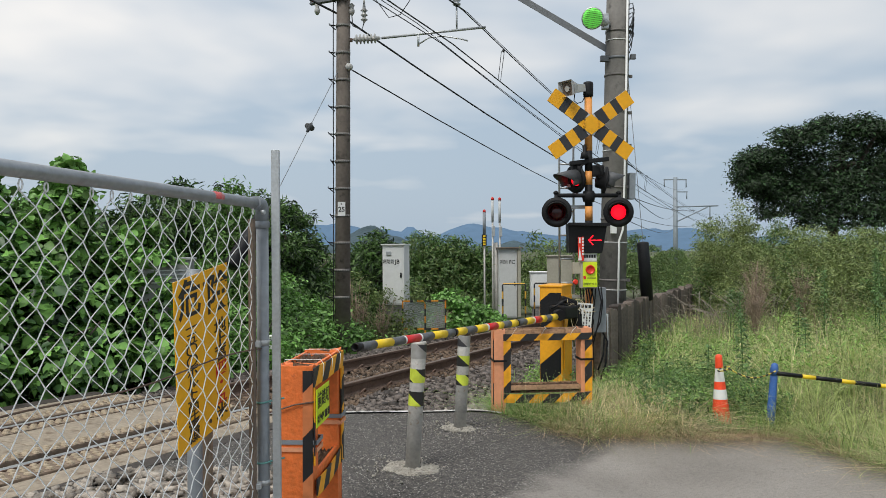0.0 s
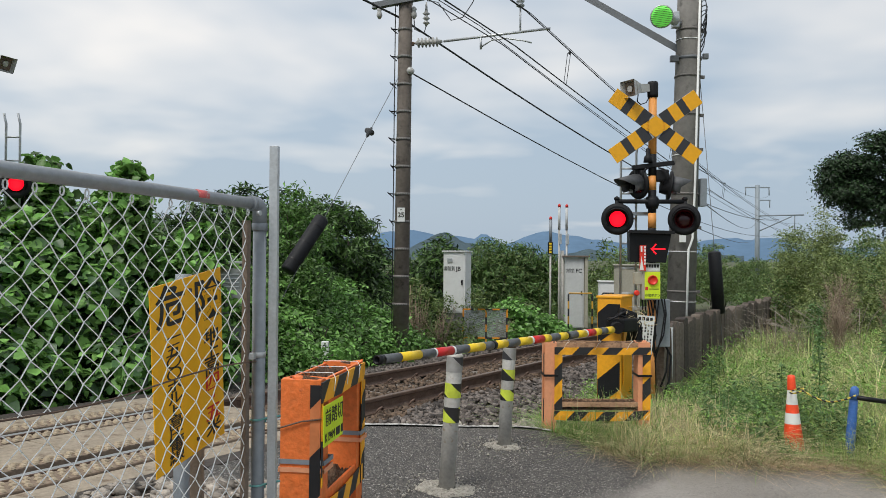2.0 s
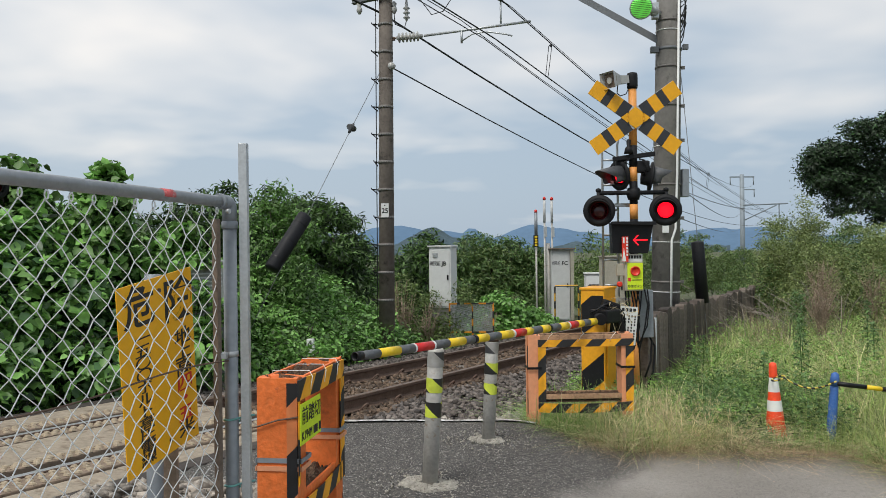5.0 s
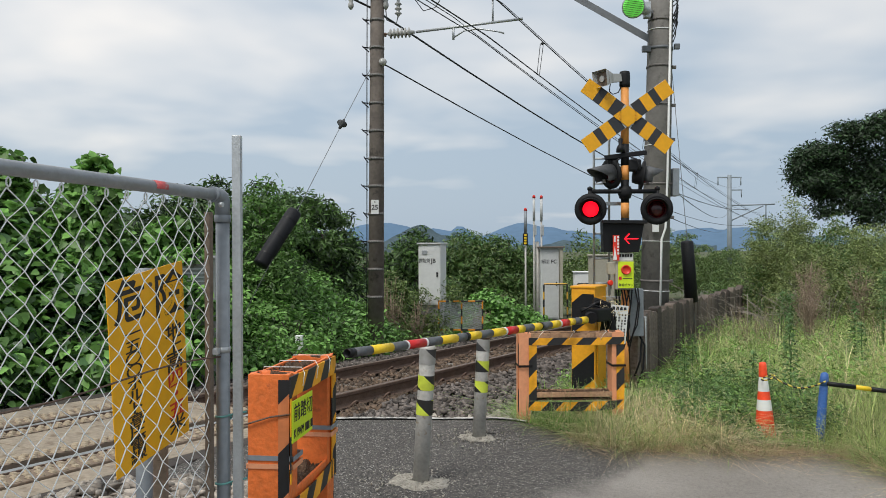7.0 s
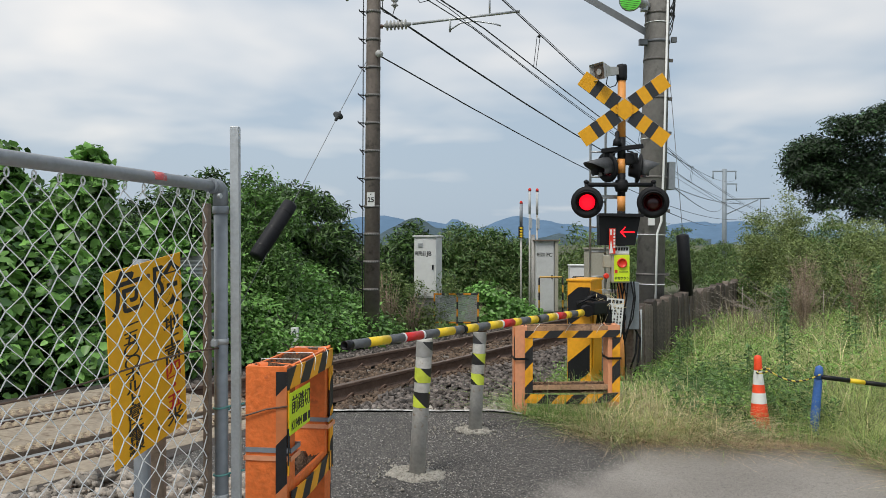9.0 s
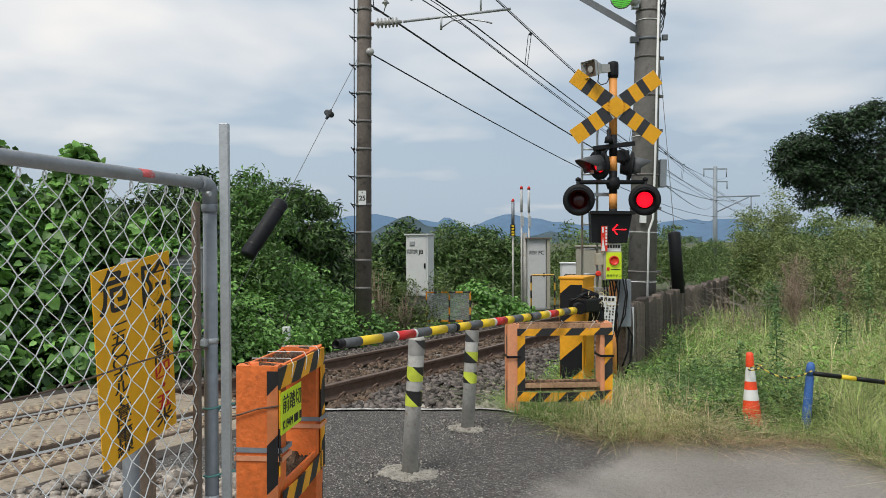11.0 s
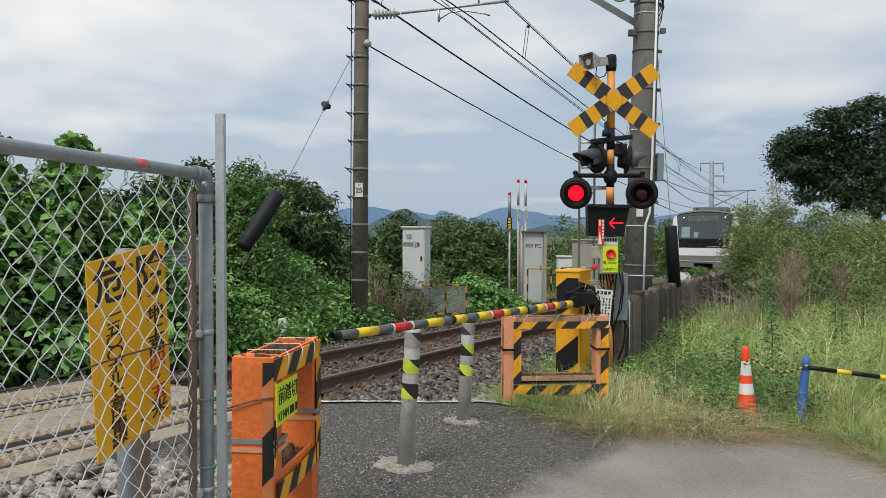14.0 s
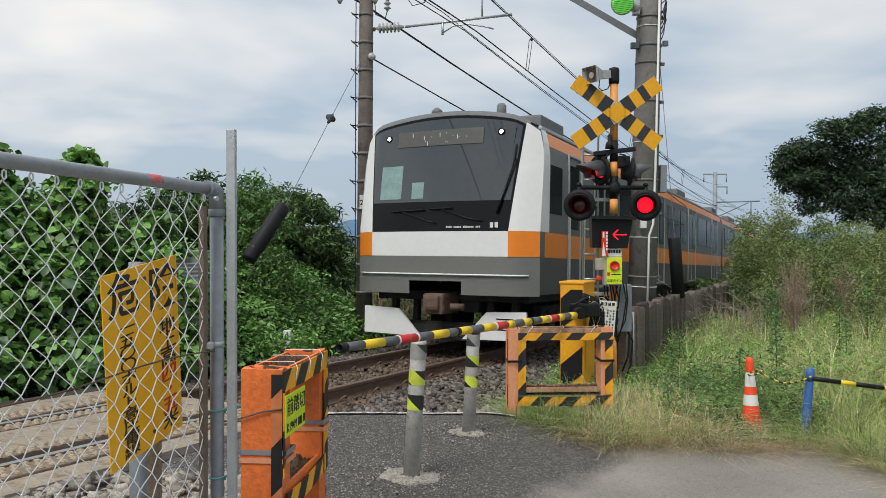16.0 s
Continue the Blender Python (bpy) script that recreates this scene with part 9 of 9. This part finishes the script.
    for sg in (-1, 1):
        bm = bmesh.new()
        prism(bm, [(sg * 1.32, 0.22), (sg * 0.34, 0.20), (sg * 0.72, 0.60), (sg * 1.32, 0.62)], 0.04, Matrix.Translation((0, 0.22, 0)))
        sk = part("skirt", bm, "train_white", t, "pale grey skirt plate")
        for k in range(4 if sg > 0 else 0):
            bm = bmesh.new()
            box(bm, (sg * 1.0, 0.218, 0.36 + 0.05 * k), (0.26, 0.006, 0.018), bevel=0.002)
            part("slot", bm, "black", sk)
    bm = bmesh.new()
    box(bm, (0, 0.45, 0.26), (1.3, 0.05, 0.22), bevel=0.01)
    part("rail_guard", bm, "under", t)
    return t


TRAIN = train()


def train_path(t):
    d = 16.0 - t
    s = -0.05 + 12.9 * d + 0.25 * d * d if d < 3.0 else -0.05 + 12.9 * 3 + 0.25 * 9 + 14.4 * (d - 3)
    return Matrix.Translation(trk(s)) @ pose(0, 0, 0, 0, 0, -math.degrees(HEAD)) @ pose(0, 0, 0, math.degrees(math.atan(GRADE)), 0, 0)


# ---- what moves ----
def motions():
    # the lamps flash by turns: each lens turns its lit face out and back
    edges = [0.4 + 0.6055 * k for k in range(26)]
    edges[1], edges[10], edges[20] = 0.93, 6.42, 12.54
    for ln, m, phase in LENSES:
        rows = []
        a = 0.0 if phase == 1 else 180.0
        rows.append((0.0, m @ pose(0, 0, 0, 0, 0, a)))
        for e in edges:
            if e > 15.9:
                break
            rows.append((e - 0.034, m @ pose(0, 0, 0, 0, 0, a)))
            rows.append((e, m @ pose(0, 0, 0, 0, 0, a + 60)))
            rows.append((e + 0.034, m @ pose(0, 0, 0, 0, 0, a + 120)))
            rows.append((e + 0.067, m @ pose(0, 0, 0, 0, 0, a + 180)))
            a = (a + 180) % 360
        rows.append((16.0, m @ pose(0, 0, 0, 0, 0, a)))
        walk(ln, rows)
    # the train comes down the straight and slows
    walk(TRAIN, [(0.0, train_path(0.0)), (6.0, train_path(6.0)), (11.0, train_path(11.0))] + [(12.0 + 0.25 * k, train_path(12.0 + 0.25 * k)) for k in range(17)])


motions()
